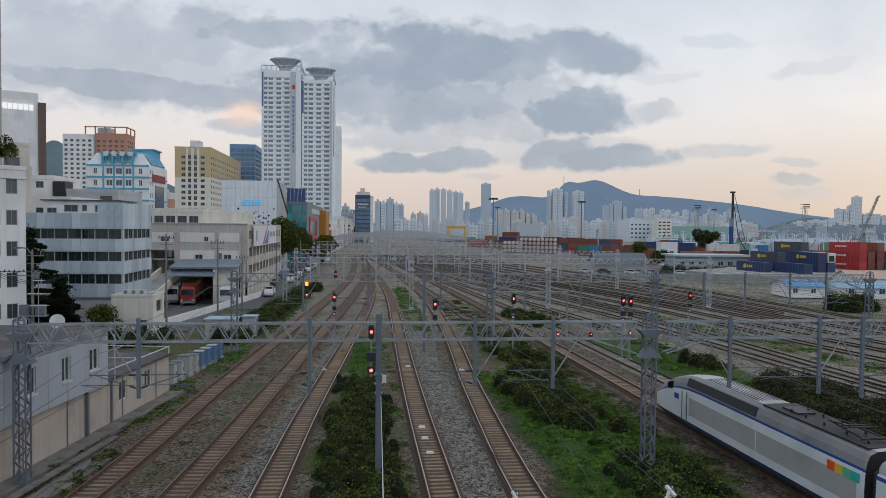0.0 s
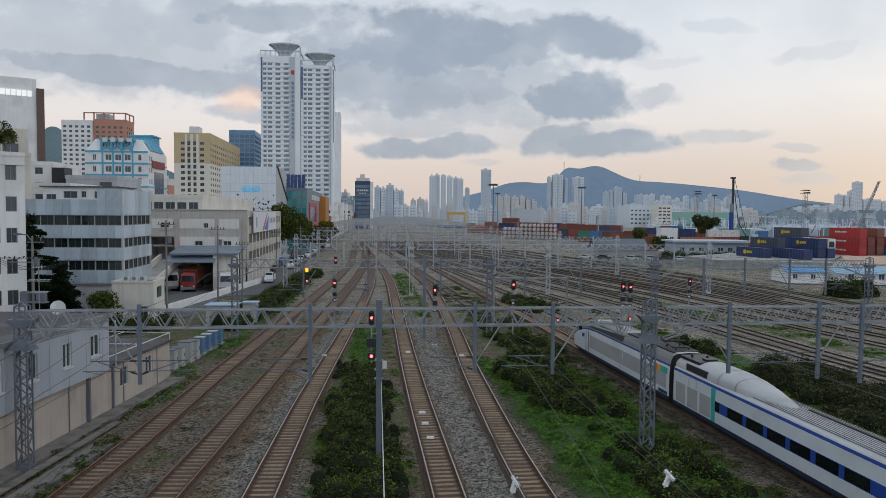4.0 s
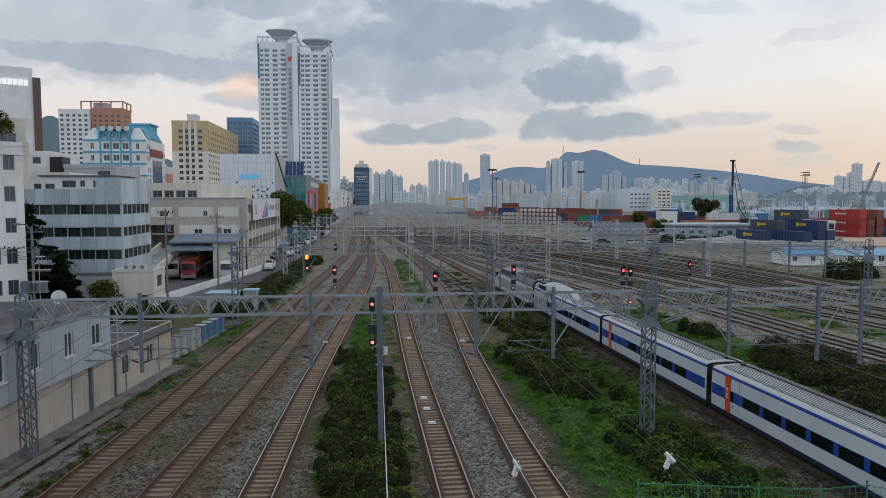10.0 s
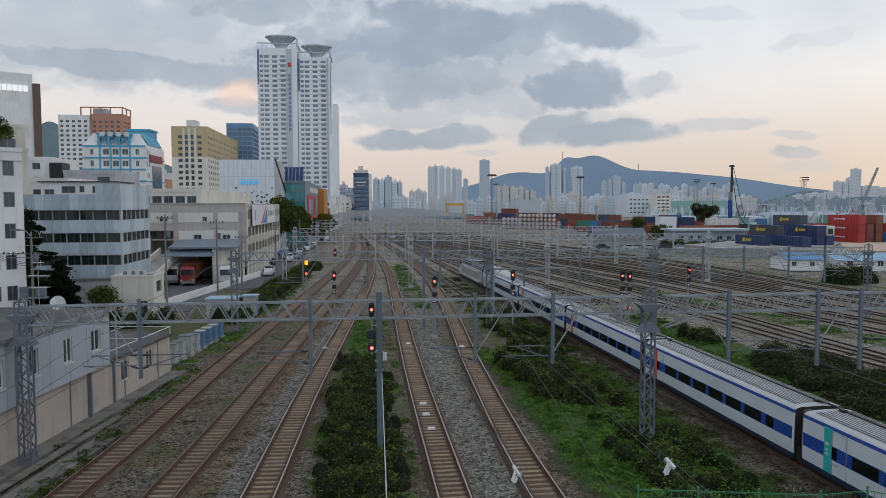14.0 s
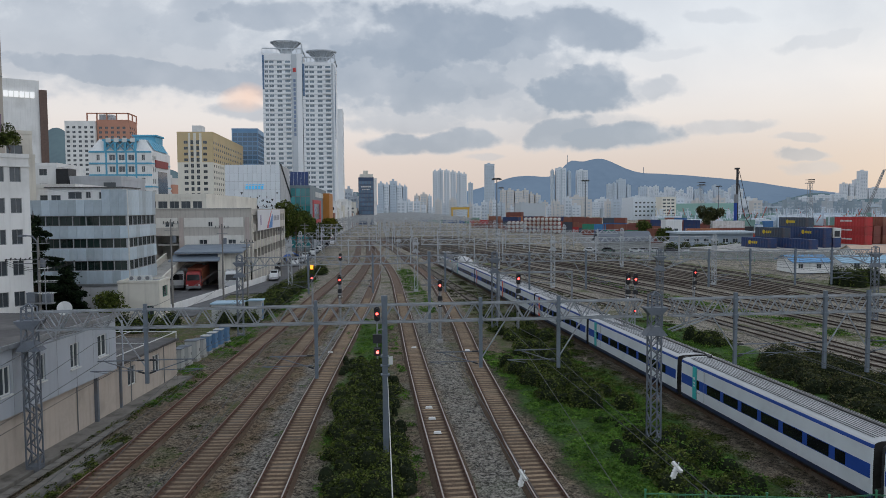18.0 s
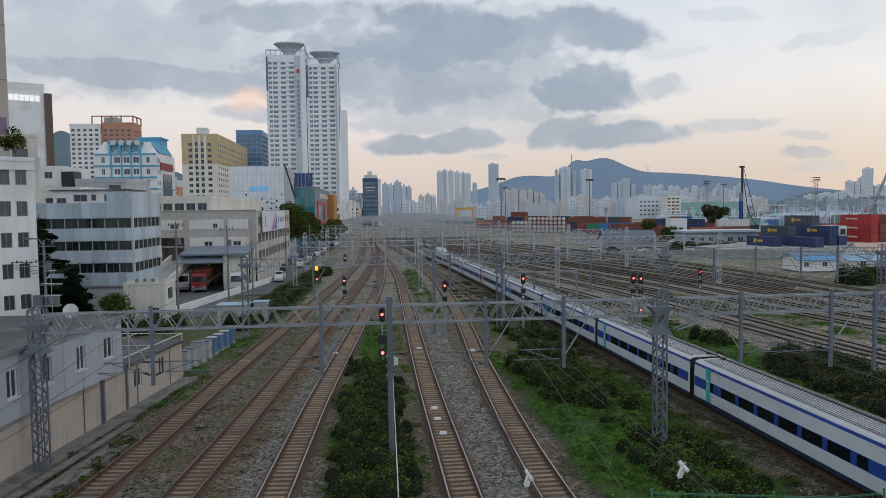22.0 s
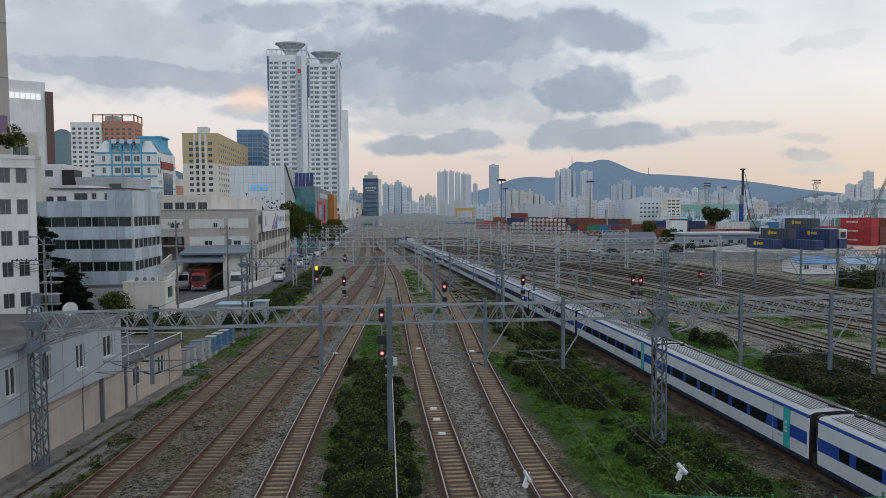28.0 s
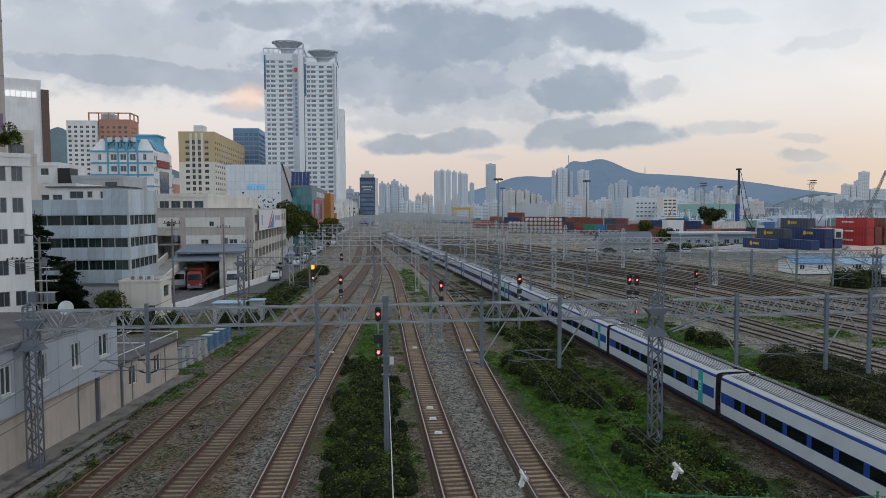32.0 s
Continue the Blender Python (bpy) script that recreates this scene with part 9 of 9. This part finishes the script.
for i in range(16):
    a, b = i / 16, (i + 1) / 16
    p, q = (-27.5 + 8.6 * a, 98 + 52 * a), (-27.5 + 8.6 * b, 98 + 52 * b)
    part("wall_block", Geo().beam((*p, 0.45), (*q, 0.45), 0.25, 1.1), M_WHITE, bw)


def wheels(t, pts, r, w=0.24):
    for x, y in pts:
        wl = part("wheel", Geo().tube((x - w / 2, y, r), (x + w / 2, y, r), r, 16), M_DARK, t)
        part("rim", Geo().tube((x - w / 2 - 0.01, y, r), (x + w / 2 + 0.01, y, r), r * 0.55, 10), M_STEEL_L, wl)


def lorry(x, y, rz, cab_m, box_m, length, label, box_h=3.6):
    t = thing("lorry", x, y, 0, rz, label, "lorry", "lorries")
    c = part("cab", Geo().loft([[(-1.2, 0.0, 0.6), (1.2, 0.0, 0.6), (1.2, 2.2, 0.6), (-1.2, 2.2, 0.6)], [(-1.22, -0.05, 1.7), (1.22, -0.05, 1.7), (1.22, 2.2, 1.7), (-1.22, 2.2, 1.7)],
                                [(-1.15, 0.25, 2.85), (1.15, 0.25, 2.85), (1.15, 2.15, 2.95), (-1.15, 2.15, 2.95)], [(-1.0, 0.6, 3.2), (1.0, 0.6, 3.2), (1.0, 2.1, 3.3), (-1.0, 2.1, 3.3)]]), cab_m, t)
    part("windscreen", Geo().loft([[(-1.05, -0.07, 1.75), (1.05, -0.07, 1.75), (1.05, -0.03, 1.75), (-1.05, -0.03, 1.75)], [(-1.0, 0.2, 2.7), (1.0, 0.2, 2.7), (1.0, 0.25, 2.7), (-1.0, 0.25, 2.7)]]), M_T_WIN, c)
    part("bumper", Geo().box(-1.2, 1.2, -0.18, 0.1, 0.4, 0.8), M_FRAME_D, c)
    for s in (-1, 1):
        part("headlamp", Geo().box(s * 0.95 - 0.15, s * 0.95 + 0.15, -0.12, -0.02, 0.85, 1.05), M_ALU, c)
        part("mirror", Geo().box(s * 1.35 - 0.1, s * 1.35 + 0.1, 0.0, 0.1, 1.9, 2.5), M_BLACK, c)
    part("cargo_box", Geo().box(-1.22, 1.22, 2.5, length, 1.1, box_h), box_m, t)
    part("chassis", Geo().box(-0.9, 0.9, 0.6, length, 0.6, 1.1), M_BLACK, t)
    wheels(t, [(s * 1.05, yy) for s in (-1, 1) for yy in (0.9, length - 2.4, length - 1.2)], 0.48)


def car(x, y, rz, m, label, van=0.0):
    t = thing("parked_car", x, y, 0, rz, label, "car", "parked cars")
    prof = [(-0.85, -2.1, 0.35), (-0.85, -2.1, 0.75), (-0.82, -1.2, 0.92), (-0.7, -0.5, 1.42 + van), (-0.7, 1.2, 1.45 + van), (-0.8, 1.95, 0.98 + van), (-0.83, 2.1, 0.6), (-0.83, 2.1, 0.35)]
    g = Geo()
    g.loft([prof, [(-a, b, c) for a, b, c in prof]])
    b = part("body", g, m, t)
    part("windscreen", Geo().loft([[(-0.66, -1.12, 0.98), (0.66, -1.12, 0.98), (0.66, -1.06, 0.98), (-0.66, -1.06, 0.98)], [(-0.6, -0.56, 1.38 + van), (0.6, -0.56, 1.38 + van), (0.6, -0.5, 1.38 + van), (-0.6, -0.5, 1.38 + van)]]), M_T_WIN, b)
    for s in (-1, 1):
        part("side_window", Geo().box(*sorted((s * 0.70, s * 0.79)), -0.7, 1.3, 0.98, 1.32 + van), M_T_WIN, b)
        part("headlamp", Geo().box(s * 0.62 - 0.14, s * 0.62 + 0.14, -2.13, -2.08, 0.62, 0.75), M_ALU, b)
    wheels(t, [(s * 0.78, yy) for s in (-1, 1) for yy in (-1.35, 1.3)], 0.32, 0.2)


M_CARW = mat("white_car_paint", (0.62, 0.63, 0.64), 0.3, 0, 0.03, 1, 0, 5, coat=0.5)
M_CARS = mat("silver_car_paint", (0.33, 0.34, 0.36), 0.3, 0.4, 0.03, 1, 0, 5, coat=0.5)
M_CARK = mat("black_car_paint", (0.025, 0.025, 0.03), 0.3, 0, 0.1, 1, 0, 5, coat=0.5)
M_LRED = mat("dark_red_cab_paint", (0.28, 0.03, 0.03), 0.4, 0, 0.05, 1, 0, 5, coat=0.3)
M_LORANGE = mat("orange_brown_box", (0.38, 0.12, 0.06), 0.6, 0, 0.08, 0.8, 0, 5)
lorry(-33.4, 127.0, 4, M_CARW, M_CARW, 9.0, "white box lorry parked below the canopy")
lorry(-30.3, 125.6, 6, M_LRED, M_LORANGE, 13.0, "dark red lorry with an orange container")
lorry(-23.8, 125.0, 5, M_CARW, M_CARW, 7.0, "white lorry on the garage forecourt", 3.4)
for i, (x, y, rz, m, vn) in enumerate(((-19.0, 142, 3, M_CARW, 0.5), (-21.8, 168, 2, M_CARK, 0.0), (-18.6, 176, 4, M_CARW, 0.5), (-18.2, 186, 3, M_CARS, 0.0), (-17.9, 196, 3, M_CARW, 0.6), (-18.0, 206, 3, M_CARK, 0.0), (-17.6, 216, 2, M_CARW, 0.6),
                                       (-17.5, 228, 2, M_CARS, 0.2), (-17.3, 240, 2, M_CARW, 0.4), (-16.0, 262, 2, M_CARK, 0.0), (-15.4, 280, 2, M_CARW, 0.4))):
    car(x, y, rz, m, "%s car parked along the street" % {M_CARW: "white", M_CARK: "black", M_CARS: "silver"}[m], vn)
for i, (x, y, m) in enumerate(((78, 208, M_CARW), (81, 209, M_CARS), (84, 207.5, M_CARW), (88, 206, M_CARK), (92, 205, M_CARW), (71, 212, M_CARK), (66, 214, M_CARW))):
    car(x, y, 60, m, "%s car parked beside the pavilion" % {M_CARW: "white", M_CARK: "black", M_CARS: "silver"}[m])
for i in range(2):
    tt = thing("blue_tarpaulin", -20.8 + 0.4 * i, 180 + 9 * i, 0, 10, "crumpled blue tarpaulin over a street stall", "tarpaulin")
    g = Geo()
    g.loft([[(-1.6, y_, 0), (-1.5, y_, 1.6 + 0.3 * math.sin(y_ * 2)), (0, y_, 2.3 + 0.25 * math.sin(y_ * 3)), (1.5, y_, 1.5 + 0.3 * math.cos(y_ * 2)), (1.6, y_, 0)] for y_ in (0, 1.4, 2.8, 4.2, 5.6)], closed=False, caps=False)
    part("sheet", g, mat("blue_tarpaulin", (0.03, 0.12, 0.42), 0.5, 0, 0.2, 1, 0.2, 6), tt)
M_POLE_C = mat("weathered_pole_concrete", (0.20, 0.19, 0.18), 0.9, 0, 0.2, 1.0, 0.1, 20, streak=0.3)
# street poles with arms on the left
for i, (x, y, h) in enumerate(((-25.8, 96, 12.5), (-22.6, 112, 11.5), (-33.8, 77, 11), (-20.0, 118, 9), (-18.6, 150, 10), (-17.4, 190, 10))):
    tt = thing("utility_pole", x, y, 0, 0, "grey concrete utility pole with cross arm", "utility pole", "utility poles")
    part("pole", Geo().tube((0, 0, -0.2), (0, 0, h), 0.15, 10, r2=0.09), M_POLE_C, tt)
    part("cross_arm", Geo().beam((-1.1, 0, h - 0.6), (1.1, 0, h - 0.6), 0.09).beam((-0.8, 0, h - 1.4), (0.8, 0, h - 1.4), 0.08), M_FRAME_D, tt)
    for s in (-0.9, -0.4, 0.4, 0.9):
        part("insulator", Geo().tube((s, 0, h - 0.55), (s, 0, h - 0.25), 0.06, 8), M_BLACK, tt)
    if i < 3:
        part("transformer", Geo().tube((0.4, 0, h - 3.0), (0.4, 0, h - 2.1), 0.25, 10), M_STEEL_L, tt)
tt = thing("utility_pole", -33.0, 75.2, 0, 0, "crowded utility pole with transformer boxes and black insulators", "utility pole", "utility poles")
part("pole", Geo().tube((0, 0, -0.2), (0, 0, 10.2), 0.15, 10, r2=0.10), M_POLE_C, tt)
for z, a, b in ((8.9, -3.2, 0.9), (8.5, -2.4, 0.7), (6.6, -0.6, 1.6)):
    part("cross_arm", Geo().beam((a, 0, z), (b, 0, z), 0.08), M_FRAME_D, tt)
for i in range(9):
    part("insulator", Geo().tube((-3.1 + 0.45 * i, -0.05, 8.75 + 0.12 * (i % 3)), (-2.95 + 0.45 * i, -0.2, 8.95 + 0.12 * (i % 2)), 0.07, 8), M_BLACK, tt)
for x in (-0.75, 0.75):
    part("transformer", Geo().box(x - 0.4, x + 0.4, -0.35, 0.35, 4.6, 5.6).box(x - 0.3, x + 0.3, -0.4, -0.35, 4.8, 5.4), M_STEEL_L, tt, "grey pole transformer box")
part("platform", Geo().box(-1.3, 1.3, -0.4, 0.4, 4.45, 4.58), M_FRAME_D, tt)
for k in range(3):
    part("slack_wire", Geo().string([(-3.0 + 1.1 * i, -0.2 - 0.3 * k, 8.8 - 0.12 * k - 0.09 * (i * (6 - i))) for i in range(7)], 0.02), M_BLACK, tt)
an = thing("roof_antenna", -21.5, 49.8, 6.78, 0, "thin television antenna mast on the depot roof", "antenna")
part("mast", Geo().tube((0, 0, 0), (0, 0, 3.2), 0.03, 6), M_STEEL, an)
for z, w_ in ((3.15, 0.55), (2.3, 1.3), (1.5, 1.1)):
    g = Geo().beam((-w_ / 2, 0, z), (w_ / 2, 0.2, z), 0.03)
    for i in range(7):
        q = -w_ / 2 + w_ * i / 6
        g.beam((q, -0.3, z), (q, 0.4, z), 0.015)
    part("aerial", g, M_ALU, an)
tt = thing("street_lamp", -33.2, 75.5, 0, 0, "grey curved arm street lamp", "street lamp")
part("post", Geo().tube((0, 0, -0.2), (0, 0, 10.6), 0.13, 8, r2=0.08).tube((0, 0, 10.6), (-0.45, 0, 11.2), 0.07, 8).tube((-0.45, 0, 11.2), (-1.1, 0, 11.25), 0.06, 8), M_STEEL_L, tt)
part("lamp_head", Geo().box(-1.7, -1.0, -0.14, 0.14, 11.15, 11.33), M_STEEL_L, tt)


# ---- what moves ----
TRACK_Z = 0.175
STRETCH = 1.027


def joint_y(t):
    """Where the joint behind the power car is along the line: it pulls away steadily."""
    return 29.6 + 4.303 * t + 0.126 * t * t


def on_line(front, rear):
    """Pose of a car whose front and rear joints lie at these stations; its own origin is the front joint."""
    xf, xr = TRAIN_X(front), TRAIN_X(rear)
    return pose(xf, front, TRACK_Z, 0, 0, math.degrees(math.atan2(-(xf - xr), front - rear)))


def motions():
    times = [0.5 * i for i in range(65)]
    for car in (POWER_CAR, *COACHES):
        car.scale = (1.0, STRETCH, 1.0)
    rows = []
    for t in times:
        y = joint_y(t)
        m = on_line(y + 22.5, y)
        rows.append((t, pose(TRAIN_X(y), y, TRACK_Z, 0, 0, math.degrees(m.to_euler().z))))
    walk(POWER_CAR, rows)
    off = 0.0
    for n, car in enumerate(COACHES):
        length = STRETCH * (21.85 if n == 0 else COACH_L)
        walk(car, [(t, on_line(joint_y(t) - off, joint_y(t) - off - length)) for t in times])
        off += length


motions()
